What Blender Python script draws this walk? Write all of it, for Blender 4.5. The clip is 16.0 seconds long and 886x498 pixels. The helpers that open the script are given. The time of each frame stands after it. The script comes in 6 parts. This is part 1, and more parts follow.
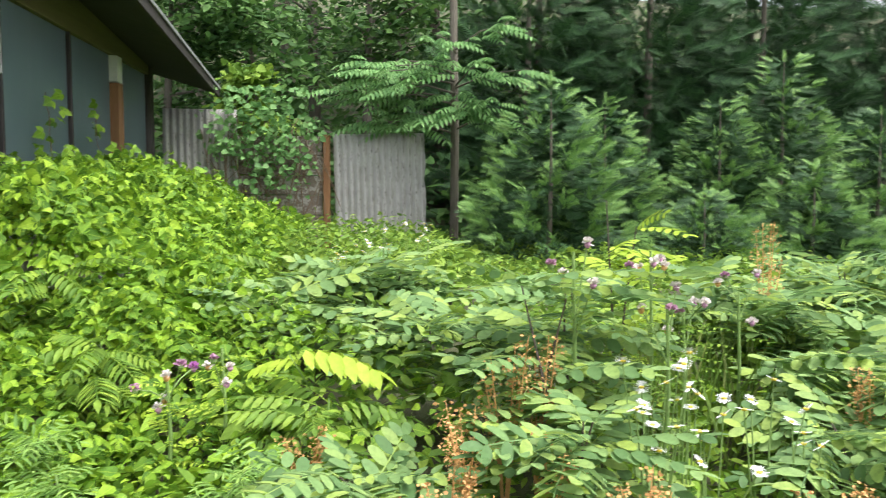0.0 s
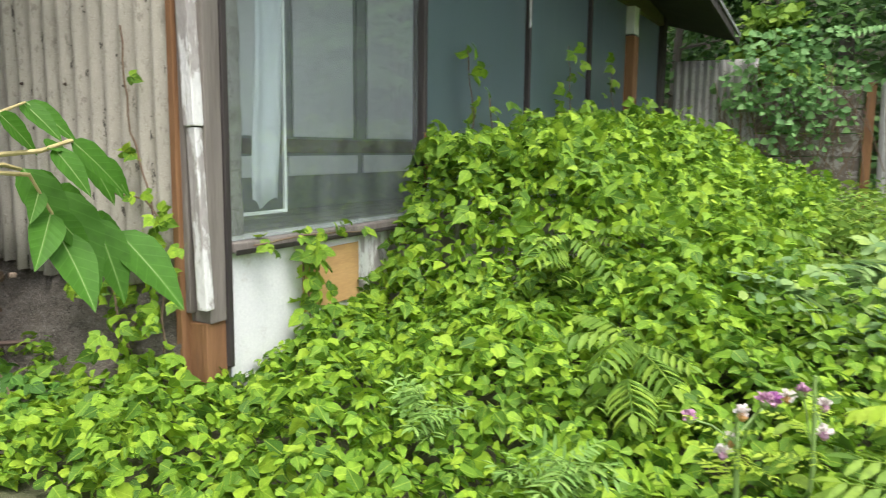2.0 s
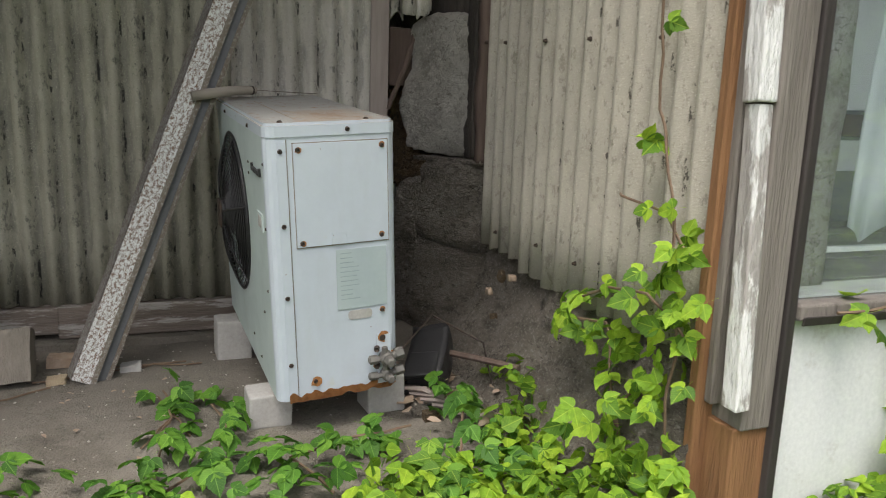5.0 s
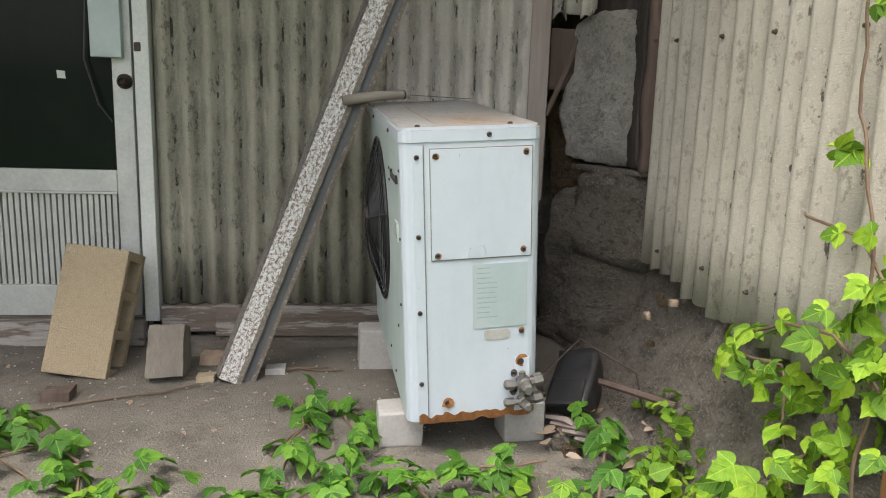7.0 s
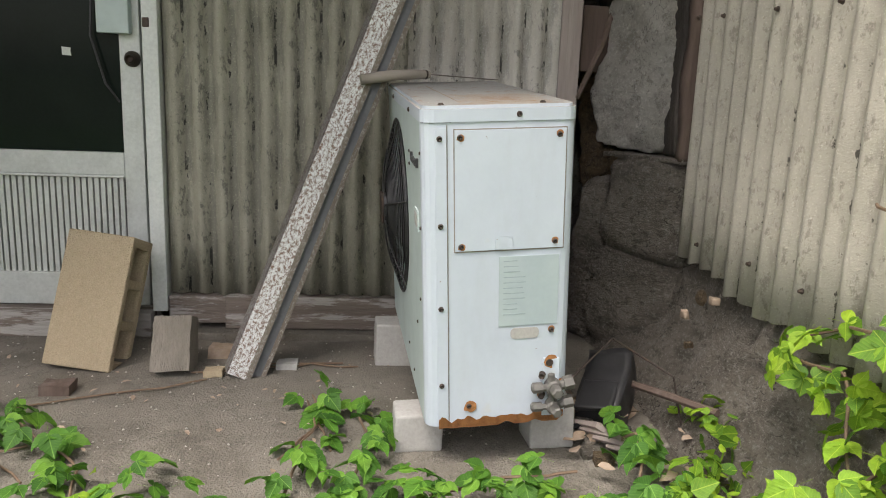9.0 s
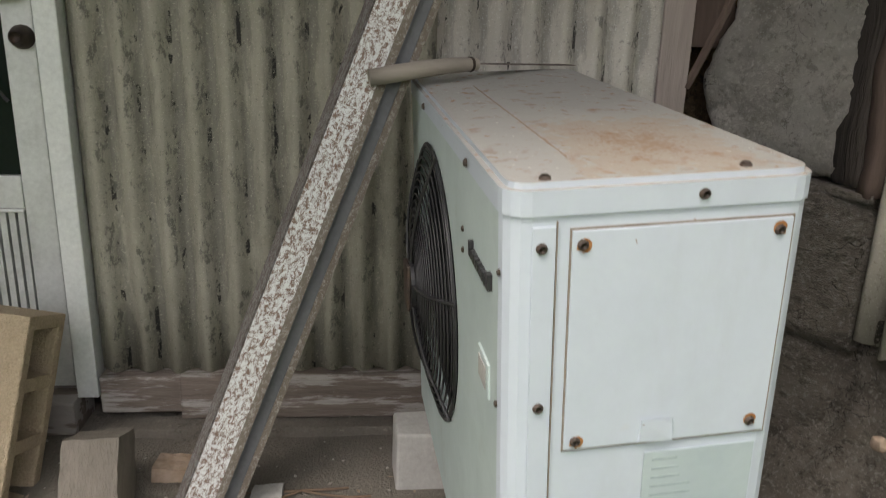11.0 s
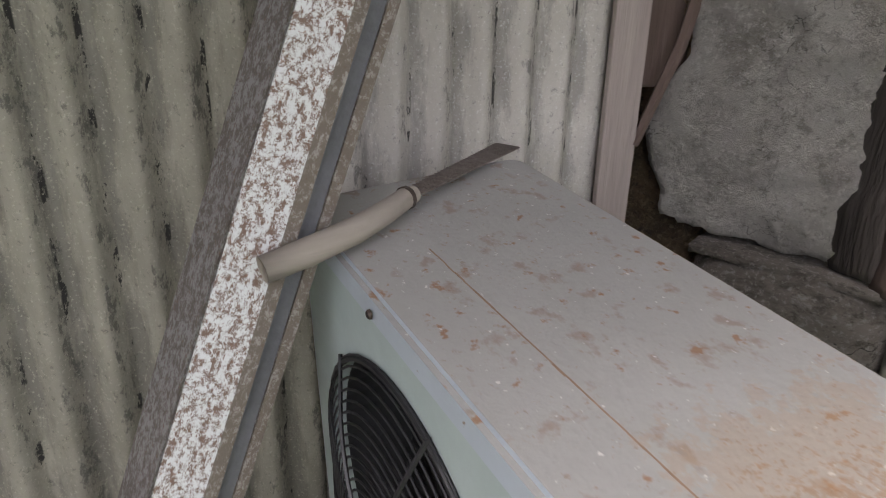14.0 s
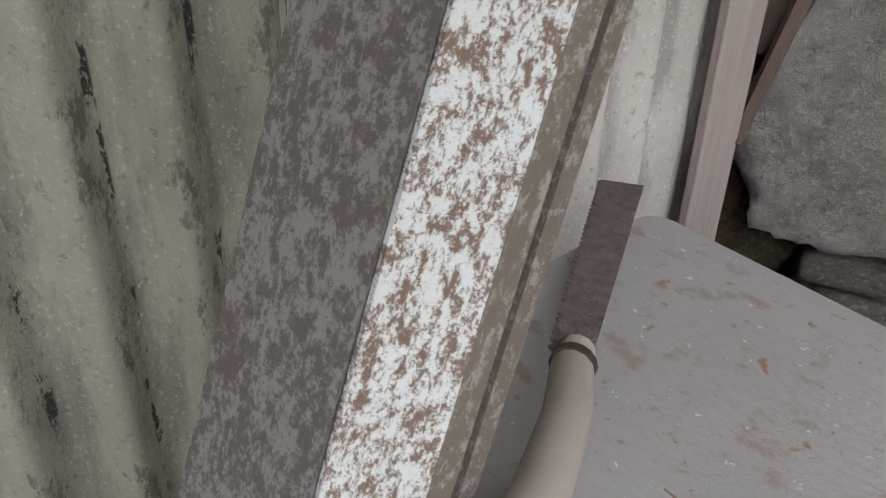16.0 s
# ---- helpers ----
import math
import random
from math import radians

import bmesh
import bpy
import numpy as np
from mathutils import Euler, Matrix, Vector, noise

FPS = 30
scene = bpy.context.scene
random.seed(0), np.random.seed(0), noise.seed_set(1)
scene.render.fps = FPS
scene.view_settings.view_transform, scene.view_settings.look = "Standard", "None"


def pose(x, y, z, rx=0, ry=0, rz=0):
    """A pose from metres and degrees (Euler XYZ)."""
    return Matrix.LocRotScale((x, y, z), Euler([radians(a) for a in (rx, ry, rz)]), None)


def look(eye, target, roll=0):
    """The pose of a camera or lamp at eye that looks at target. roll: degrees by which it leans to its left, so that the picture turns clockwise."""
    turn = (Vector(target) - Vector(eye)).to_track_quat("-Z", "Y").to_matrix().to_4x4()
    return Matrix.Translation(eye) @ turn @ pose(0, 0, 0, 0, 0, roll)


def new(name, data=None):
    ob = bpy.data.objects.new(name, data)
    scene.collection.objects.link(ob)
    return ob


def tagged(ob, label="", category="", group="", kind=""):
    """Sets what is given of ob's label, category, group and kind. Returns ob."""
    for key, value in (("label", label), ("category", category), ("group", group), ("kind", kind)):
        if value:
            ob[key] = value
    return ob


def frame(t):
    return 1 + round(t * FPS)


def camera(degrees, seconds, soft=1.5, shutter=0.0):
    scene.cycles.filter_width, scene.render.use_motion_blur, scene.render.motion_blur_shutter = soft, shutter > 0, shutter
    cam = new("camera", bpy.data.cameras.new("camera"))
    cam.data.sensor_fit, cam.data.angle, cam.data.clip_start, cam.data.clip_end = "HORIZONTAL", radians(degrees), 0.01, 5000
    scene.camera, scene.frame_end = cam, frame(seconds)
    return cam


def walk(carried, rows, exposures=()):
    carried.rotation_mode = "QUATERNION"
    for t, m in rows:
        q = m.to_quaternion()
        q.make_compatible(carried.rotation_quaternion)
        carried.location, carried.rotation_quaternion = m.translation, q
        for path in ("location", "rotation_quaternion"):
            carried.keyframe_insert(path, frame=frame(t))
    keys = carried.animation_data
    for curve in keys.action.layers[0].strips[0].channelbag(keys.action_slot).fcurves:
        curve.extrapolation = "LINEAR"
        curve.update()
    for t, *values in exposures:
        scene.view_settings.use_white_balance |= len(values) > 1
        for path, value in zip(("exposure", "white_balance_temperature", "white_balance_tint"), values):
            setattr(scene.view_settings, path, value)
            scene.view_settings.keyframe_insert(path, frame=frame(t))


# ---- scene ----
cam = camera(60.9, 16.0, soft=1.0, shutter=0.2)
METRES, EYE, TILT, LEAN, TURN = 4.5, 0.897, 0.0, 0.0, -6.9
ROWS = [
    (0.0, 0.0, 0.0, 0.0, 0.03, -4.63, -0.4),
    (0.5, -0.0132, 0.0129, -0.0085, 8.32, -6.12, -0.71),
    (1.0, -0.0413, 0.0537, -0.0177, 16.89, -7.61, -0.64),
    (1.5, -0.0639, 0.0946, -0.0062, 25.88, -8.06, -0.59),
    (2.0, -0.0956, 0.1349, -0.0071, 35.61, -7.74, -0.61),
    (2.5, -0.1327, 0.1729, 0.003, 45.86, -8.0, -0.86),
    (3.0, -0.1599, 0.2074, -0.0013, 55.31, -8.03, -0.89),
    (3.5, -0.1803, 0.2447, 0.001, 62.94, -8.91, -1.22),
    (4.0, -0.1951, 0.2584, -0.0006, 68.57, -9.5, -1.54),
    (4.5, -0.2381, 0.2719, -0.0011, 73.53, -10.24, -1.79),
    (5.0, -0.2748, 0.2763, 0.0027, 77.42, -11.33, -1.91),
    (7.5, -0.3111, 0.2993, -0.0013, 92.32, -10.74, -1.92),
    (8.0, -0.3175, 0.2984, -0.0027, 92.78, -10.71, -2.05),
    (10.5, -0.4617, 0.275, -0.0104, 92.16, -15.27, -1.96),
    (11.0, -0.5264, 0.2629, 0.0192, 92.2, -16.58, -1.75),
    (11.5, -0.5468, 0.2527, 0.0484, 87.97, -18.56, -1.8),
    (12.0, -0.5703, 0.2258, 0.057, 82.56, -20.23, -1.76),
    (12.5, -0.5822, 0.2267, 0.0595, 79.46, -21.4, -1.48),
    (13.0, -0.5955, 0.2324, 0.0614, 77.56, -21.73, -1.24),
    (13.5, -0.6316, 0.2225, 0.0678, 74.96, -22.11, -1.33),
    (14.0, -0.6698, 0.2157, 0.0713, 73.16, -23.6, -1.27),
    (14.5, -0.7226, 0.2258, 0.0671, 72.13, -25.21, -1.37),
    (15.0, -0.7552, 0.2317, 0.07, 71.04, -26.31, -0.87),
    (15.5, -0.7722, 0.216, 0.0689, 66.77, -27.33, -0.66),
    (16.0, -0.791, 0.2076, 0.0653, 61.43, -29.07, -1.24),
]
EXPOSURES = [(0.0, 1.36, 6500, 10), (2.0, 1.17, 6550, 10), (5.0, 0.9, 6700, 11), (7.3, 1.34, 6700, 12), (8.2, 1.34, 6750, 13), (11.0, 1.2, 6950, 13), (11.5, 1.4, 6800, 14), (12.5, 1.3, 6650, 17), (14.0, 1.68, 6550, 19), (15.0, 1.76, 6500, 19), (16.0, 2.1, 6450, 17)]
walk(cam, [(t, pose(0, 0, EYE, TILT, LEAN, TURN) @ pose(METRES * x, METRES * y, METRES * z, 90 + pitch, roll, yaw)) for t, x, y, z, yaw, pitch, roll in ROWS], EXPOSURES)

# ---- light: overcast day, light from the open garden side ----
world = bpy.data.worlds.new("overcast_sky")
scene.world = world
world.use_nodes = True
wn = world.node_tree
sky = wn.nodes.new("ShaderNodeTexSky")
sky.sky_type = "NISHITA"
sky.sun_disc = False
sky.sun_elevation, sky.sun_rotation = radians(65), radians(129)
sky.air_density, sky.dust_density = 1.2, 4.0
grey = wn.nodes.new("ShaderNodeHueSaturation")
grey.inputs["Saturation"].default_value = 0.35
wn.links.new(sky.outputs[0], grey.inputs["Color"])
wn.links.new(grey.outputs[0], wn.nodes["Background"].inputs[0])
wn.nodes["Background"].inputs[1].default_value = 0.15
sun = new("sun", bpy.data.lights.new("sun", "SUN"))
sun.data.energy, sun.data.angle, sun.data.color = 1.5, radians(30), (1, 0.97, 0.92)
sun.matrix_world = look((3.2, -2.6, 9), (0, 0, 0))


# area lamp added behind the glass to brighten the porch room beyond the sky
porch_fill = new("porch_fill_lamp", bpy.data.lights.new("porch_fill_lamp", "AREA"))
porch_fill.data.shape, porch_fill.data.size, porch_fill.data.size_y = "RECTANGLE", 5.9, 1.5
porch_fill.data.energy, porch_fill.data.color = 5.0, (0.93, 0.98, 1)
porch_fill.matrix_world = look((-2.246, 5.55, 1.32), (-4, 5.55, 1.32))


# ---- materials ----
def nodes(name):
    m = bpy.data.materials.new(name)
    m.use_nodes = True
    t = m.node_tree
    return m, t, t.nodes["Principled BSDF"]


def node(t, kind, links=(), **values):
    n = t.nodes.new(kind)
    for k, v in values.items():
        n.inputs[k.replace("_", " ")].default_value = v
    for socket, source in links:
        t.links.new(source, n.inputs[socket])
    return n


def ramp(t, source, stops):
    r = t.nodes.new("ShaderNodeValToRGB")
    t.links.new(source, r.inputs[0])
    e = r.color_ramp.elements
    while len(e) < len(stops):
        e.new(0.5)
    for s, (p, c) in zip(e, stops):
        s.position, s.color = p, (*c, 1) if len(c) == 3 else c
    return r.outputs[0]


def mixed(t, fac, a, b):
    n = t.nodes.new("ShaderNodeMix")
    n.data_type = "RGBA"
    if isinstance(fac, float):
        n.inputs[0].default_value = fac
    else:
        t.links.new(fac, n.inputs[0])
    for i, v in ((6, a), (7, b)):
        if isinstance(v, tuple):
            n.inputs[i].default_value = (*v, 1)
        else:
            t.links.new(v, n.inputs[i])
    return n.outputs[2]


def coords(t, scale=(1, 1, 1)):
    c = t.nodes.new("ShaderNodeTexCoord")
    mp = t.nodes.new("ShaderNodeMapping")
    mp.inputs["Scale"].default_value = scale
    t.links.new(c.outputs["Object"], mp.inputs[0])
    return mp.outputs[0]


def noise_of(t, scale, detail=4, stretch=(1, 1, 1), rough=0.6):
    n = node(t, "ShaderNodeTexNoise", [("Vector", coords(t, stretch))], Scale=scale, Detail=detail, Roughness=rough)
    return n.outputs[0]


def bump(t, b, source, strength, distance=0.01):
    n = node(t, "ShaderNodeBump", [("Height", source)], Strength=strength, Distance=distance)
    t.links.new(n.outputs[0], b.inputs["Normal"])


def surface(name, c1, c2, c3=None, scale=12, rough=0.7, metal=0.0, bumps=0.4, stretch=(1, 1, 1), fine=90, stain=(0.55, 0.75), grain=0.36, cracks=None):
    """Two colours mixed in patches, a third in sparse stains, with fine grain."""
    m, t, b = nodes(name)
    col = mixed(t, ramp(t, noise_of(t, scale, 5, stretch), [(0.35, (0, 0, 0)), (0.65, (1, 1, 1))]), c1, c2)
    if c3:
        col = mixed(t, ramp(t, noise_of(t, scale * 0.4 + 2, 8, stretch, 0.7), [(stain[0], (0, 0, 0)), (stain[1], (1, 1, 1))]), col, c3)
    g = noise_of(t, fine, 3, stretch)
    col = mixed(t, grain, col, mixed(t, g, tuple(0.45 * v for v in c1), tuple(min(1, 1.6 * v) for v in c1)))
    if cracks:
        line = ramp(t, noise_of(t, cracks, 10, rough=0.74), [(0.488, (0, 0, 0)), (0.496, (0.5, 0.5, 0.5)), (0.504, (0, 0, 0))])
        col = mixed(t, line, col, tuple(0.28 * v for v in c1))
        col = mixed(t, ramp(t, noise_of(t, 55, 7, rough=0.75), [(0.60, (0, 0, 0)), (0.68, (0.6, 0.6, 0.6))]), col, tuple(min(0.8, 1.5 * v) for v in c2))
    t.links.new(col, b.inputs["Base Color"])
    b.inputs["Roughness"].default_value, b.inputs["Metallic"].default_value = rough, metal
    if bumps >= 0.8:
        h = node(t, "ShaderNodeMath", [(0, g), (1, noise_of(t, fine * 0.22, 6, stretch, 0.7))])
        k = node(t, "ShaderNodeMath", [(0, h.outputs[0])])
        k.operation = "MULTIPLY"
        k.inputs[1].default_value = 0.5
        bump(t, b, k.outputs[0], 1.0, 0.018 * bumps)
    else:
        bump(t, b, g, bumps, 0.004)
    return m


def math_node(t, operation, a, b=0.0):
    n = t.nodes.new("ShaderNodeMath")
    n.operation = operation
    for i, v in ((0, a), (1, b)):
        if isinstance(v, (int, float)):
            n.inputs[i].default_value = v
        else:
            t.links.new(v, n.inputs[i])
    return n.outputs[0]


def leaf_material(name, greens, gloss=0.58, through_light=0.35, veins=False):
    """Greens that differ from leaf to leaf; veins follow the leaf's own length and width."""
    m, t, b = nodes(name)
    g = t.nodes.new("ShaderNodeNewGeometry")
    stops = [(i / (len(greens) - 1), c) for i, c in enumerate(greens)]
    col = ramp(t, g.outputs["Random Per Island"], stops)
    col = mixed(t, ramp(t, noise_of(t, 60, 3), [(0.4, (0, 0, 0)), (0.8, (0.45, 0.45, 0.45))]), col, tuple(0.55 * v for v in greens[0]))
    if veins:
        at = t.nodes.new("ShaderNodeAttribute")
        at.attribute_name = "leaf"
        xyz = node(t, "ShaderNodeSeparateXYZ", [(0, at.outputs["Vector"])])
        ax = math_node(t, "ABSOLUTE", xyz.outputs[0])
        along = math_node(t, "SUBTRACT", xyz.outputs[1], math_node(t, "MULTIPLY", ax, 0.9))
        quilt = math_node(t, "SINE", math_node(t, "MULTIPLY", along, 46.0))
        line = ramp(t, quilt, [(0.86, (0, 0, 0)), (1.0, (0.13, 0.13, 0.13))])
        rib = ramp(t, ax, [(0.008, (0.4, 0.4, 0.4)), (0.022, (0, 0, 0))])
        pale = tuple(min(0.7, 1.45 * v + 0.03) for v in greens[-1])
        col = mixed(t, rib, mixed(t, line, col, pale), pale)
        bump(t, b, quilt, 0.15, 0.001)
    t.links.new(col, b.inputs["Base Color"])
    b.inputs["Roughness"].default_value = gloss
    b.inputs["Specular IOR Level"].default_value = 0.28
    tr = node(t, "ShaderNodeBsdfTranslucent", [("Color", col)])
    mx = node(t, "ShaderNodeMixShader", [(1, b.outputs[0]), (2, tr.outputs[0])], Fac=through_light)
    t.links.new(mx.outputs[0], t.nodes["Material Output"].inputs[0])
    return m


def earth_material(name, c1, c2, dark, pale, cracks=7.0, relief=0.03, stretch=(1, 1, 1)):
    """Cob and mud: lumps, hairline cracks, pits and pale grit."""
    m, t, b = nodes(name)
    lumps = noise_of(t, 9, 10, stretch, 0.72)
    col = mixed(t, ramp(t, noise_of(t, 4, 7, stretch, 0.65), [(0.35, (0, 0, 0)), (0.65, (1, 1, 1))]), c1, c2)
    col = mixed(t, ramp(t, lumps, [(0.36, (0.75, 0.75, 0.75)), (0.50, (0, 0, 0))]), col, dark)
    wob = node(t, "ShaderNodeTexNoise", [("Vector", coords(t, stretch))], Scale=6, Detail=5)
    bent = node(t, "ShaderNodeVectorMath", [(0, coords(t, stretch)), (1, wob.outputs["Color"])])
    cell = node(t, "ShaderNodeTexVoronoi", [("Vector", bent.outputs[0])], Scale=cracks)
    cell.feature = "DISTANCE_TO_EDGE"
    gate = ramp(t, noise_of(t, 5, 4), [(0.5, (0, 0, 0)), (0.6, (1, 1, 1))])
    hair = math_node(t, "MULTIPLY", ramp(t, cell.outputs[0], [(0.0, (1, 1, 1)), (0.022, (0, 0, 0))]), gate)
    col = mixed(t, hair, col, tuple(0.35 * v for v in dark))
    col = mixed(t, ramp(t, noise_of(t, 110, 6, rough=0.7), [(0.53, (0, 0, 0)), (0.62, (0.65, 0.65, 0.65))]), col, pale)
    col = mixed(t, ramp(t, noise_of(t, 45, 8, stretch, 0.75), [(0.53, (0, 0, 0)), (0.63, (0.75, 0.75, 0.75))]), col, dark)
    t.links.new(col, b.inputs["Base Color"])
    b.inputs["Roughness"].default_value = 0.95
    h = math_node(t, "ADD", math_node(t, "MULTIPLY", lumps, 1.0), math_node(t, "MULTIPLY", noise_of(t, 55, 9, stretch, 0.8), 0.9))
    bump(t, b, math_node(t, "SUBTRACT", h, math_node(t, "MULTIPLY", hair, 0.25)), 1.0, relief * 1.6)
    return m


SOIL = surface("soil", (0.075, 0.075, 0.04), (0.10, 0.12, 0.05), (0.05, 0.045, 0.03), 6, 0.95, bumps=0.8)
CONCRETE = surface("worn_concrete", (0.175, 0.157, 0.131), (0.265, 0.243, 0.207), (0.085, 0.072, 0.057), 5, 0.92, bumps=0.9, fine=150, grain=0.5, stain=(0.50, 0.68), cracks=1.1)
GREY_CONCRETE = surface("grey_concrete", (0.36, 0.35, 0.33), (0.45, 0.44, 0.42), (0.25, 0.24, 0.22), 14, 0.9)
BLOCK = surface("sandy_concrete", (0.46, 0.37, 0.25), (0.56, 0.46, 0.33), (0.33, 0.26, 0.17), 60, 0.95, bumps=0.9, fine=210, grain=0.6)
COB = earth_material("cob_plaster", (0.47, 0.44, 0.395), (0.65, 0.62, 0.565), (0.29, 0.262, 0.225), (0.72, 0.69, 0.64))
MUD = earth_material("dark_mud", (0.20, 0.173, 0.143), (0.36, 0.32, 0.272), (0.10, 0.085, 0.07), (0.48, 0.45, 0.40), 5.0, 0.04, (0.7, 1, 1.3))
RAW_EARTH = earth_material("ochre_earth", (0.15, 0.10, 0.055), (0.26, 0.18, 0.10), (0.04, 0.03, 0.022), (0.35, 0.27, 0.17), 14.0, 0.05)
OLD_WOOD = surface("weathered_wood", (0.15, 0.12, 0.10), (0.24, 0.20, 0.17), (0.50, 0.48, 0.45), 26, 0.85, stretch=(1, 0.14, 1), bumps=0.8, stain=(0.51, 0.55))
POST_WOOD = surface("grey_post_wood", (0.15, 0.13, 0.115), (0.26, 0.235, 0.21), (0.09, 0.07, 0.055), 18, 0.85, stretch=(1, 1, 0.08), bumps=0.8)
DARK_WOOD = surface("charred_wood", (0.025, 0.02, 0.017), (0.06, 0.048, 0.04), (0.14, 0.12, 0.10), 25, 0.8, stretch=(1, 1, 0.06), bumps=1.0, stain=(0.62, 0.72))
STUMP = surface("weathered_stump", (0.17, 0.15, 0.125), (0.26, 0.23, 0.195), (0.09, 0.078, 0.065), 14, 0.9, stretch=(1, 1, 0.35), bumps=0.8)
RUST_WOOD = surface("rotten_orange_wood", (0.19, 0.09, 0.04), (0.29, 0.15, 0.065), (0.07, 0.04, 0.025), 22, 0.85, stretch=(1, 1, 0.1), bumps=0.8)
RED_WOOD = surface("red_brown_wood", (0.09, 0.062, 0.05), (0.145, 0.102, 0.084), (0.21, 0.175, 0.155), 20, 0.85, stretch=(1, 1, 0.1), bumps=0.6)
PINK_BOARD = surface("bleached_board", (0.30, 0.25, 0.23), (0.38, 0.33, 0.30), (0.20, 0.16, 0.14), 20, 0.85, stretch=(1, 1, 0.08), bumps=0.5)
FLAKED_WHITE = surface("flaked_white_paint", (0.70, 0.70, 0.69), (0.76, 0.76, 0.75), (0.22, 0.18, 0.155), 24, 0.7, stretch=(1, 1, 0.3), bumps=0.8, stain=(0.46, 0.50))
WHITE_BOARD = surface("white_painted_board", (0.72, 0.74, 0.76), (0.80, 0.81, 0.82), (0.50, 0.48, 0.45), 8, 0.6, bumps=0.15, stain=(0.62, 0.72))
PLYWOOD = surface("plywood_patch", (0.52, 0.31, 0.13), (0.60, 0.38, 0.17), (0.42, 0.24, 0.10), 10, 0.7, stretch=(1, 0.25, 1.5), bumps=0.15)
ALUMINIUM = surface("dull_aluminium", (0.50, 0.52, 0.50), (0.60, 0.62, 0.60), (0.36, 0.37, 0.35), 10, 0.5, metal=0.25, bumps=0.1)
JAMB = surface("pale_painted_frame", (0.60, 0.63, 0.60), (0.68, 0.70, 0.67), (0.30, 0.27, 0.22), 12, 0.55, bumps=0.15, stain=(0.64, 0.7))
BLACK_PLASTIC = surface("black_plastic", (0.02, 0.02, 0.022), (0.035, 0.035, 0.038), (0.09, 0.085, 0.08), 15, 0.45, bumps=0.1, stain=(0.6, 0.8))
DARK_METAL = surface("dark_rusted_metal", (0.05, 0.04, 0.035), (0.10, 0.07, 0.055), (0.16, 0.09, 0.05), 60, 0.65, metal=0.4)
BRASS = surface("grimy_brass", (0.13, 0.125, 0.115), (0.19, 0.18, 0.165), (0.06, 0.05, 0.042), 60, 0.6, metal=0.35)
SOFFIT = surface("dark_boards", (0.022, 0.019, 0.016), (0.036, 0.031, 0.026), (0.06, 0.052, 0.04), 12, 0.9, stretch=(0.2, 1, 1))
YELLOW_BEAM = surface("mustard_beam", (0.10, 0.085, 0.035), (0.14, 0.12, 0.05), (0.06, 0.05, 0.03), 8, 0.8, stretch=(1, 0.1, 1))
SHUTTER = surface("dark_window_frame", (0.03, 0.025, 0.024), (0.055, 0.045, 0.042), (0.14, 0.13, 0.12), 20, 0.7, stretch=(1, 1, 0.1))
BARK = surface("grey_bark", (0.11, 0.095, 0.075), (0.17, 0.15, 0.12), (0.07, 0.08, 0.05), 20, 0.9, stretch=(1, 1, 0.2), bumps=1.0)
STEM = surface("green_stem", (0.16, 0.26, 0.07), (0.22, 0.33, 0.10), None, 30, 0.6)
VINE_STEM = surface("brown_vine_stem", (0.14, 0.09, 0.06), (0.20, 0.14, 0.09), None, 30, 0.8)
DARK_STEM = surface("dark_twig", (0.07, 0.05, 0.045), (0.12, 0.09, 0.07), None, 40, 0.7)
CURTAIN = surface("pale_blue_curtain", (0.76, 0.83, 0.86), (0.82, 0.88, 0.90), None, 8, 0.9, bumps=0.1)
PAPER = surface("white_door_paper", (0.78, 0.80, 0.81), (0.84, 0.85, 0.85), (0.66, 0.64, 0.60), 4, 0.9, bumps=0.05)
INNER_WALL = surface("grey_inner_wall", (0.20, 0.21, 0.205), (0.28, 0.285, 0.28), (0.24, 0.22, 0.20), 5, 0.9)
DUST_FLOOR = surface("dusty_floor", (0.24, 0.235, 0.22), (0.32, 0.31, 0.29), (0.13, 0.115, 0.10), 6, 0.85)
ROOF = surface("old_roof_sheet", (0.17, 0.18, 0.18), (0.26, 0.27, 0.26), (0.10, 0.10, 0.08), 8, 0.9)
PINK_FLUFF = surface("thistle_pink", (0.40, 0.20, 0.33), (0.55, 0.33, 0.45), None, 40, 0.9)
WHITE_FLUFF = surface("thistle_down", (0.68, 0.60, 0.58), (0.78, 0.72, 0.70), None, 60, 0.95)
PURPLE = surface("thistle_purple", (0.38, 0.12, 0.36), (0.48, 0.2, 0.45), None, 60, 0.9)
PETAL = surface("white_petal", (0.80, 0.80, 0.84), (0.86, 0.85, 0.88), None, 60, 0.7)
YOLK = surface("yellow_disc", (0.65, 0.50, 0.05), (0.75, 0.60, 0.10), None, 90, 0.8)
DOCK = surface("dry_dock_seed", (0.56, 0.30, 0.11), (0.68, 0.42, 0.19), (0.42, 0.20, 0.07), 60, 0.9)
DRY_LEAF = surface("dry_leaf", (0.33, 0.24, 0.17), (0.46, 0.37, 0.30), (0.22, 0.15, 0.10), 30, 0.85)

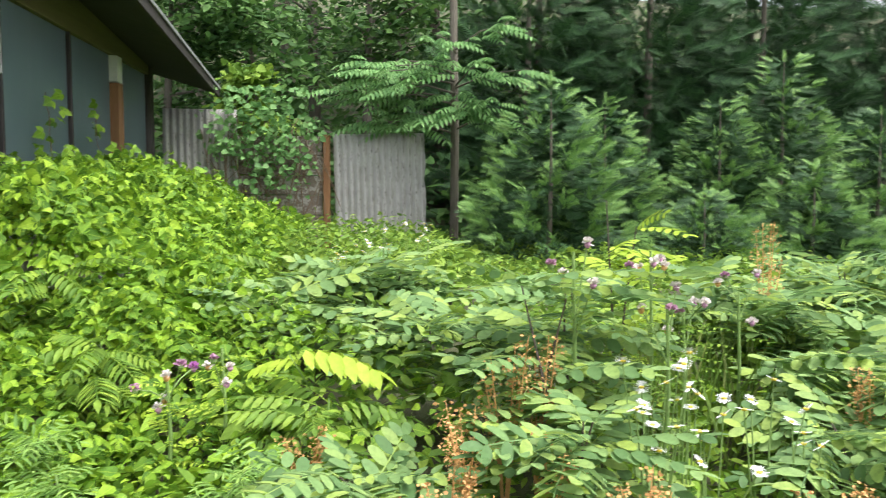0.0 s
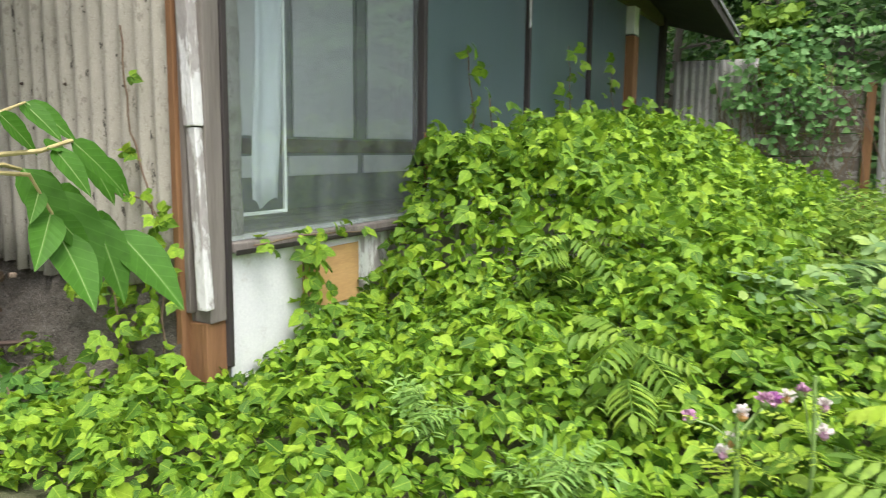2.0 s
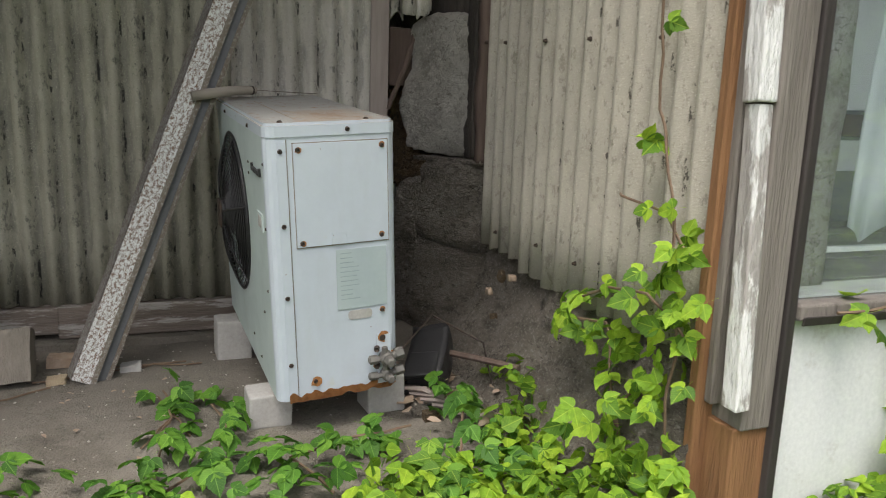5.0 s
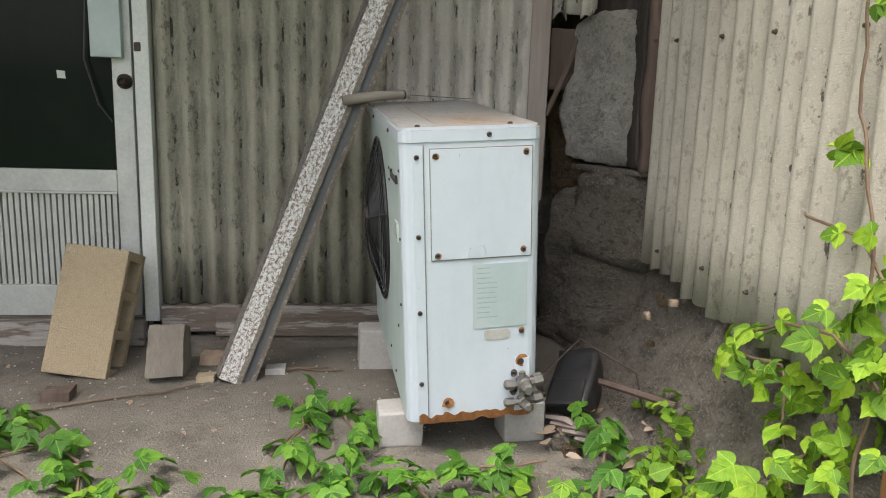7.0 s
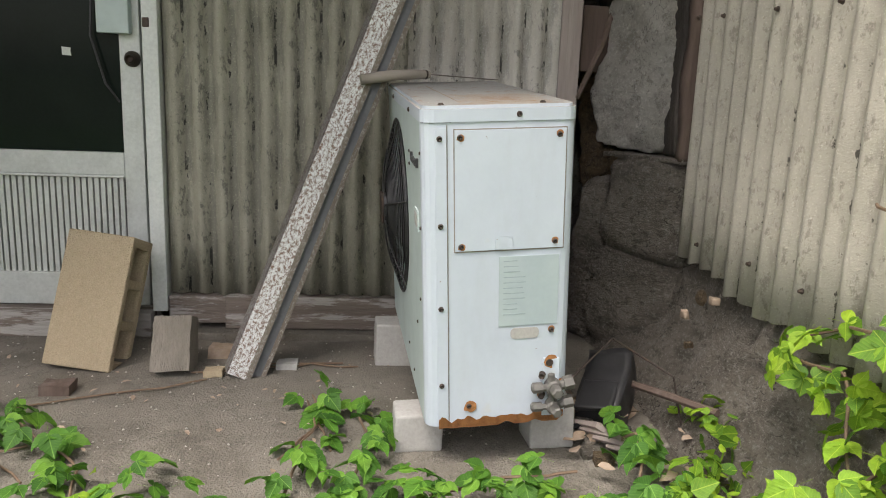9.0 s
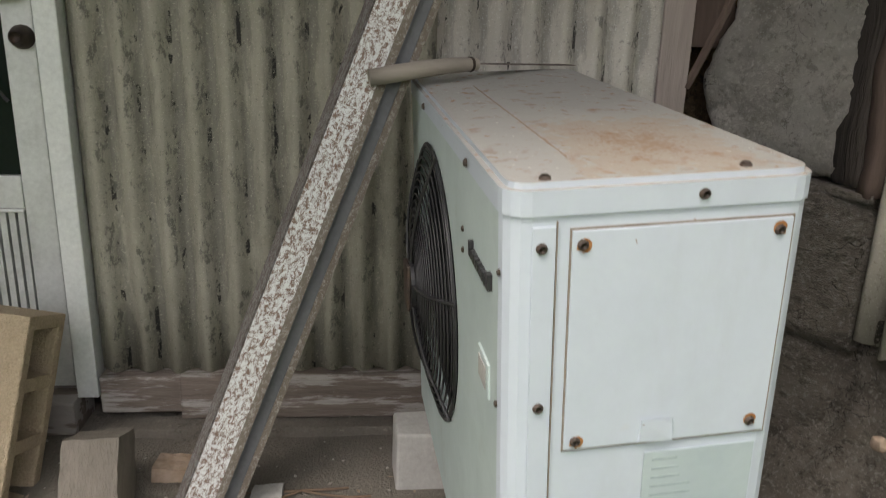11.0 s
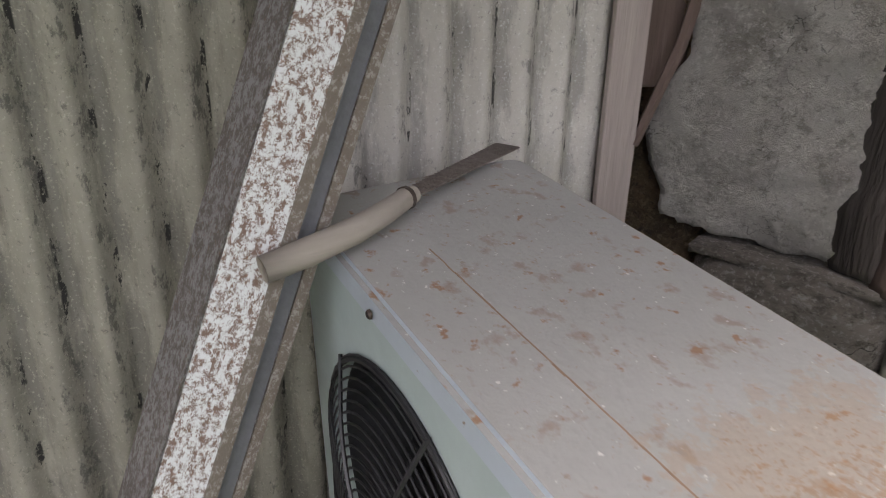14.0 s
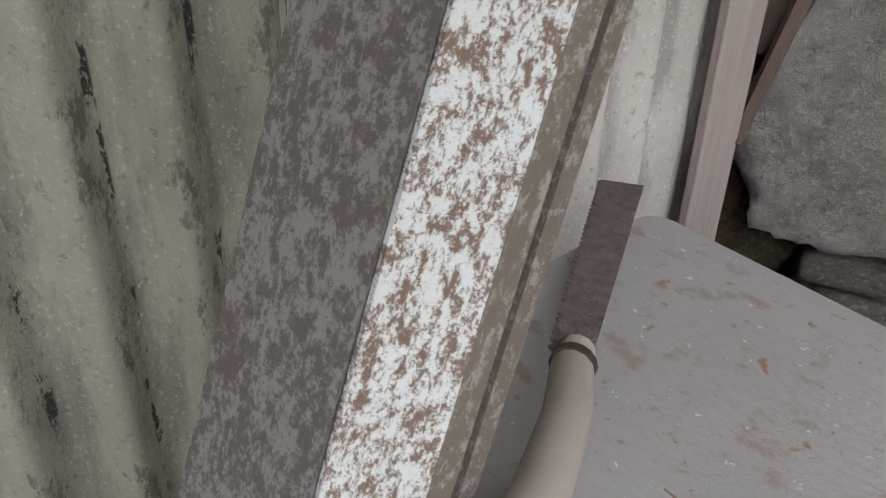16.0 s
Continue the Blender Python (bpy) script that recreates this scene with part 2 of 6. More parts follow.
HOP = leaf_material("hop_leaf", [(0.06, 0.155, 0.018), (0.14, 0.285, 0.028), (0.235, 0.42, 0.034), (0.37, 0.55, 0.045)], veins=True)
FAR_GREEN = leaf_material("weed_leaf", [(0.10, 0.20, 0.03), (0.19, 0.33, 0.05), (0.31, 0.45, 0.06)])
ROBINIA = leaf_material("locust_leaflet", [(0.115, 0.22, 0.08), (0.195, 0.33, 0.12), (0.285, 0.425, 0.15), (0.40, 0.53, 0.11)])
YELLOW_GREEN = leaf_material("young_leaflet", [(0.36, 0.52, 0.05), (0.46, 0.60, 0.08)])
BRANCH_LEAF = leaf_material("big_leaflet", [(0.045, 0.145, 0.010), (0.06, 0.18, 0.013), (0.08, 0.22, 0.017)], 0.6, 0.32, veins=True)
YEW = leaf_material("conifer_needle", [(0.02, 0.055, 0.022), (0.04, 0.10, 0.036), (0.07, 0.155, 0.052)], 0.6, 0.12)
YEW_TIP = leaf_material("young_needle", [(0.12, 0.25, 0.07), (0.18, 0.34, 0.09), (0.25, 0.43, 0.11)], 0.55, 0.2)
WOODS = leaf_material("woodland_leaf", [(0.035, 0.09, 0.025), (0.07, 0.16, 0.04), (0.13, 0.25, 0.06)])
TREE_LEAF = leaf_material("pale_tree_leaflet", [(0.11, 0.25, 0.08), (0.17, 0.34, 0.11), (0.24, 0.43, 0.15)])
VINE = leaf_material("vine_leaf", [(0.04, 0.12, 0.018), (0.065, 0.175, 0.025), (0.10, 0.25, 0.03), (0.18, 0.36, 0.045)], veins=True)
MUGWORT = leaf_material("mugwort_leaf", [(0.16, 0.30, 0.07), (0.24, 0.42, 0.10), (0.33, 0.50, 0.12)])
GRASS = leaf_material("grass_blade", [(0.10, 0.18, 0.03), (0.17, 0.28, 0.05), (0.28, 0.32, 0.10)])


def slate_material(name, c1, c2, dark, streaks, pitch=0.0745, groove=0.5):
    """Fibre cement sheet: mottled, lichen specks, short black cracks, dirt runs and wave shade painted into the
    grooves.
    """
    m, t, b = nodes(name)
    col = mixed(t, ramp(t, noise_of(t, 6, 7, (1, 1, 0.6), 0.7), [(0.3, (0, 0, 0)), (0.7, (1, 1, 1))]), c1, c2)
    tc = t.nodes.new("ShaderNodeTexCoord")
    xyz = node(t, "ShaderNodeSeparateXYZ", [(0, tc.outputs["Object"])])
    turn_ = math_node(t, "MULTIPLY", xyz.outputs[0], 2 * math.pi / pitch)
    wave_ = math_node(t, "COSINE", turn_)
    # groove shade put into the colour, broken up with the dirt runs
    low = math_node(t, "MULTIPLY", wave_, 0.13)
    dirt_and_shade = math_node(t, "ADD", noise_of(t, 13, 8, (1.2, 1, 0.32), 0.72), low)
    col = mixed(t, ramp(t, dirt_and_shade, [(0.52 - streaks, (0, 0, 0)), (0.66 - streaks, (groove, groove, groove))]), col, dark)
    # dark blots lean to one flank of each wave, like its shade
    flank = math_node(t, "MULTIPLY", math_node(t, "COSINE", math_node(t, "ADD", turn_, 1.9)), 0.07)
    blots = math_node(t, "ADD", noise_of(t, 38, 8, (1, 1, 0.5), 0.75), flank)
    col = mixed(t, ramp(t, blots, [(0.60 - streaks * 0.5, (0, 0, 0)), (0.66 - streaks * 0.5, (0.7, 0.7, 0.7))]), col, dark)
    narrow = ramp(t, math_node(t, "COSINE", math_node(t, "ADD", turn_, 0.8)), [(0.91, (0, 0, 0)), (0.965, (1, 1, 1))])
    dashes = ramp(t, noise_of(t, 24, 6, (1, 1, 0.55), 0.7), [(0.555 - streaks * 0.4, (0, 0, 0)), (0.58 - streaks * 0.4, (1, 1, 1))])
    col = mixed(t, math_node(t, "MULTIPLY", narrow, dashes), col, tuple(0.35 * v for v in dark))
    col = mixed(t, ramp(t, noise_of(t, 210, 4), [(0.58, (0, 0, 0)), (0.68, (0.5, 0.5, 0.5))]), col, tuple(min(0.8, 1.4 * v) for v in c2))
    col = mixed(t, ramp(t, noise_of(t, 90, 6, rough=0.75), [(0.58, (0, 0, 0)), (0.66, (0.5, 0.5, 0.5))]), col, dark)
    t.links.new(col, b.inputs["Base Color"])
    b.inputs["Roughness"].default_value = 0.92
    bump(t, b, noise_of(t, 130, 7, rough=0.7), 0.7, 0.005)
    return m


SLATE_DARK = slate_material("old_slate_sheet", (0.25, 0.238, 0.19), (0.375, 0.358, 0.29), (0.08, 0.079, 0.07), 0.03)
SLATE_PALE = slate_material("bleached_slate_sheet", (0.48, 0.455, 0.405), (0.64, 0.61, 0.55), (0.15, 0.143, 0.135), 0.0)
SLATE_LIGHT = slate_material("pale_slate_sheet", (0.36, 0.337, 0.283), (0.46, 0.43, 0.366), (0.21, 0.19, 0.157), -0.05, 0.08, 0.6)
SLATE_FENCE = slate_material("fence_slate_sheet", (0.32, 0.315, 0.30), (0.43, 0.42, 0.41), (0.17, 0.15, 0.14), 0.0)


def speckled(name, base, flake, rust, cover):
    m, t, b = nodes(name)
    n = noise_of(t, 105, 11, (1, 1, 0.75), 0.86)
    col = mixed(t, ramp(t, n, [(cover, (0, 0, 0)), (cover + 0.03, (1, 1, 1))]), base, flake)
    col = mixed(t, ramp(t, noise_of(t, 210, 4), [(0.60, (0, 0, 0)), (0.66, (0.8, 0.8, 0.8))]), col, rust)
    t.links.new(col, b.inputs["Base Color"])
    b.inputs["Roughness"].default_value = 0.75
    bump(t, b, n, 0.5, 0.003)
    return m


BAR_WHITE = speckled("flaked_white_bar", (0.18, 0.12, 0.092), (0.64, 0.66, 0.65), (0.22, 0.11, 0.065), 0.476)
BAR_GREY = speckled("flaked_grey_bar", (0.12, 0.10, 0.088), (0.24, 0.235, 0.225), (0.16, 0.11, 0.08), 0.49)
BAR_BROWN = speckled("flaked_brown_bar", (0.15, 0.125, 0.10), (0.29, 0.275, 0.245), (0.14, 0.105, 0.07), 0.52)

AC_WHITE = surface("chalky_white_enamel", (0.47, 0.525, 0.59), (0.515, 0.57, 0.635), (0.46, 0.485, 0.52), 5, 0.42, bumps=0.03, stain=(0.6, 0.9), grain=0.05)
at_ = AC_WHITE.node_tree
ab = at_.nodes["Principled BSDF"]
ac_col = ab.inputs["Base Color"].links[0].from_socket
ac_col = mixed(at_, ramp(at_, noise_of(at_, 9, 6, (1, 1, 0.25), 0.7), [(0.52, (0, 0, 0)), (0.72, (0.28, 0.28, 0.28))]), ac_col, (0.40, 0.43, 0.45))
ac_col = mixed(at_, ramp(at_, noise_of(at_, 11, 3), [(0.66, (0, 0, 0)), (0.74, (0.25, 0.25, 0.25))]), ac_col, (0.52, 0.47, 0.33))
ac_col = mixed(at_, ramp(at_, noise_of(at_, 48, 3), [(0.735, (0, 0, 0)), (0.75, (1, 1, 1))]), ac_col, (0.20, 0.11, 0.06))
at_.links.new(ac_col, ab.inputs["Base Color"])
AC_SIDE = surface("greenish_enamel", (0.42, 0.50, 0.49), (0.49, 0.57, 0.56), (0.30, 0.34, 0.31), 9, 0.5, bumps=0.04, stain=(0.58, 0.85), grain=0.08)
LABEL_GREEN = surface("faded_rating_label", (0.36, 0.43, 0.45), (0.40, 0.47, 0.48), None, 10, 0.5, bumps=0.03, grain=0.08)
LABEL_PRINT = surface("faded_print", (0.27, 0.33, 0.34), (0.32, 0.38, 0.38), None, 30, 0.6)
CREASE = surface("thin_rust_line", (0.25, 0.165, 0.105), (0.32, 0.23, 0.16), None, 60, 0.9)
GRIME = surface("brown_seam_grime", (0.20, 0.165, 0.13), (0.30, 0.27, 0.24), (0.24, 0.12, 0.06), 40, 0.9)
RUST = surface("rust", (0.28, 0.12, 0.04), (0.44, 0.21, 0.075), (0.10, 0.05, 0.03), 50, 0.9, bumps=0.7)


def dusty_lid():
    m, t, b = nodes("dusty_rusted_lid")
    col = mixed(t, noise_of(t, 7, 8, rough=0.7), (0.31, 0.307, 0.286), (0.405, 0.402, 0.378))
    spots = noise_of(t, 33, 6, (0.8, 1, 1), 0.6)
    col = mixed(t, ramp(t, spots, [(0.57, (0, 0, 0)), (0.66, (0.6, 0.6, 0.6))]), col, (0.26, 0.185, 0.13))
    col = mixed(t, ramp(t, noise_of(t, 52, 7, rough=0.6), [(0.62, (0, 0, 0)), (0.68, (0.85, 0.85, 0.85))]), col, (0.28, 0.15, 0.075))
    col = mixed(t, ramp(t, noise_of(t, 120, 4), [(0.67, (0, 0, 0)), (0.70, (0.8, 0.8, 0.8))]), col, (0.66, 0.64, 0.60))
    # one large rust patch on the middle of the lid
    sp = node(t, "ShaderNodeSeparateXYZ", [(0, coords(t))])
    far = []
    for out, mid_, half in ((0, -0.155, 0.155), (1, 0.20, 0.108)):
        d1 = node(t, "ShaderNodeMath", [(0, sp.outputs[out])])
        d1.operation = "SUBTRACT"
        d1.inputs[1].default_value = mid_
        d2 = node(t, "ShaderNodeMath", [(0, d1.outputs[0])])
        d2.operation = "ABSOLUTE"
        d3 = node(t, "ShaderNodeMath", [(0, d2.outputs[0])])
        d3.operation = "DIVIDE"
        d3.inputs[1].default_value = half * 2
        far.append(d3.outputs[0])
    ln = node(t, "ShaderNodeMath", [(0, far[0]), (1, far[1])])
    ln.operation = "MAXIMUM"
    ad = node(t, "ShaderNodeMath", [(0, ln.outputs[0]), (1, noise_of(t, 38, 7, rough=0.75))])
    col = mixed(t, ramp(t, ad.outputs[0], [(0.92, (0.36, 0.36, 0.36)), (1.0, (0, 0, 0))]), col, (0.37, 0.255, 0.155))
    freckle = node(t, "ShaderNodeMath", [(0, ad.outputs[0]), (1, noise_of(t, 170, 5, rough=0.7))])
    freckle.operation = "MULTIPLY"
    col = mixed(t, ramp(t, freckle.outputs[0], [(0.28, (0.55, 0.55, 0.55)), (0.35, (0, 0, 0))]), col, (0.28, 0.15, 0.07))
    col = mixed(t, ramp(t, noise_of(t, 95, 6, rough=0.7), [(0.63, (0, 0, 0)), (0.70, (0.6, 0.6, 0.6))]), col, (0.25, 0.17, 0.11))
    t.links.new(col, b.inputs["Base Color"])
    b.inputs["Roughness"].default_value = 0.85
    bump(t, b, noise_of(t, 110, 7, rough=0.7), 0.5, 0.003)
    return m


AC_LID = dusty_lid()


def glass_material(name):
    m, t, b = nodes(name)
    see = node(t, "ShaderNodeBsdfTransparent", Color=(0.93, 0.96, 0.96, 1))
    gl = node(t, "ShaderNodeBsdfGlossy", Roughness=0.02)
    dirt = node(t, "ShaderNodeBsdfDiffuse", Color=(0.55, 0.62, 0.63, 1))
    fr = node(t, "ShaderNodeLayerWeight", Blend=0.12)
    m1 = node(t, "ShaderNodeMixShader", [(0, fr.outputs["Facing"]), (1, see.outputs[0]), (2, gl.outputs[0])])
    m2 = node(t, "ShaderNodeMixShader", [(0, ramp(t, noise_of(t, 7, 6, (1, 1, 0.3)), [(0.35, (0.025, 0.025, 0.025)), (0.75, (0.08, 0.08, 0.08))])), (1, m1.outputs[0]), (2, dirt.outputs[0])])
    t.links.new(m2.outputs[0], t.nodes["Material Output"].inputs[0])
    return m


GLASS = glass_material("dusty_window_glass")
FILM = surface("grey_green_window_film", (0.10, 0.155, 0.17), (0.135, 0.195, 0.21), (0.20, 0.25, 0.255), 4, 0.16, stretch=(1, 1, 0.25), bumps=0.02, grain=0.08)
ft = FILM.node_tree
fl = node(ft, "ShaderNodeBsdfTranslucent", Color=(0.75, 0.82, 0.82, 1))
fm = node(ft, "ShaderNodeMixShader", [(1, ft.nodes["Principled BSDF"].outputs[0]), (2, fl.outputs[0])], Fac=0.55)
ft.links.new(fm.outputs[0], ft.nodes["Material Output"].inputs[0])
DOOR_GLASS = surface("black_door_glass", (0.009, 0.014, 0.012), (0.013, 0.019, 0.016), None, 5, 0.06, bumps=0.0)
DOOR_GLASS.node_tree.nodes["Principled BSDF"].inputs["Specular IOR Level"].default_value = 0.10


# ---- mesh helpers ----
def bm_new():
    return bmesh.new()


def finish(name, bm, material, smooth=False):
    me = bpy.data.meshes.new(name)
    bm.normal_update()
    bm.to_mesh(me)
    bm.free()
    me.materials.append(material)
    if smooth:
        me.shade_smooth()
    return new(name, me)


def part(name, bm, material, parent, label="", smooth=False):
    ob = finish(name, bm, material, smooth)
    ob.parent = parent
    return tagged(ob, label)


def thing(name, label, category, m=None, group="", kind=""):
    ob = new(name)
    ob.empty_display_size = 0.05
    if m is not None:
        ob.matrix_world = m
    return tagged(ob, label, category, group, kind)


def box(bm, x0, x1, y0, y1, z0, z1, bevel=0.0, m=None, jitter=0.0):
    r = bmesh.ops.create_cube(bm, size=1)
    vs = r["verts"]
    for v in vs:
        v.co = Vector(((x0 + x1) / 2 + v.co.x * (x1 - x0), (y0 + y1) / 2 + v.co.y * (y1 - y0), (z0 + z1) / 2 + v.co.z * (z1 - z0)))
        if jitter:
            v.co += Vector([random.uniform(-jitter, jitter) for _ in range(3)])
    if bevel:
        es = list({e for v in vs for e in v.link_edges})
        r = bmesh.ops.bevel(bm, geom=es, offset=bevel, segments=2, affect="EDGES", profile=0.5)
        vs = list({v for f in r["faces"] for v in f.verts} | {v for v in vs if v.is_valid})
    if m is not None:
        bmesh.ops.transform(bm, matrix=m, verts=vs)
    return bm


def tube(bm, pts, radii, seg=8, caps=True):
    """A round tube through points with a radius at each."""
    pts = [Vector(p) for p in pts]
    if isinstance(radii, (int, float)):
        radii = [radii] * len(pts)
    rings = []
    for i, p in enumerate(pts):
        d = (pts[min(i + 1, len(pts) - 1)] - pts[max(i - 1, 0)]).normalized()
        side = d.cross(Vector((0, 0, 1)) if abs(d.z) < 0.9 else Vector((1, 0, 0))).normalized()
        up = side.cross(d)
        rings.append([bm.verts.new(p + radii[i] * (math.cos(a) * side + math.sin(a) * up)) for a in [2 * math.pi * k / seg for k in range(seg)]])
    for a, b in zip(rings, rings[1:]):
        for k in range(seg):
            bm.faces.new((a[k], a[(k + 1) % seg], b[(k + 1) % seg], b[k]))
    if caps:
        bm.faces.new(rings[0])
        bm.faces.new(list(reversed(rings[-1])))
    return bm


def prism(bm, outline, axis_from, axis_to, frame_m):
    """Closed outline in the local x-y plane pulled along local z."""
    lo = [bm.verts.new(frame_m @ Vector((x, y, axis_from))) for x, y in outline]
    hi = [bm.verts.new(frame_m @ Vector((x, y, axis_to))) for x, y in outline]
    n = len(outline)
    for i in range(n):
        bm.faces.new((lo[i], lo[(i + 1) % n], hi[(i + 1) % n], hi[i]))
    bm.faces.new(list(reversed(lo)))
    bm.faces.new(hi)
    return bm


def sheet(width, height, pitch, depth, thick, ragged=0.0, seed=0, rows=10, right_cut=None):
    """A corrugated sheet in the x-z plane, waves towards -y, from x = 0 and z = 0, with a worn lower edge."""
    bm = bm_new()
    n = int(width / pitch * 10)
    low = [ragged * (noise.noise(Vector((i * 0.06, seed * 3.1, 0))) + 0.5 * noise.noise(Vector((i * 0.31, seed, 2)))) for i in range(n + 1)]
    grids = []
    for off in (0, thick):
        g = []
        for i in range(n + 1):
            x = width * i / n
            w = depth * 0.5 * math.cos(2 * math.pi * x / pitch)
            col = []
            for j in range(rows + 1):
                z = low[i] + (height - low[i]) * j / rows
                xx = x
                if right_cut and i == n:
                    xx = x + right_cut * noise.noise(Vector((0, j * 0.9, seed + 5)))
                col.append(bm.verts.new((xx, w + off + 0.004 * noise.noise(Vector((x * 2, z * 2, seed))), z)))
            g.append(col)
        grids.append(g)
    a, b = grids
    for i in range(n):
        for j in range(rows):
            bm.faces.new((a[i][j], a[i + 1][j], a[i + 1][j + 1], a[i][j + 1]))
            bm.faces.new((b[i][j + 1], b[i + 1][j + 1], b[i + 1][j], b[i][j]))
        bm.faces.new((a[i][0], b[i][0], b[i + 1][0], a[i + 1][0]))
        bm.faces.new((a[i][rows], a[i + 1][rows], b[i + 1][rows], b[i][rows]))
    for j in range(rows):
        bm.faces.new((a[0][j], a[0][j + 1], b[0][j + 1], b[0][j]))
        bm.faces.new((a[n][j], b[n][j], b[n][j + 1], a[n][j + 1]))
    return bm


def rough_slab(x0, x1, y0, y1, z0, z1, step, amount, seed, shape=None):
    """A solid block, finely divided and roughened, for cob, mud and stones."""
    bm = bm_new()
    size = (x1 - x0, y1 - y0, z1 - z0)
    cnt = [max(1, int(s / step)) for s in size]
    made = {}

    def vert(i, j, k):
        if (i, j, k) not in made:
            p = Vector((x0 + size[0] * i / cnt[0], y0 + size[1] * j / cnt[1], z0 + size[2] * k / cnt[2]))
            q = p * 5 + Vector((seed * 7.3, 0, 0))
            d = Vector((noise.noise(q), noise.noise(q + Vector((31, 0, 0))), noise.noise(q + Vector((0, 47, 0)))))
            q2 = p * 19 + Vector((seed, 3, 0))
            d += 0.45 * Vector((noise.noise(q2), noise.noise(q2 + Vector((9, 0, 0))), noise.noise(q2 + Vector((0, 9, 0)))))
            q3 = p * 60 + Vector((0, seed * 2.7, 0))
            d += 0.30 * Vector((noise.noise(q3), noise.noise(q3 + Vector((9, 0, 0))), noise.noise(q3 + Vector((0, 9, 0)))))
            crack = max(0.0, 0.12 - abs(noise.noise(p * 8 + Vector((0, 0, seed))))) * 4
            p = p + amount * (d - crack * d.normalized() * (1 if amount > 0.013 else 0))
            if shape:
                p = shape(p)
            made[(i, j, k)] = bm.verts.new(p)
        return made[(i, j, k)]

    for ax in range(3):
        u, v = [a for a in range(3) if a != ax]
        for end in (0, cnt[ax]):
            for i in range(cnt[u]):
                for j in range(cnt[v]):
                    q = []
                    for di, dj in ((0, 0), (1, 0), (1, 1), (0, 1)):
                        c = [0, 0, 0]
                        c[ax], c[u], c[v] = end, i + di, j + dj
                        q.append(vert(*c))
                    bm.faces.new(q)
    bmesh.ops.recalc_face_normals(bm, faces=bm.faces)
    return bm


# ---- leaves: many copies of one small shape in a single mesh ----
HOP_SHAPE = ([(0, 0, 0), (0.18, -0.09, 0.02), (0.38, 0.0, 0.03), (0.52, 0.27, -0.01), (0.37, 0.35, 0.03), (0.38, 0.58, 0.01), (0.19, 0.80, 0.0), (0, 1.0, -0.12), (-0.19, 0.80, 0.0), (-0.38, 0.58, 0.01), (-0.37, 0.35, 0.03), (-0.52, 0.27, -0.01), (-0.38, 0.0, 0.03), (-0.18, -0.09, 0.02), (0, 0.38, -0.05)],
             [(14, i, (i + 1) % 14) for i in range(14)])


def leaflet_shape(side):
    """A pointed, toothed leaflet one unit long; side holds the points of its right edge."""
    right = [(x, y, 0.10 * x) for x, y in side]
    v = [(0, 0, 0)] + right + [(0, 1, -0.13)] + [(-x, y, z) for x, y, z in reversed(right)] + [(0, 0.45, -0.05)]
    n = len(v) - 1
    return v, [(n, i, (i + 1) % n) for i in range(n)], v


def three_leaflets(leaflet):
    """A leaf stalk with one leaflet ahead and two at its sides."""
    verts, faces, own = [(-0.006, -0.35, -0.1), (0.006, -0.35, -0.1), (0, 0.25, 0)], [(0, 1, 2)], [(0, 0, 0)] * 3
    for turn, size, tilt, y in ((0, 0.80, -0.25, 0.22), (1.25, 0.62, -0.2, 0.16), (-1.25, 0.62, -0.3, 0.16)):
        m = Matrix.Translation((0, y, 0)) @ Matrix.Rotation(turn, 4, "Z") @ Matrix.Rotation(tilt, 4, "X")
        base = len(verts)
        verts += [tuple(m @ (Vector(p) * size)) for p in leaflet[0]]
        faces += [tuple(i + base for i in f) for f in leaflet[1]]
        own += list(leaflet[2])
    return verts, faces, own


LEAFLET_FAR = leaflet_shape([(0.30, 0.15), (0.37, 0.36), (0.28, 0.52), (0.18, 0.73)])
LEAFLET_NEAR = leaflet_shape([(0.20, 0.03), (0.35, 0.16), (0.35, 0.23), (0.42, 0.34), (0.35, 0.42), (0.36, 0.53), (0.26, 0.60), (0.24, 0.71), (0.12, 0.82)])
TRIPLE_FAR = three_leaflets(LEAFLET_FAR)
TRIPLE = three_leaflets(LEAFLET_NEAR)


def oval_shape(wide=0.42):
    w = wide / 2
    v = [(0, 0, 0), (w * 0.85, 0.30, 0.05), (w * 0.75, 0.66, 0.03), (0, 1, -0.08), (-w * 0.75, 0.66, 0.03), (-w * 0.85, 0.30, 0.05), (0, 0.32, -0.01), (0, 0.66, -0.03)]
    f = [(0, 1, 6), (1, 2, 7), (1, 7, 6), (2, 3, 7), (0, 6, 5), (6, 7, 4), (6, 4, 5), (7, 3, 4)]
    return v, f


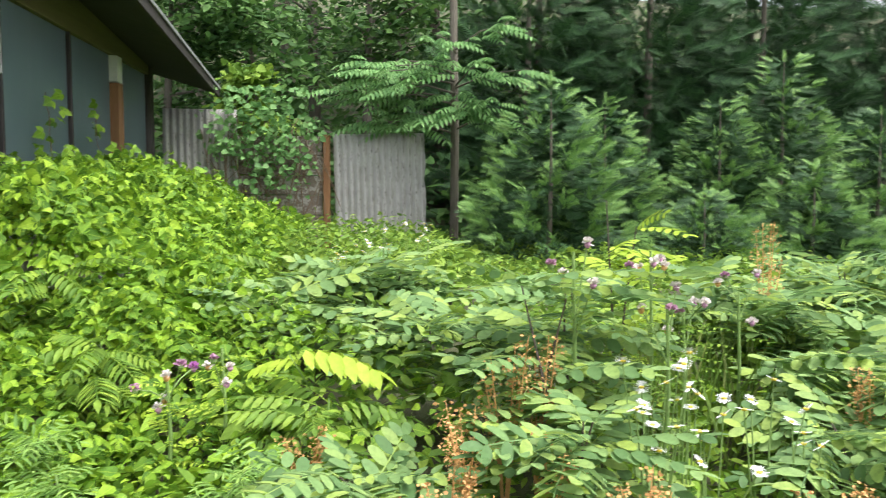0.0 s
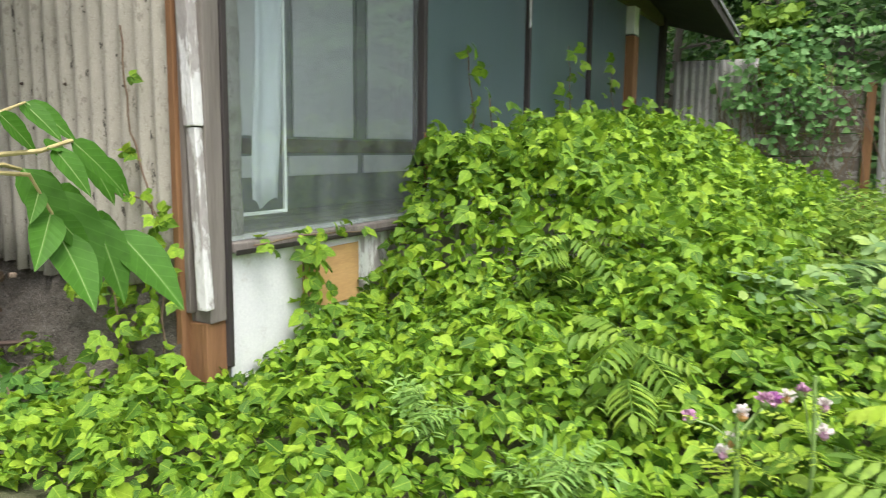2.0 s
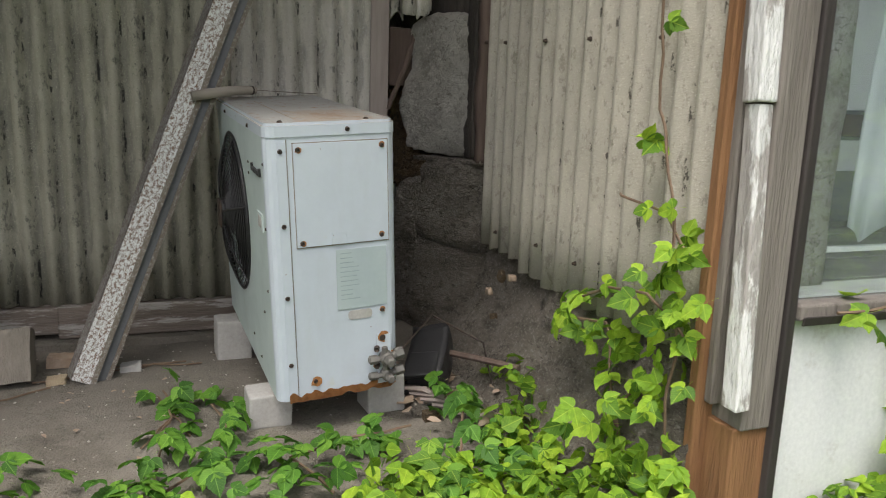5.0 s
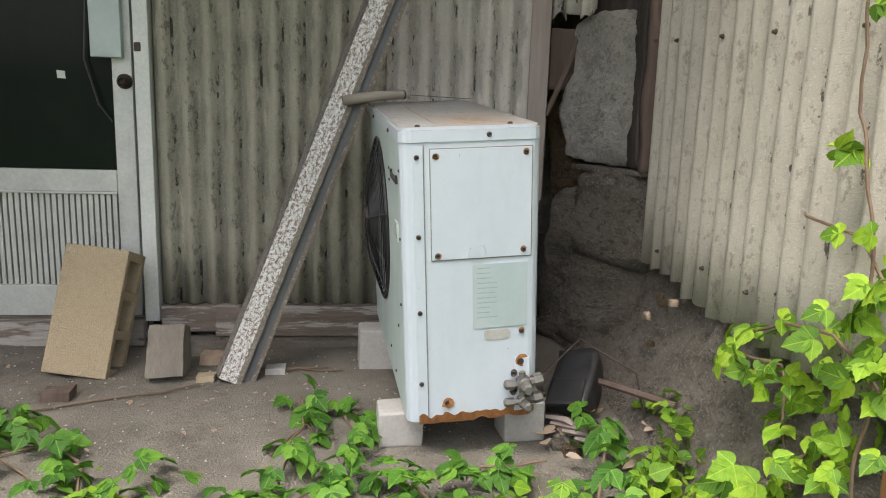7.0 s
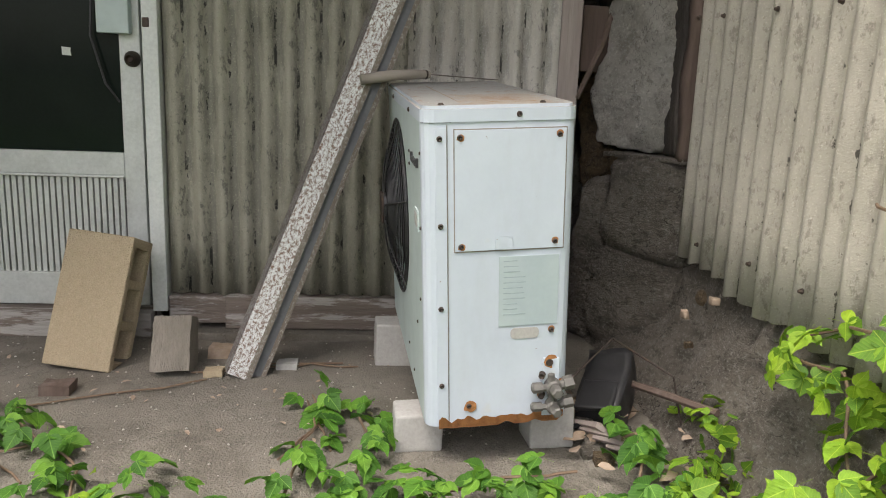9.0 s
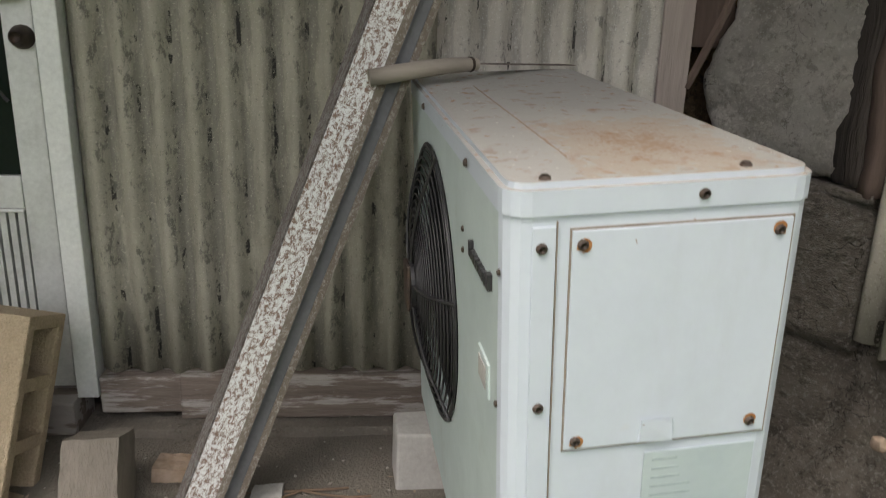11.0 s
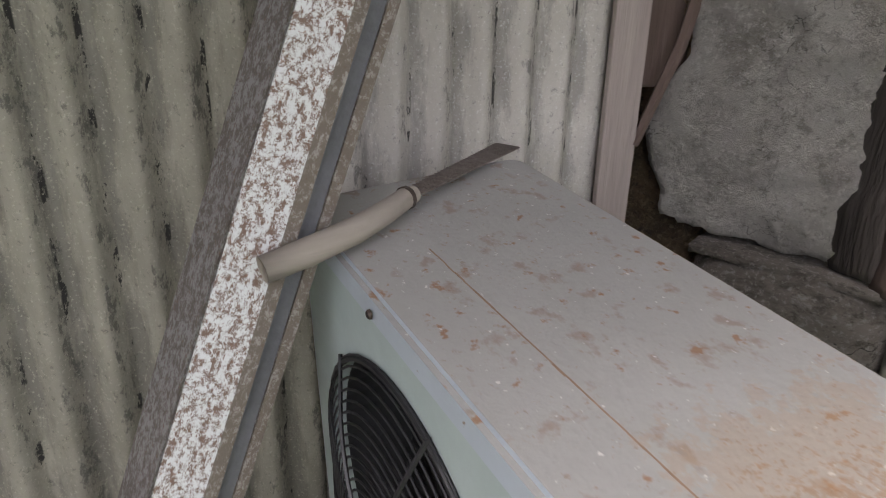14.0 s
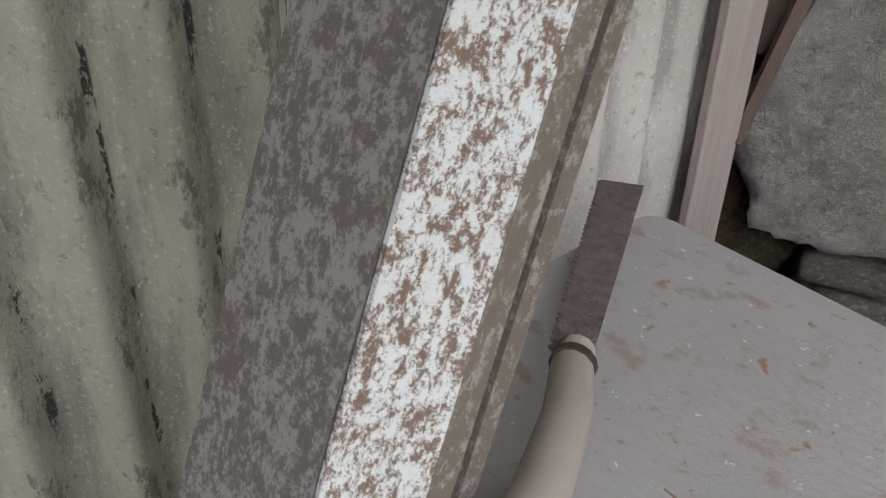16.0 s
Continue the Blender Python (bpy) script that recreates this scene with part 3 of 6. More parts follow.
def frond_shape(pairs, leaflet, wide, droop=0.25, pitch=0.0, leaf=None):
    """A feathered leaf one unit long: stalk, paired leaflets and one at the tip."""
    lv, lf = leaf or oval_shape(wide)
    verts, faces = [], []

    def curve(y):
        return Vector((0, y, -droop * y * y + 0.15 * y))
    for k in range(6):
        for s in (-1, 1):
            p = curve(k / 5 * 0.97)
            verts.append((s * 0.006, p.y, p.z))
    for k in range(5):
        a = 2 * k
        faces += [(a, a + 1, a + 3), (a, a + 3, a + 2)]
    spots = [(curve(0.16 + 0.78 * k / max(1, pairs - 1)), s * 1.15, leaflet * (0.8 + 0.45 * math.sin(math.pi * (k + 0.6) / (pairs + 0.4)))) for k in range(pairs) for s in (-1, 1)]
    spots.append((curve(0.97), 0.0, leaflet * 1.05))
    for p, turn, size in spots:
        m = Matrix.Translation(p) @ Matrix.Rotation(-turn, 4, "Z") @ Matrix.Rotation(-0.25 - pitch, 4, "X")
        base = len(verts)
        verts += [tuple(m @ (Vector(v) * size)) for v in lv]
        faces += [tuple(i + base for i in f) for f in lf]
    return verts, faces


def spray_shape():
    """A flat conifer twig with needles on both sides."""
    verts, faces = [(-0.012, 0, 0), (0.012, 0, 0), (0, 1, -0.1)], [(0, 1, 2)]
    for k in range(13):
        y = 0.05 + k * 0.072
        for s in (-1, 1):
            b = len(verts)
            ln = 0.30 * (1 - 0.55 * y)
            verts += [(0, y - 0.028, -0.1 * y * y), (0, y + 0.028, -0.1 * y * y), (s * ln, y + ln * 0.75, 0.03 - 0.1 * y * y)]
            faces.append((b, b + 1, b + 2) if s > 0 else (b, b + 2, b + 1))
    return verts, faces


def frames_of(direction, normal):
    """Row of 3x3 frames with y along direction and z near normal."""
    y = direction / np.linalg.norm(direction, axis=1, keepdims=True)
    x = np.cross(y, normal)
    x /= np.linalg.norm(x, axis=1, keepdims=True) + 1e-9
    return np.stack([x, y, np.cross(x, y)], axis=2)


def scatter_mesh(name, shape, places, direction, normal, sizes, material):
    """One mesh of many copies of shape."""
    v, f = np.array(shape[0], float), np.array(shape[1], int)
    n, k = len(places), len(v)
    fr = frames_of(np.asarray(direction, float), np.asarray(normal, float))
    pts = np.einsum("nij,kj->nki", fr, v) * np.asarray(sizes)[:, None, None] + np.asarray(places)[:, None, :]
    idx = (f[None] + (np.arange(n) * k)[:, None, None]).reshape(-1)
    me = bpy.data.meshes.new(name)
    me.vertices.add(n * k)
    me.vertices.foreach_set("co", pts.reshape(-1))
    me.loops.add(len(idx))
    me.loops.foreach_set("vertex_index", idx)
    me.polygons.add(len(idx) // 3)
    me.polygons.foreach_set("loop_start", np.arange(0, len(idx), 3))
    me.update(calc_edges=True)
    if len(shape) > 2:
        own = me.attributes.new("leaf", "FLOAT_VECTOR", "POINT")
        own.data.foreach_set("vector", np.tile(np.array(shape[2], float), (n, 1)).reshape(-1))
    me.materials.append(material)
    return new(name, me)


rng = np.random.default_rng(7)


def loose_leaves(name, shape, places, normals, sizes, material, wild=0.5, droop=0.3):
    """Leaves that face about along normals, with random headings and tilts."""
    n = len(places)
    nn = normals + rng.normal(0, wild, (n, 3))
    a = rng.uniform(0, 2 * math.pi, n)
    d = np.stack([np.cos(a), np.sin(a), rng.normal(-droop, 0.25, n)], axis=1)
    return scatter_mesh(name, shape, places, d, nn, sizes, material)


# ---- ground ----
def ground_height(x, y):
    """The ground: level by the house, a wooded slope behind the fence and the garden."""
    d = max(0.0, y - 10.5)
    rise = 0.42 * d if d < 25 else 10.5 + 0.1 * (d - 25)
    return -0.02 + rise + (0.25 * noise.noise(Vector((x * 0.2, y * 0.2, 0))) * min(1, d))


bm = bm_new()
ticks = [-400, -150, -60, -35, -24, -18, -14, -12, -10] + [-9 + i * 0.75 for i in range(28)] + [13, 15, 18, 24, 32, 60, 150, 400]
grid = [[bm.verts.new((x, y, ground_height(x, y))) for y in ticks] for x in ticks]
for i in range(len(ticks) - 1):
    for j in range(len(ticks) - 1):
        bm.faces.new((grid[i][j], grid[i + 1][j], grid[i + 1][j + 1], grid[i][j + 1]))
tagged(finish("ground", bm, SOIL, True), "dark garden soil under dense weeds", "ground", kind="structure")

bm = rough_slab(-4.3, -2.35, -3.0, 2.36, -0.10, 0.0, 0.09, 0.006, 3)
tagged(finish("concrete_slab", bm, CONCRETE), "worn dusty concrete slab beside the house wall", "pavement", kind="structure")

# ---- house: west wall behind the slab ----
wall = thing("wall_west", "old wall clad with grey corrugated slate sheets", "wall", kind="structure")
bm = bm_new()
box(bm, -4.25, -4.03, 0.79, 2.16, 0.0, 2.75)
box(bm, -4.25, -4.03, -3.0, -0.2, 0.0, 2.75)
box(bm, -4.25, -4.03, -0.2, 0.79, 2.05, 2.75)
part("wall_core", bm, COB, wall)
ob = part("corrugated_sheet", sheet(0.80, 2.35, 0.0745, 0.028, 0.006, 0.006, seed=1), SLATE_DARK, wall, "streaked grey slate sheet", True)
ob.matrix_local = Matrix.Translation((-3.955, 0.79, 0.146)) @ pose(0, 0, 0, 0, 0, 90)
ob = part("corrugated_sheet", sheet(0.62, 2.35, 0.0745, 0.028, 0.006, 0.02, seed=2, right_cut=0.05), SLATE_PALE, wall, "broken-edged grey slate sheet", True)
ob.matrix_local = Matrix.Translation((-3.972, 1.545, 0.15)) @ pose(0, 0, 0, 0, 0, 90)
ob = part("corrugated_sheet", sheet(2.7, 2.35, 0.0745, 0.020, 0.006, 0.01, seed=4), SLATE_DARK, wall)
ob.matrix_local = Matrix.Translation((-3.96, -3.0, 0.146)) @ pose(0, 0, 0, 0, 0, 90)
bm = bm_new()
box(bm, -4.03, -3.925, 0.79, 1.12, 0.045, 0.142, 0.006)
part("sill_timber", bm, OLD_WOOD, wall, "flaking weathered sill timber")
bm = bm_new()
box(bm, -4.03, -3.92, 0.98, 2.14, 0.028, 0.144, 0.006)
part("sill_timber", bm, OLD_WOOD, wall, "flaking weathered sill timber")
bm = bm_new()
box(bm, -4.2, -3.88, 0.79, 2.15, -0.02, 0.024, 0.004)
part("base_course", bm, CONCRETE, wall)

# ---- cob corner with stones, a charred post and the mud foot ----
cob = thing("wall_north", "crumbling cob wall with a mud foot and a charred post", "wall", kind="structure")
COB_AT = pose(-4.0, 2.215, 0, 0, 0, 27)


def boulder(x0, x1, z0, z1, depth, cut=0.0):
    """Rounds the front of a slab towards its borders, with the upper left corner cut off."""
    def shape(p):
        u, v = (2 * p.x - x0 - x1) / (x1 - x0), (2 * p.z - z0 - z1) / (z1 - z0)
        x = p.x
        if cut:
            lim = x0 + cut * max(0.0, v) ** 1.5 + 0.02 * math.sin(v * 5)
            x = lim + (p.x - x0) * (x1 - lim) / (x1 - x0)
        return Vector((x, p.y + depth * (min(1.2, abs(u)) ** 8 + 0.7 * min(1.2, abs(v)) ** 9), p.z - 0.03 * abs(u) ** 3 * max(0, v)))
    return shape


for name, a, st, am, sd, m_, lab, round_ in (("cob_panel", (0.055, 0.42, -0.01, 0.2, 0.70, 1.21), 0.010, 0.022, 5, COB, "rough grey cob infill", (0.015, 0.05)),
                                             ("earth_break", (-0.06, 0.12, 0.045, 0.2, 0.45, 1.12), 0.012, 0.040, 6, RAW_EARTH, "broken ochre earth edge", None),
                                             ("stone", (0.15, 0.50, -0.055, 0.2, 0.36, 0.69), 0.016, 0.018, 7, MUD, "dark squared stone", (0.05, 0.03)),
                                             ("stone", (0.02, 0.19, -0.045, 0.2, 0.24, 0.60), 0.016, 0.026, 8, MUD, "dark rounded stone", (0.07, 0.04)),
                                             ("stone", (0.10, 0.48, -0.03, 0.2, 0.02, 0.40), 0.018, 0.026, 18, MUD, "dark buried stone", (0.04, 0.0)),
                                             ("stone", (-0.05, 0.12, -0.02, 0.2, 0.0, 0.30), 0.018, 0.026, 19, MUD, "dark rounded stone", (0.05, 0.0)),
                                             ("ledge_rubble", (0.16, 0.49, -0.045, 0.08, 0.676, 0.692), 0.012, 0.008, 15, MUD, "crumbled cob ledge", None),
                                             # the void's darkness above the cob is put into this slab's colour
                                             ("void_fill", (-0.06, 0.45, 0.08, 0.2, 1.15, 2.6), 0.04, 0.03, 9, DARK_WOOD, "dark slab in place of the shaded void above", None)):
    form = boulder(a[0], a[1], a[4], a[5], round_[0], round_[1]) if round_ else None
    part(name, rough_slab(*a, st, am, sd, form), m_, cob, lab, True).matrix_local = COB_AT
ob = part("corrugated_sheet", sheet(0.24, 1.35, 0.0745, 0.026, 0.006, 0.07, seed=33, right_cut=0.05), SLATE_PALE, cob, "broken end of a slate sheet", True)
ob.matrix_local = COB_AT @ Matrix.Translation((-0.03, -0.03, 1.22))


def foot(p):
    k = max(0.0, 1 - p.z / 0.42)
    return Vector((p.x, p.y - (0.20 * k * k if p.y < 2.52 else 0), p.z))


part("mud_foot", rough_slab(-4.2, -2.30, 2.45, 2.7, -0.05, 0.52, 0.022, 0.034, 10, foot), MUD, cob, "eroded mud and plaster foot", True)
part("wall_face", rough_slab(-4.0, -2.30, 2.50, 2.7, 0.50, 2.6, 0.06, 0.01, 11), COB, cob, "", True)
part("charred_post", rough_slab(-3.665, -3.585, 2.385, 2.50, 0.70, 2.6, 0.018, 0.010, 12), DARK_WOOD, cob, "split blackened post", True)
part("post_heart", rough_slab(-3.583, -3.545, 2.39, 2.50, 0.69, 2.6, 0.018, 0.010, 13), RED_WOOD, cob, "reddish split heartwood", True)
bm = bm_new()
box(bm, -3.935, -3.92, 2.095, 2.165, 0.55, 2.4, 0.003)
part("board", bm, PINK_BOARD, cob, "bleached narrow board")
bm = bm_new()
box(bm, -3.99, -3.965, 2.175, 2.285, 0.95, 1.165, 0.004, jitter=0.006)
part("board", bm, RED_WOOD, cob, "broken red-brown board")
bm = tube(bm_new(), [(-3.93, 2.285, 1.19), (-3.92, 2.235, 1.03), (-3.925, 2.165, 0.86)], [0.012, 0.011, 0.009], 6)
part("stick", bm, RED_WOOD, cob, "thin brown stick")

# ---- pale corrugated wall of the porch ----
side = thing("wall_porch_side", "porch wall of pale corrugated slate sheets above mud", "wall", kind="structure")


def side_sheet(x, wide, y, z, seed):
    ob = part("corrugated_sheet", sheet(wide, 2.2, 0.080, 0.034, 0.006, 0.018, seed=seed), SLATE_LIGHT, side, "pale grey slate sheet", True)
    ob.matrix_local = Matrix.Translation((x, y, z))


side_sheet(-3.57, 0.38, 2.428, 0.40, 21)
side_sheet(-3.225, 0.90, 2.415, 0.375, 22)
nail = bm_new()
tube(nail, [(0, 0, 0), (0, -0.009, 0)], [0.005, 0.004], 8)
tube(nail, [(0, 0.0, 0), (0, -0.003, 0)], [0.007, 0.006], 8)
nail_mesh = finish("nail", nail, DARK_METAL).data
bpy.data.objects.remove(bpy.data.objects["nail"])
for x, z in ((-3.53, 1.10), (-3.37, 1.09), (-3.09, 1.08), (-2.53, 1.055), (-3.075, 0.485), (-3.38, 0.47), (-2.84, 0.48), (-2.84, 1.07)):
    ob = new("nail", nail_mesh)
    ob.parent, ob.location = side, (x, 2.403, z)

# corner boards
corner = thing("corner_post", "rotten house corner post with flaked white and grey boards", "post", kind="structure")
for name, a, m_, lab in (("post", (-2.326, -2.298, 2.400, 2.50, 0.0, 2.5), RUST_WOOD, "rotten orange-brown post"),
                         ("dark_strip", (-2.297, -2.274, 2.415, 2.50, 0.30, 2.5), POST_WOOD, ""),
                         ("upper_board", (-2.272, -2.222, 2.400, 2.44, 0.92, 2.5), FLAKED_WHITE, "flaked white board"),
                         ("lower_board", (-2.270, -2.226, 2.408, 2.44, 0.32, 0.917), FLAKED_WHITE, "flaked white board"),
                         ("grey_board", (-2.30, -2.205, 2.442, 2.515, 0.27, 2.5), POST_WOOD, "bare grey board"),
                         ("stub", (-2.30, -2.215, 2.43, 2.52, 0.0, 0.27), RUST_WOOD, "rotten orange stub"),
                         ("black_edge", (-2.225, -2.20, 2.517, 2.545, 0.1, 2.5), SHUTTER, "")):
    ob = part(name, box(bm_new(), *a, 0.004, jitter=0.003), m_, corner, lab)
    if m_ is FLAKED_WHITE:   # the white boards have slipped out of plumb
        ob.matrix_local = Matrix.Translation((-2.238, 2.42, 0.95)) @ Matrix.Rotation(radians(-2.6), 4, "Y") @ Matrix.Translation((2.246, -2.42, -0.95))

# ---- glazed porch wall ----
porch = thing("wall_east", "glazed porch wall with dark frames over white boards", "wall", kind="structure")
for y0, y1, m_, lab in ((2.546, 3.30, WHITE_BOARD, "white painted board"), (3.303, 4.6, FLAKED_WHITE, "flaked white board"), (4.603, 8.7, FLAKED_WHITE, "")):
    part("apron_board", box(bm_new(), -2.26, -2.222, y0, y1, 0.0, 0.492, 0.003), m_, porch, lab)
part("plywood_patch", box(bm_new(), -2.221, -2.212, 2.93, 3.30, 0.215, 0.455, 0.002, jitter=0.004), PLYWOOD, porch, "bare orange plywood patch")
part("sill", box(bm_new(), -2.30, -2.195, 2.546, 8.7, 0.496, 0.53, 0.006), POST_WOOD, porch, "weathered sill rail")
part("sill_edge", box(bm_new(), -2.194, -2.186, 2.55, 3.9, 0.487, 0.505, 0.002, jitter=0.003), SHUTTER, porch)
for y, w in ((3.84, 0.035), (5.14, 0.03), (6.35, 0.03)):
    part("mullion", box(bm_new(), -2.26, -2.195, y - w / 2, y + w / 2, 0.53, 2.1, 0.004), SHUTTER, porch, "dark window mullion")
part("splinter", box(bm_new(), -2.198, -2.188, 3.825, 3.85, 0.68, 0.93, 0.002, jitter=0.006), RUST_WOOD, porch, "split bare wood")
part("splinter", box(bm_new(), -2.20, -2.19, 5.12, 5.15, 1.6, 2.1, 0.002, jitter=0.006), FLAKED_WHITE, porch)
part("door_post", box(bm_new(), -2.26, -2.15, 7.40, 7.56, 0.1, 1.85, 0.006), RUST_WOOD, porch, "red-brown post")
part("door_post_cap", box(bm_new(), -2.25, -2.155, 7.40, 7.56, 1.86, 2.1, 0.006), JAMB, porch, "pale upper block")
part("end_post", box(bm_new(), -2.30, -2.17, 8.62, 8.75, 0.0, 2.4, 0.006), SHUTTER, porch)
part("wall_beam", box(bm_new(), -2.32, -2.185, 2.5, 8.75, 2.1, 2.42, 0.008), YELLOW_BEAM, porch, "mustard-stained beam")
for y0, y1, m_, lab in ((2.55, 3.82, GLASS, "dusty clear pane"), (3.86, 5.125, FILM, "pane with grey-green film"), (5.155, 6.335, FILM, "pane with grey-green film"), (6.365, 7.395, FILM, "pane with grey-green film"), (7.565, 8.615, FILM, "pane with grey-green film")):
    ob = part("pane", box(bm_new(), -2.232, -2.228, y0, y1, 0.531, 2.099), m_, porch, lab)
    ob.visible_shadow = False

# porch room behind the clear pane
room = thing("porch_room", "empty porch room with papered doors and dusty floor", "room", kind="structure")
part("room_floor", box(bm_new(), -3.35, -2.31, 2.71, 8.6, 0.40, 0.462), SHUTTER, room)
for k in range(9):
    part("floor_plank", box(bm_new(), -3.35 + 0.1155 * k, -3.35 + 0.1155 * k + 0.111, 2.71, 8.6, 0.463, 0.48 - 0.003 * (k % 3), 0.002), DUST_FLOOR, room, "dusty floor plank")
part("room_back", box(bm_new(), -3.5, -3.36, 2.71, 8.6, 0.3, 2.5), INNER_WALL, room)
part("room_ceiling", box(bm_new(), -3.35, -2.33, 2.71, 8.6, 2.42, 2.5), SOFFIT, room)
for y0, y1 in ((3.3, 4.02), (4.25, 4.86), (5.03, 5.63), (5.8, 6.5)):
    part("paper_door", box(bm_new(), -3.358, -3.345, y0, y1, 0.915, 2.1, 0.003), PAPER, room, "white papered door panel")
    part("low_panel", box(bm_new(), -3.358, -3.345, y0 - 0.05, y1 + 0.05, 0.68, 0.80, 0.003), PAPER, room, "pale low panel")
part("rail", box(bm_new(), -3.358, -3.335, 2.71, 8.6, 0.815, 0.90, 0.004), RED_WOOD, room, "dark brown door rail")
for y in (3.1, 4.135, 4.945, 5.715):
    part("door_stile", box(bm_new(), -3.358, -3.335, y - 0.05, y + 0.05, 0.905, 2.1, 0.004), INNER_WALL, room)
part("inner_post", box(bm_new(), -2.42, -2.32, 2.56, 2.70, 0.48, 2.42, 0.006), INNER_WALL, room, "grey inner corner post")
curtain = bm_new()
prev = None
for i in range(33):
    u = i / 32
    col = []
    for k in range(13):
        z = 0.645 + 1.455 * k / 12
        left = 2.770 + 0.012 * math.sin(z * 6) + 0.015 * (z - 0.645)
        right = 2.905 + 0.06 * (1 - math.exp(-2 * (z - 0.645))) + 0.006 * noise.noise(Vector((z * 14, 3, 0)))
        hem = 0.02 * math.sin(u * 7 + 2) if k == 0 else 0
        col.append(curtain.verts.new((-2.315 + 0.010 * math.sin(u * 9 + 0.6 * z) + 0.003 * noise.noise(Vector((u * 5, z * 2, 0))), left + (right - left) * u, z + hem)))
    if prev:
        for k in range(12):
            curtain.faces.new((prev[k], col[k], col[k + 1], prev[k + 1]))
    prev = col
bmesh.ops.solidify(curtain, geom=curtain.faces[:], thickness=0.002)
tagged(finish("curtain", curtain, CURTAIN, True), "torn pale blue curtain hanging behind the pane", "curtain")
part("inner_stile", box(bm_new(), -2.352, -2.338, 2.978, 2.992, 0.60, 2.1, 0.002), JAMB, room, "thin pale sliding frame")
part("inner_rail", box(bm_new(), -2.352, -2.338, 2.56, 2.977, 0.60, 0.613, 0.002), JAMB, room)
part("sill_flashing", box(bm_new(), -2.325, -2.24, 2.555, 3.82, 0.531, 0.536, 0.001, jitter=0.002), ALUMINIUM, room, "dented grey sill flashing")

# ---- roof and eaves ----
roof = thing("roof", "sagging old roof with dark eaves", "roof", kind="structure")


def roof_plate(name, zoff, thick, material, x_edge, label=""):
    bm = bm_new()
    pts = []
    for y, ze in ((2.15, 2.575), (5.9, 2.255), (9.05, 1.96)):
        for x in (x_edge, -4.6):
            z = ze + zoff + 0.30 * (x_edge - x)
            pts.append([bm.verts.new((x, y, z)), bm.verts.new((x, y, z + thick))])
    for r in (0, 1):
        a, b, c, d = pts[2 * r], pts[2 * r + 1], pts[2 * r + 3], pts[2 * r + 2]
        bm.faces.new((a[0], b[0], c[0], d[0]))
        bm.faces.new((a[1], d[1], c[1], b[1]))
        bm.faces.new((a[0], d[0], d[1], a[1]))
        bm.faces.new((b[0], b[1], c[1], c[0]))
    for i, j in ((0, 1), (5, 4)):
        bm.faces.new((pts[i][0], pts[i][1], pts[j][1], pts[j][0]))
    part(name, bm, material, roof, label)


roof_plate("soffit", 0.0, 0.04, SOFFIT, -1.55, "dark eave boards")
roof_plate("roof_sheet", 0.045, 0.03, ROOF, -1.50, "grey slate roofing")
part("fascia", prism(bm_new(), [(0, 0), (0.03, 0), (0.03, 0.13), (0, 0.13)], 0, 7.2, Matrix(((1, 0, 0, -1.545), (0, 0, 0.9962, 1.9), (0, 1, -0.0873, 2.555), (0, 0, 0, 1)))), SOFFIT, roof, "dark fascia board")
# unseen cover; its reach is set by how dim the unit should be
porch_roof = bm_new()
box(porch_roof, -5.0, -2.3, -3.2, 2.1, 2.55, 2.61)
tagged(finish("ceiling", porch_roof, SOFFIT), "unseen dark boards covering the slab", "ceiling", kind="structure")
back = bm_new()
box(back, -5.0, -4.27, -3.2, 9.0, 0.0, 3.2)
tagged(finish("wall_back", back, COB), "plain house body behind the walls", "wall", kind="structure")

# unseen wall, added to block the south sky and darken the slab
south = bm_new()
box(south, -4.02, -2.35, -0.95, -0.80, 0.0, 2.54)
tagged(finish("added_south_wall", south, COB), "unseen cob wall added to shade the slab", "wall", kind="structure")

# ---- door in the west wall ----
door = thing("door_1", "closed grey aluminium door with dark glass", "door", kind="structure")
DX = -3.985
for name, a, m_, lab in (("stile", (DX - 0.03, DX, 0.645, 0.712, 0.09, 2.02), ALUMINIUM, ""), ("stile", (DX - 0.03, DX, -0.14, -0.07, 0.09, 2.02), ALUMINIUM, ""),
                         ("mid_rail", (DX - 0.03, DX + 0.002, -0.07, 0.645, 0.545, 0.622), ALUMINIUM, ""), ("bead", (DX - 0.02, DX + 0.008, -0.07, 0.645, 0.536, 0.545), ALUMINIUM, ""),
                         ("bottom_rail", (DX - 0.03, DX + 0.002, -0.07, 0.645, 0.09, 0.204), ALUMINIUM, ""), ("top_rail", (DX - 0.03, DX, -0.07, 0.645, 1.94, 2.02), ALUMINIUM, ""),
                         ("glass", (DX - 0.02, DX - 0.014, -0.07, 0.645, 0.622, 1.94), DOOR_GLASS, "dark door glass"),
                         ("jamb", (-4.03, -3.93, 0.735, 0.785, 0.085, 2.1), JAMB, "pale scuffed jamb"), ("jamb", (-4.03, -3.93, -0.21, -0.15, 0.085, 2.1), JAMB, ""),
                         ("threshold", (-4.03, -3.90, -0.2, 0.735, 0.0, 0.085), OLD_WOOD, ""), ("lock_box", (DX + 0.001, DX + 0.035, 0.588, 0.69, 1.008, 1.32), AC_SIDE, "grey-green lock case"),
                         ("strike", (-3.931, -3.925, 0.738, 0.76, 1.03, 1.06), DARK_METAL, "")):
    part(name, box(bm_new(), *a, 0.003), m_, door, lab)
for i in range(34):
    y = -0.06 + i * 0.0207
    part("rib", box(bm_new(), DX - 0.022, DX - 0.008, y, y + 0.014, 0.204, 0.536), ALUMINIUM, door)
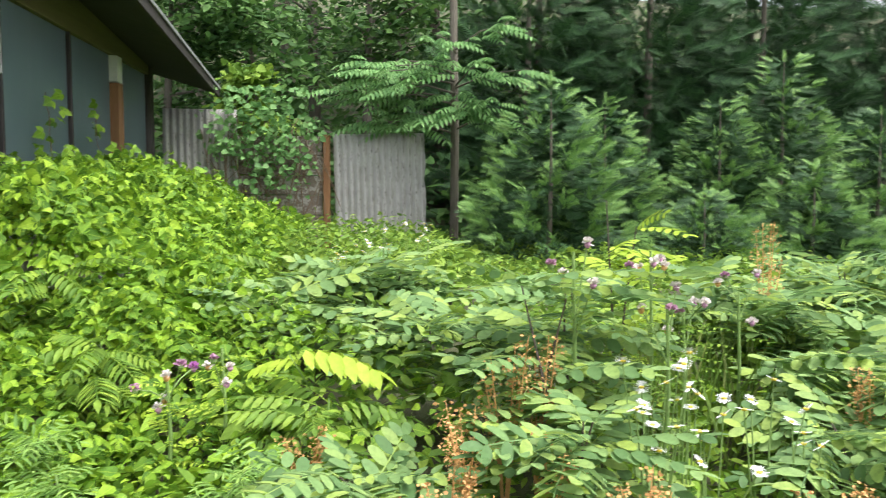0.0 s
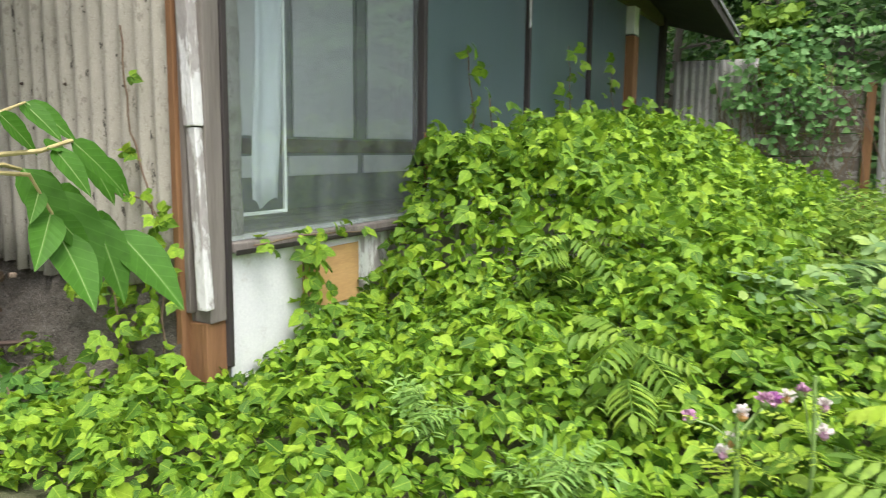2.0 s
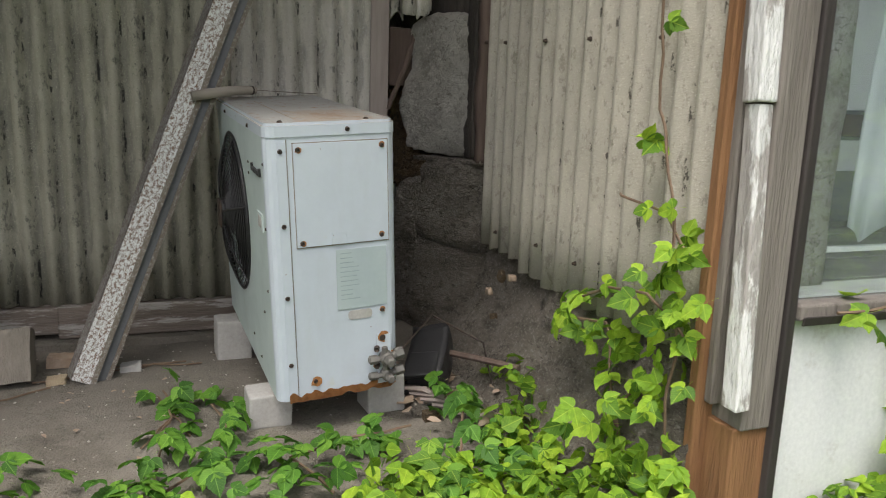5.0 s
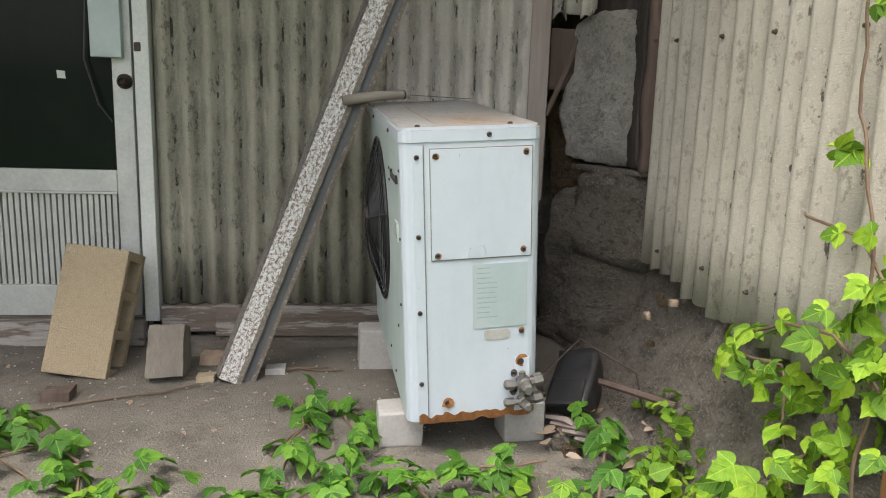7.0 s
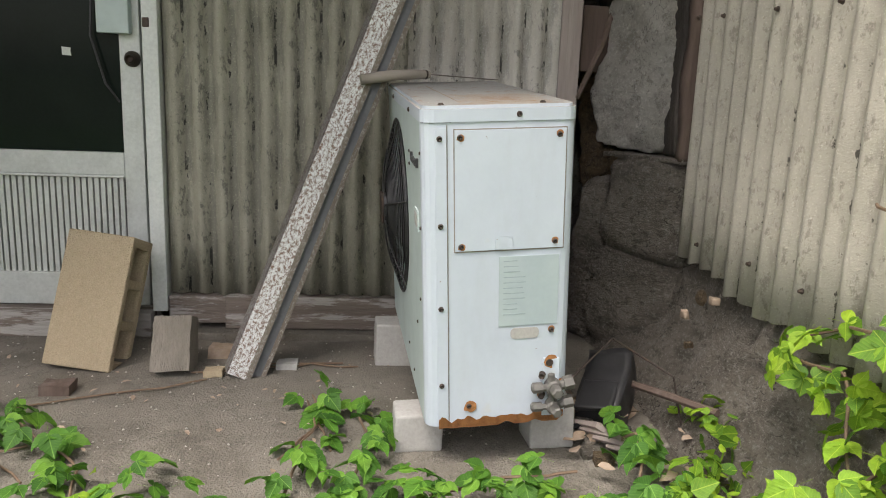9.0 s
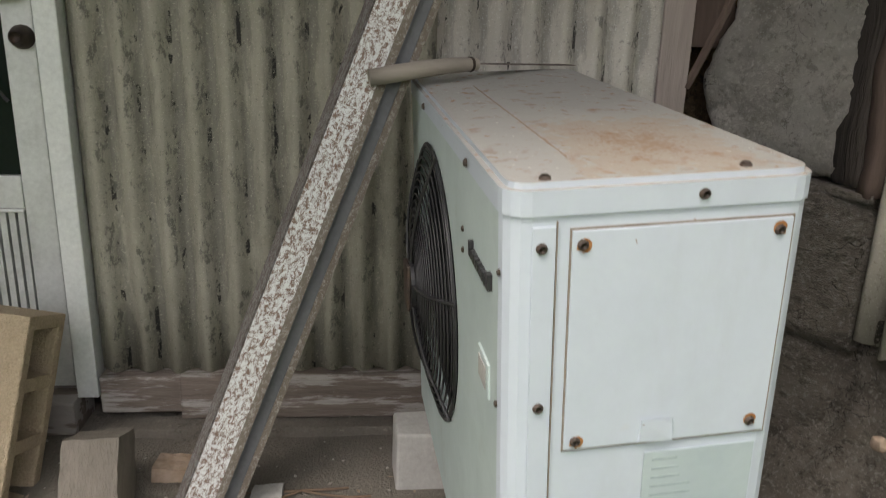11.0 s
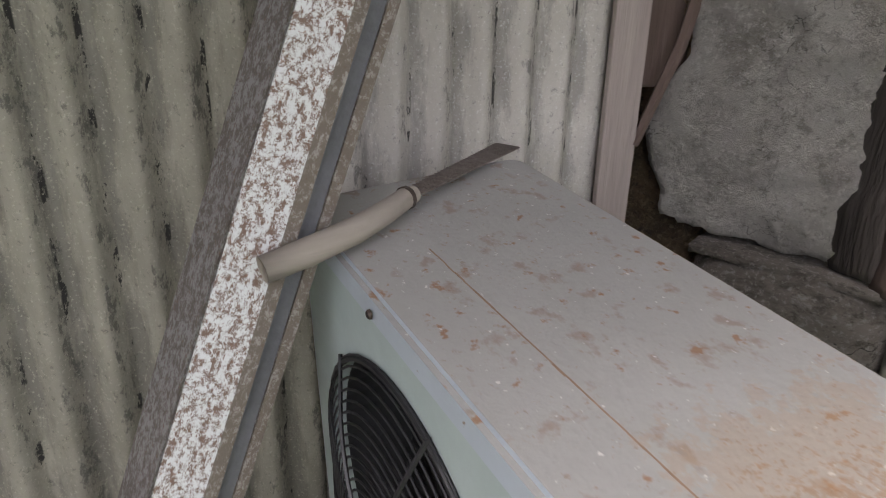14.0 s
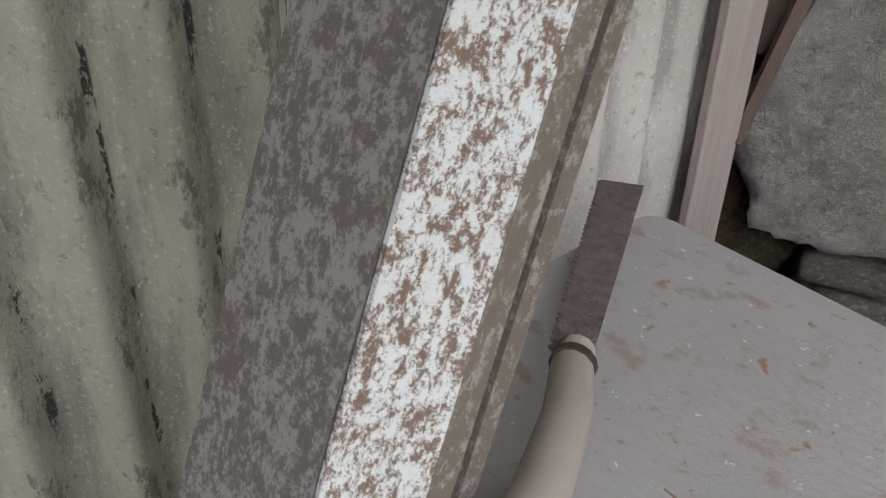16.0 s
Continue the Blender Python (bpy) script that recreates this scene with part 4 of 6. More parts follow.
part("panel_back", box(bm_new(), DX - 0.03, DX - 0.023, -0.07, 0.645, 0.204, 0.536), SHUTTER, door)
bm = tube(bm_new(), [(DX, 0.688, 0.93), (DX + 0.01, 0.688, 0.93), (DX + 0.03, 0.688, 0.93), (DX + 0.04, 0.688, 0.93)], [0.026, 0.026, 0.019, 0.012], 16)
part("door_knob", bm, DARK_METAL, door, "round dark knob", True)
wire = tube(bm_new(), [(DX + 0.004, 0.575, 1.25), (DX + 0.01, 0.56, 1.0), (DX + 0.01, 0.60, 0.85), (DX + 0.004, 0.64, 0.79)], 0.004, 6)
part("wire", wire, BLACK_PLASTIC, door)
part("sticker", box(bm_new(), DX - 0.013, DX - 0.012, 0.46, 0.485, 0.935, 0.96, jitter=0.003), JAMB, door)

# ---- air conditioner outdoor unit; local x to its near end, y across, z up ----
L, W, H = 0.856, 0.336, 0.765
unit = thing("outdoor_unit", "weathered white air conditioner outdoor unit with rusted base", "air conditioner", pose(-2.973, 1.624, 0.0724, 3.3, 3.39, 4.0))
UNIT = unit.matrix_world.copy()
Z0 = 0.034   # lower edge of the casing


def rounded(w0, w1, l0, l1, r, seg=4):
    out = []
    for cx, cy, a0 in ((l1 - r, w1 - r, 0), (l0 + r, w1 - r, 90), (l0 + r, w0 + r, 180), (l1 - r, w0 + r, 270)):
        out += [(cx + r * math.cos(radians(a0 + 90 * k / seg)), cy + r * math.sin(radians(a0 + 90 * k / seg))) for k in range(seg + 1)]
    return out


I4 = Matrix.Identity(4)
FX, FZ, FR = -0.535, 0.442, 0.243   # fan middle and radius
hull = bm_new()
outline = rounded(0, W, -L, 0, 0.028)
# shell with an opening for the fan: near end, rear and far faces from the outline, the fan face as a ring of quads
lo = [hull.verts.new((x, y, Z0)) for x, y in outline]
hi = [hull.verts.new((x, y, H - 0.035)) for x, y in outline]
n = len(outline)
fan_edge = next(i for i in range(n) if outline[i][1] < 1e-6 and outline[(i + 1) % n][1] < 1e-6)
for i in range(n):
    if i != fan_edge:
        hull.faces.new((lo[i], lo[(i + 1) % n], hi[(i + 1) % n], hi[i]))
hull.faces.new(list(reversed(lo)))
part("casing", hull, AC_WHITE, unit, "chalky white casing")
ring = bm_new()
x0, x1, zt = -L + 0.028, -0.028, H - 0.035
N = 64
inner, mid, outer = [], [], []
for k in range(N):
    a = 2 * math.pi * k / N
    c, s = math.cos(a), math.sin(a)
    inner.append(ring.verts.new((FX + FR * c, 0.02, FZ + FR * s)))
    mid.append(ring.verts.new((FX + FR * c, 0, FZ + FR * s)))
    t_ = min(((x1 - FX) / c if c > 1e-6 else 9), ((x0 - FX) / c if c < -1e-6 else 9), ((zt - FZ) / s if s > 1e-6 else 9), ((Z0 - FZ) / s if s < -1e-6 else 9))
    outer.append(ring.verts.new((FX + t_ * c, 0, FZ + t_ * s)))
for k in range(N):
    j = (k + 1) % N
    ring.faces.new((inner[k], inner[j], mid[j], mid[k]))
    ring.faces.new((mid[k], mid[j], outer[j], outer[k]))
for cx, cz in ((x0, Z0), (x1, Z0), (x0, zt), (x1, zt)):
    best = sorted(range(N), key=lambda k: (outer[k].co.x - cx) ** 2 + (outer[k].co.z - cz) ** 2)
    a = best[0]
    b = next(k for k in best[1:] if abs(k - a) in (1, N - 1) and (abs(outer[k].co.x - outer[a].co.x) > 1e-6 and abs(outer[k].co.z - outer[a].co.z) > 1e-6)) if any(abs(k - a) in (1, N - 1) and abs(outer[k].co.x - outer[a].co.x) > 1e-6 and abs(outer[k].co.z - outer[a].co.z) > 1e-6 for k in best[1:4]) else None
    if b is not None:
        ring.faces.new((outer[a], outer[b], ring.verts.new((cx, 0, cz))))
bmesh.ops.recalc_face_normals(ring, faces=ring.faces)
part("fan_panel", ring, AC_SIDE, unit, "greenish white fan panel")
well = bm_new()
tube(well, [(FX, 0.02, FZ), (FX, 0.14, FZ)], [FR, FR], 48, caps=False)
bmesh.ops.create_circle(well, cap_ends=True, segments=48, radius=FR, matrix=Matrix.Translation((FX, 0.14, FZ)) @ Matrix.Rotation(radians(90), 4, "X"))
part("fan_well", well, BLACK_PLASTIC, unit)
fan_hub = part("fan_hub", tube(bm_new(), [(FX, 0.05, FZ), (FX, 0.12, FZ)], [0.045, 0.045], 20), BLACK_PLASTIC, unit, "", True)
for k in range(4):
    blades = bm_new()
    a0 = math.pi / 2 * k + 0.4
    vs = []
    for r in (0.04, 0.12, 0.21):
        for da, dy in ((-0.42, 0.11), (0.0, 0.085), (0.42, 0.06)):
            vs.append(blades.verts.new((FX + r * math.cos(a0 + da), dy, FZ + r * math.sin(a0 + da))))
    for r in range(2):
        for c in range(2):
            b = 3 * r + c
            blades.faces.new((vs[b], vs[b + 1], vs[b + 4], vs[b + 3]))
    bmesh.ops.solidify(blades, geom=blades.faces[:], thickness=0.003)
    part("fan_blade", blades, BLACK_PLASTIC, fan_hub, "", True)
for k in range(17):
    guard = bm_new()
    r = 0.045 + k * 0.0125
    bulge = -0.034 * (1 - (r / FR) ** 2.5) - 0.004
    pts = [(FX + r * math.cos(2 * math.pi * q / 40), bulge, FZ + r * math.sin(2 * math.pi * q / 40)) for q in range(41)]
    tube(guard, pts, 0.0017, 4, caps=False)
    part("guard_ring", guard, BLACK_PLASTIC, unit, "", True)
spokes = bm_new()
for k in range(6):
    a = math.pi / 3 * k + 0.25
    pts = []
    for q in range(7):
        r = 0.035 + (FR - 0.028) * q / 6
        pts.append((FX + r * math.cos(a), -0.041 * (1 - min(1, r / FR) ** 2.5) - 0.004, FZ + r * math.sin(a)))
    tube(spokes, pts, 0.0028, 5)
rim = [(FX + (FR - 0.003) * math.cos(2 * math.pi * q / 48), -0.004, FZ + (FR - 0.003) * math.sin(2 * math.pi * q / 48)) for q in range(49)]
tube(spokes, rim, 0.0035, 5, caps=False)
part("guard_spokes", spokes, BLACK_PLASTIC, unit)
part("guard_hub", tube(bm_new(), [(FX, -0.047, FZ), (FX, -0.040, FZ)], [0.046, 0.046], 24), BLACK_PLASTIC, unit)
part("hub_cap", box(bm_new(), FX - 0.018, FX + 0.022, -0.053, -0.0475, FZ - 0.045, FZ + 0.04, 0.002, jitter=0.003), DARK_METAL, unit, "curled weathered hub plate")
lid = bm_new()
prism(lid, rounded(-0.0015, W + 0.0015, -L - 0.002, 0.003, 0.029), H - 0.034, H, I4)
bmesh.ops.bevel(lid, geom=[e for e in lid.edges if all(v.co.z > H - 0.001 for v in e.verts)], offset=0.007, segments=2, affect="EDGES")
lid_ob = part("lid", lid, AC_LID, unit, "dusty lid with rust stains")
crease = bm_new()
for k in range(28):
    a_, y_ = -0.66 + 0.02 * k, 0.0935 + 0.0011 * noise.noise(Vector((k * 0.8, 1, 0)))
    w_ = 0.0007 + 0.0011 * max(0, noise.noise(Vector((k * 0.45, 9, 0))))
    box(crease, a_, a_ + 0.0204, y_ - w_, y_ + w_, H, H + 0.0005)
part("lid_crease", crease, CREASE, lid_ob, "rusted crease in the lid")
lid_ob.data.materials.append(AC_WHITE)
for p in lid_ob.data.polygons:
    if p.normal.z < 0.25:
        p.material_index = 1
# near end
part("corner_trim", box(bm_new(), 0.0005, 0.003, 0.028, 0.053, 0.046, H - 0.045, 0.001), AC_WHITE, unit)
service_panel = part("service_panel", box(bm_new(), 0.0005, 0.004, 0.070, 0.311, 0.452, 0.714, 0.001), AC_WHITE, unit, "screwed service cover")
gap = bm_new()
for a in ((0.0003, 0.0022, 0.068, 0.313, 0.4495, 0.4515), (0.0003, 0.0022, 0.068, 0.313, 0.7145, 0.7165), (0.0003, 0.0022, 0.068, 0.0697, 0.4515, 0.7145), (0.0003, 0.0022, 0.3113, 0.313, 0.4515, 0.7145), (0.0003, 0.0022, 0.0535, 0.055, 0.046, 0.725)):
    box(gap, *a)
part("seam", gap, GRIME, unit, "dark panel seams")
rating_label = part("rating_label", box(bm_new(), 0.001, 0.0026, 0.168, 0.304, 0.272, 0.436, 0.0005), LABEL_GREEN, unit, "faded green rating label")
for k in range(11):
    part("print_line", box(bm_new(), 0.0027, 0.0031, 0.178, 0.178 + random.uniform(0.03, 0.055), 0.424 - k * 0.0125, 0.4265 - k * 0.0125), LABEL_PRINT, rating_label)
tape = bm_new()
prism(tape, rounded(0.196, 0.262, 0.240, 0.266, 0.010), 0.001, 0.002, Matrix(((0, 0, 1, 0), (0, 1, 0, 0), (1, 0, 0, 0), (0, 0, 0, 1))))
part("label_scar", tape, GREY_CONCRETE, unit, "torn label scar")
part("label_scar", box(bm_new(), 0.0062, 0.0068, 0.158, 0.196, 0.454, 0.482, jitter=0.002), AC_WHITE, unit)
screw = bm_new()
tube(screw, [(0, 0, 0), (0.003, 0, 0), (0.006, 0, 0)], [0.0085, 0.008, 0.005], 10)
screw_mesh = finish("screw", screw, DARK_METAL, True).data
bpy.data.objects.remove(bpy.data.objects["screw"])
stain = bm_new()
vs = [stain.verts.new((0, (0.013 + 0.005 * noise.noise(Vector((q * 0.9, 3, 0)))) * math.cos(q * math.pi / 6), (0.013 + 0.006 * noise.noise(Vector((q * 0.9, 5, 0)))) * math.sin(q * math.pi / 6) - 0.003)) for q in range(12)]
stain.faces.new(vs)
stain_mesh = finish("rust_ring", stain, RUST).data
bpy.data.objects.remove(bpy.data.objects["rust_ring"])
for x, y, z, rusty in ((0.004, 0.081, 0.699, 1), (0.004, 0.296, 0.701, 1), (0.004, 0.083, 0.463, 1), (0.004, 0.292, 0.467, 1), (0.003, 0.038, 0.697, 0), (0.003, 0.039, 0.510, 0), (0.003, 0.038, 0.322, 0), (0.003, 0.038, 0.137, 0), (0.003, 0.208, 0.745, 0), (0.003, 0.290, 0.258, 1), (0.003, 0.100, 0.082, 1)):
    holder = service_panel if 0.44 < z < 0.72 and y > 0.06 else unit
    ob = new("screw", screw_mesh)
    ob.parent, ob.location, ob.scale = holder, (x, y, z), (0.75, 0.75, 0.75)
    if rusty:
        ob = new("rust_ring", stain_mesh)
        k = 1.15 if z < 0.2 else 0.62
        ob.scale = (k, k, k)
        ob.parent, ob.location, ob.rotation_euler = holder, (x + 0.0008, y, z), (x * 60 + y * 9, 0, 0)
for x, y in ((-0.014, 0.044), (-0.022, 0.264)):
    ob = new("screw", screw_mesh)
    ob.parent, ob.location, ob.rotation_euler, ob.scale = lid_ob, (x, y, H), (0, radians(-90), 0), (0.8, 0.8, 0.8)
for x, z in ((-0.19, 0.742), (-0.60, 0.742)):
    ob = new("screw", screw_mesh)
    ob.parent, ob.location, ob.rotation_euler, ob.scale = lid_ob, (x, -0.004, z), (0, 0, radians(-90)), (0.7, 0.7, 0.7)
for x, z in ((-0.03, 0.5), (-0.02, 0.665), (-0.05, 0.33), (-0.12, 0.25), (-0.22, 0.08), (-0.33, 0.11), (-0.24, 0.61), (-0.24, 0.64)):
    ob = new("screw", screw_mesh)
    ob.parent, ob.location, ob.rotation_euler, ob.scale = unit, (x, 0.0, z), (0, 0, radians(-90)), (0.5, 0.5, 0.5)
# raised badge as plain bars
xs = -0.055
for k in range(9):
    w_ = 0.008 + 0.005 * (k % 3 == 0)
    part("badge_bar", box(bm_new(), xs - w_, xs, -0.006, 0.001, 0.628, 0.628 + (0.020 if k in (0, 8) else 0.012), 0.001), BLACK_PLASTIC, unit)
    xs -= w_ + 0.004
part("side_plate", box(bm_new(), -0.125, -0.065, -0.003, 0.001, 0.483, 0.53, 0.001), AC_SIDE, unit)
part("side_plate_inset", box(bm_new(), -0.115, -0.075, -0.0045, -0.003, 0.492, 0.522, 0.001), GREY_CONCRETE, unit)
base = bm_new()
low = [base.verts.new((0.0035, 0.03 + 0.295 * i / 40, Z0 - 0.006 + 0.018 * max(0, noise.noise(Vector((i * 0.21, 7, 0))))))  for i in range(41)]
top_ = [base.verts.new((0.0035, 0.03 + 0.295 * i / 40, Z0 + 0.017 + 0.016 * noise.noise(Vector((i * 0.37, 0, 0))))) for i in range(41)]
for i in range(40):
    base.faces.new((low[i], low[i + 1], top_[i + 1], top_[i]))
bmesh.ops.solidify(base, geom=base.faces[:], thickness=0.003)
part("rust_edge", base, RUST, unit, "rusted lower edge")
valve_plate = part("valve_plate", box(bm_new(), 0.003, 0.006, 0.270, 0.314, 0.045, 0.190, 0.002, jitter=0.002), AC_WHITE, unit, "white bracket with rusted edges")
for y_, z_, k in ((0.289, 0.177, 1.35), (0.276, 0.052, 0.9), (0.271, 0.10, 0.7), (0.312, 0.13, 0.8), (0.300, 0.05, 0.8)):
    ob = new("rust_patch", stain_mesh)
    ob.parent, ob.location, ob.scale, ob.rotation_euler = valve_plate, (0.0065, y_, z_), (1, k * 0.9, k), (z_ * 50, 0, 0)
part("pipe_hole", tube(bm_new(), [(0.006, 0.288, 0.178), (0.0095, 0.288, 0.178)], [0.009, 0.008], 12), DARK_METAL, valve_plate)
for z, r in ((0.122, 1.15), (0.074, 1.0)):
    vb = bm_new()
    tube(vb, [(0.004, 0.295, z), (0.030, 0.295, z), (0.034, 0.295, z)], [0.017 * r, 0.017 * r, 0.014 * r], 14)
    tube(vb, [(0.030, 0.295, z), (0.056, 0.295, z), (0.060, 0.295, z)], [0.0125 * r, 0.0125 * r, 0.009 * r], 6)
    tube(vb, [(0.022, 0.295, z), (0.022, 0.258, z + 0.002)], [0.0075 * r, 0.0075 * r], 8)
    tube(vb, [(0.022, 0.268, z + 0.002), (0.022, 0.246, z + 0.002), (0.022, 0.242, z + 0.002)], [0.011 * r, 0.011 * r, 0.007], 6)
    tube(vb, [(0.022, 0.30, z), (0.022, 0.322, z + 0.008)], [0.010 * r, 0.010 * r], 8)
    tube(vb, [(0.022, 0.318, z + 0.008), (0.022, 0.340, z + 0.012)], [0.0145 * r, 0.0145 * r], 6)
    tube(vb, [(0.022, 0.290, z + 0.010), (0.022, 0.288, z + 0.034)], [0.008 * r, 0.007 * r], 6)
    part("valve", vb, BRASS, unit, "grimy grey service valve with hex caps")
for z in (0.150, 0.100):
    part("port_cap", tube(bm_new(), [(0.006, 0.272, z), (0.020, 0.266, z)], [0.008, 0.007], 10), DARK_METAL, unit, "", True)

for x, y, h_ in ((-3.105, 1.552, 0.099), (-3.13, 1.885, 0.117), (-3.70, 1.50, 0.136), (-3.725, 1.83, 0.154)):
    bm = bm_new()
    box(bm, -0.055, 0.055, 0.0, 0.115, 0.0, h_, 0.006, jitter=0.004)
    ob = finish("footing", bm, GREY_CONCRETE)
    ob.matrix_world = pose(x, y, -0.002, 0, 0, 4.3)
    tagged(ob, "grey concrete footing under the outdoor unit", "footing", "footings of the outdoor unit")

# ---- pruning saw on the unit ----
saw = thing("pruning_saw", "old rusty pruning saw with a bleached wooden handle", "saw", pose(0, 0, 0))
TOPZ = 0.893
hp = [Vector(p) for p in ((-3.578, 1.443, 0.889), (-3.586, 1.492, 0.898), (-3.603, 1.548, 0.907), (-3.637, 1.600, 0.912), (-3.668, 1.634, 0.913), (-3.676, 1.646, 0.913))]
hb = bm_new()
tube(hb, hp, [0.0150, 0.0158, 0.0152, 0.0142, 0.013, 0.011], 12)
part("handle", hb, surface("bleached_handle_wood", (0.28, 0.25, 0.21), (0.37, 0.335, 0.29), (0.15, 0.125, 0.10), 20, 0.8, stretch=(0.3, 0.1, 1), bumps=0.5), saw, "bent bleached wooden handle", True)
fb = bm_new()
tube(fb, [hp[4] + Vector((0.003, -0.004, 0)), hp[4] + Vector((0.0, 0.001, 0))], [0.0145, 0.0145], 14)
part("ferrule_wire", fb, DARK_METAL, saw, "wire binding")
blade = bm_new()
a, b = Vector((-3.672, 1.638, 0.913)), Vector((-3.838, 1.868, 0.908))
d = (b - a).normalized()
s = d.cross(Vector((0, 0, 1))).normalized()
edge = []
for i in range(71):
    u = i / 70
    edge.append(a + (b - a) * u - s * (0.013 + 0.010 * u + (0.0035 if i % 2 else 0)))
spine = [a + (b - a) * (1 - i / 8) + s * (0.011 + 0.004 * (1 - i / 8)) for i in range(9)]
pts = edge + spine
up = Vector((0, 0, 0.002))
lo = [blade.verts.new(p) for p in pts]
hi = [blade.verts.new(p + up) for p in pts]
for i in range(len(pts)):
    j = (i + 1) % len(pts)
    blade.faces.new((lo[i], lo[j], hi[j], hi[i]))
blade.faces.new(list(reversed(lo)))
blade.faces.new(hi)
bmesh.ops.triangulate(blade, faces=[f for f in blade.faces if len(f.verts) > 4])
part("blade", blade, surface("rusted_saw_steel", (0.17, 0.135, 0.115), (0.28, 0.245, 0.22), (0.10, 0.065, 0.045), 90, 0.85, bumps=1.0, fine=300), saw, "toothed rusty blade")

# ---- leaning steel channel ----
foot_p, head_p = Vector((-3.5285, 1.098, 0.003)), Vector((-3.725, 2.036, 2.405))
axis = (head_p - foot_p).normalized()
across = Vector((-0.03, 1, 0))
across = (across - axis * across.dot(axis)).normalized()
out_ = across.cross(axis)
if out_.x < 0:
    out_ = -out_
cm = Matrix(((across.x, out_.x, axis.x, foot_p.x), (across.y, out_.y, axis.y, foot_p.y), (across.z, out_.z, axis.z, foot_p.z), (0, 0, 0, 1)))
channel = thing("steel_channel", "flaked white steel channel leaning against the wall", "steel channel", cm)
LEN = (head_p - foot_p).length
for name, pts, m_, lab in (("front_flange", [(-0.038, 0), (0.017, 0), (0.017, -0.003), (-0.038, -0.003)], BAR_WHITE, "flaked white face"),
                           ("left_web", [(-0.0415, -0.0005), (-0.038, -0.0035), (-0.053, -0.072), (-0.057, -0.071)], BAR_GREY, "bare grey web"),
                           ("right_lip", [(0.0173, 0), (0.033, -0.001), (0.033, -0.005), (0.0173, -0.003)], BAR_BROWN, "brown lip"),
                           ("inner_face", [(-0.03, -0.018), (0.057, -0.022), (0.057, -0.025), (-0.03, -0.021)], surface("bare_zinc", (0.12, 0.125, 0.132), (0.165, 0.168, 0.175), None, 12, 0.6, metal=0.3), "bare zinc inside"),
                           ("back_flange", [(0.0575, -0.018), (0.071, -0.020), (0.071, -0.072), (-0.05, -0.074), (-0.05, -0.071), (0.0575, -0.069)], BAR_BROWN, "flaked back flange")):
    part(name, prism(bm_new(), pts, 0, LEN, I4), m_, channel, lab)

# ---- hollow block leaning on the door ----
bl = thing("hollow_block", "sandy hollow concrete block leaning against the door", "concrete block", pose(-3.575, 0.605, 0.012, 0, -19, -5) @ pose(0, 0, 0, -6, 0, 0))
BWID, BLEN, BTH = 0.205, 0.415, 0.15
for x0_, x1_ in ((-0.028, 0), (-BTH, -BTH + 0.028)):
    part("face_shell", box(bm_new(), x0_, x1_, -BWID / 2, BWID / 2, 0, BLEN, 0.004), BLOCK, bl)
for z in (0.001, 0.128, 0.256, 0.386):
    part("web", box(bm_new(), -BTH + 0.0275, -0.0275, -BWID / 2 + 0.001, BWID / 2 - 0.001, z, z + 0.028), BLOCK, bl)

wc = rough_slab(-0.06, 0.06, -0.055, 0.055, 0.0, 0.165, 0.02, 0.008, 41)
ob = finish("wood_chunk", wc, STUMP)
ob.matrix_world = pose(-3.575, 0.895, 0.002, 0, -20, 4)
tagged(ob, "weathered sawn timber stump beside the block", "timber")
for x, y, r, mt, lab in ((-3.72, 1.02, 0.035, DRY_LEAF, "pale broken rubble lump"), (-3.56, 1.02, 0.022, BLOCK, "small brown brick chip"), (-3.62, 1.23, 0.025, GREY_CONCRETE, "grey rubble chip"), (-3.42, 0.62, 0.03, RED_WOOD, "flat brown brick chip"), (-3.12, 0.2, 0.045, RED_WOOD, "broken red brick piece")):
    b_ = rough_slab(-r, r, -r * 1.3, r * 1.3, 0, r, r / 2.5, r * 0.28, int(r * 1000))
    ob = finish("rubble", b_, mt)
    ob.location = (x, y, 0.0)
    tagged(ob, lab, "rubble", "rubble on the slab")

# ---- rubbish behind the unit ----
boot = thing("black_bin_lid", "dusty black plastic container lying by the wall", "plastic container", pose(-3.24, 2.13, 0.075, 12, 24, -30))
part("body", rough_slab(-0.11, 0.09, -0.06, 0.06, -0.05, 0.055, 0.02, 0.014, 51, lambda p: Vector((p.x, p.y, p.z * (1.25 - 3.2 * (p.x + 0.11)) if p.z > 0 else p.z))), BLACK_PLASTIC, boot, "", True)
part("flap", box(bm_new(), 0.0, 0.10, -0.05, 0.05, 0.036, 0.052, 0.007, jitter=0.004), BLACK_PLASTIC, boot)
part("rim", tube(bm_new(), [(0.10 + 0.03 * math.cos(a / 3), 0.075 * math.cos(a), -0.03 + 0.045 * math.sin(a)) for a in [k * 0.35 for k in range(19)]], 0.009, 6), BLACK_PLASTIC, boot)
stick = tube(bm_new(), [(-3.30, 2.17, 0.10), (-3.15, 2.255, 0.115), (-3.01, 2.335, 0.125)], [0.010, 0.011, 0.010], 6)
tagged(finish("wooden_stick", stick, RED_WOOD), "thin brown stick lying against the mud", "stick")
for i in range(5):
    p = [(-3.20 + 0.05 * i, 2.02 + 0.02 * i, 0.02), (-3.10 + 0.05 * i, 2.07 + 0.035 * i, 0.05 - 0.004 * i), (-3.02 + 0.05 * i, 2.15 + 0.02 * i, 0.015)]
    tagged(finish("wood_splinter", tube(bm_new(), p, [0.006, 0.012, 0.005], 5), PINK_BOARD), "grey wood splinter on the ground", "splinter", "splinters behind the unit")
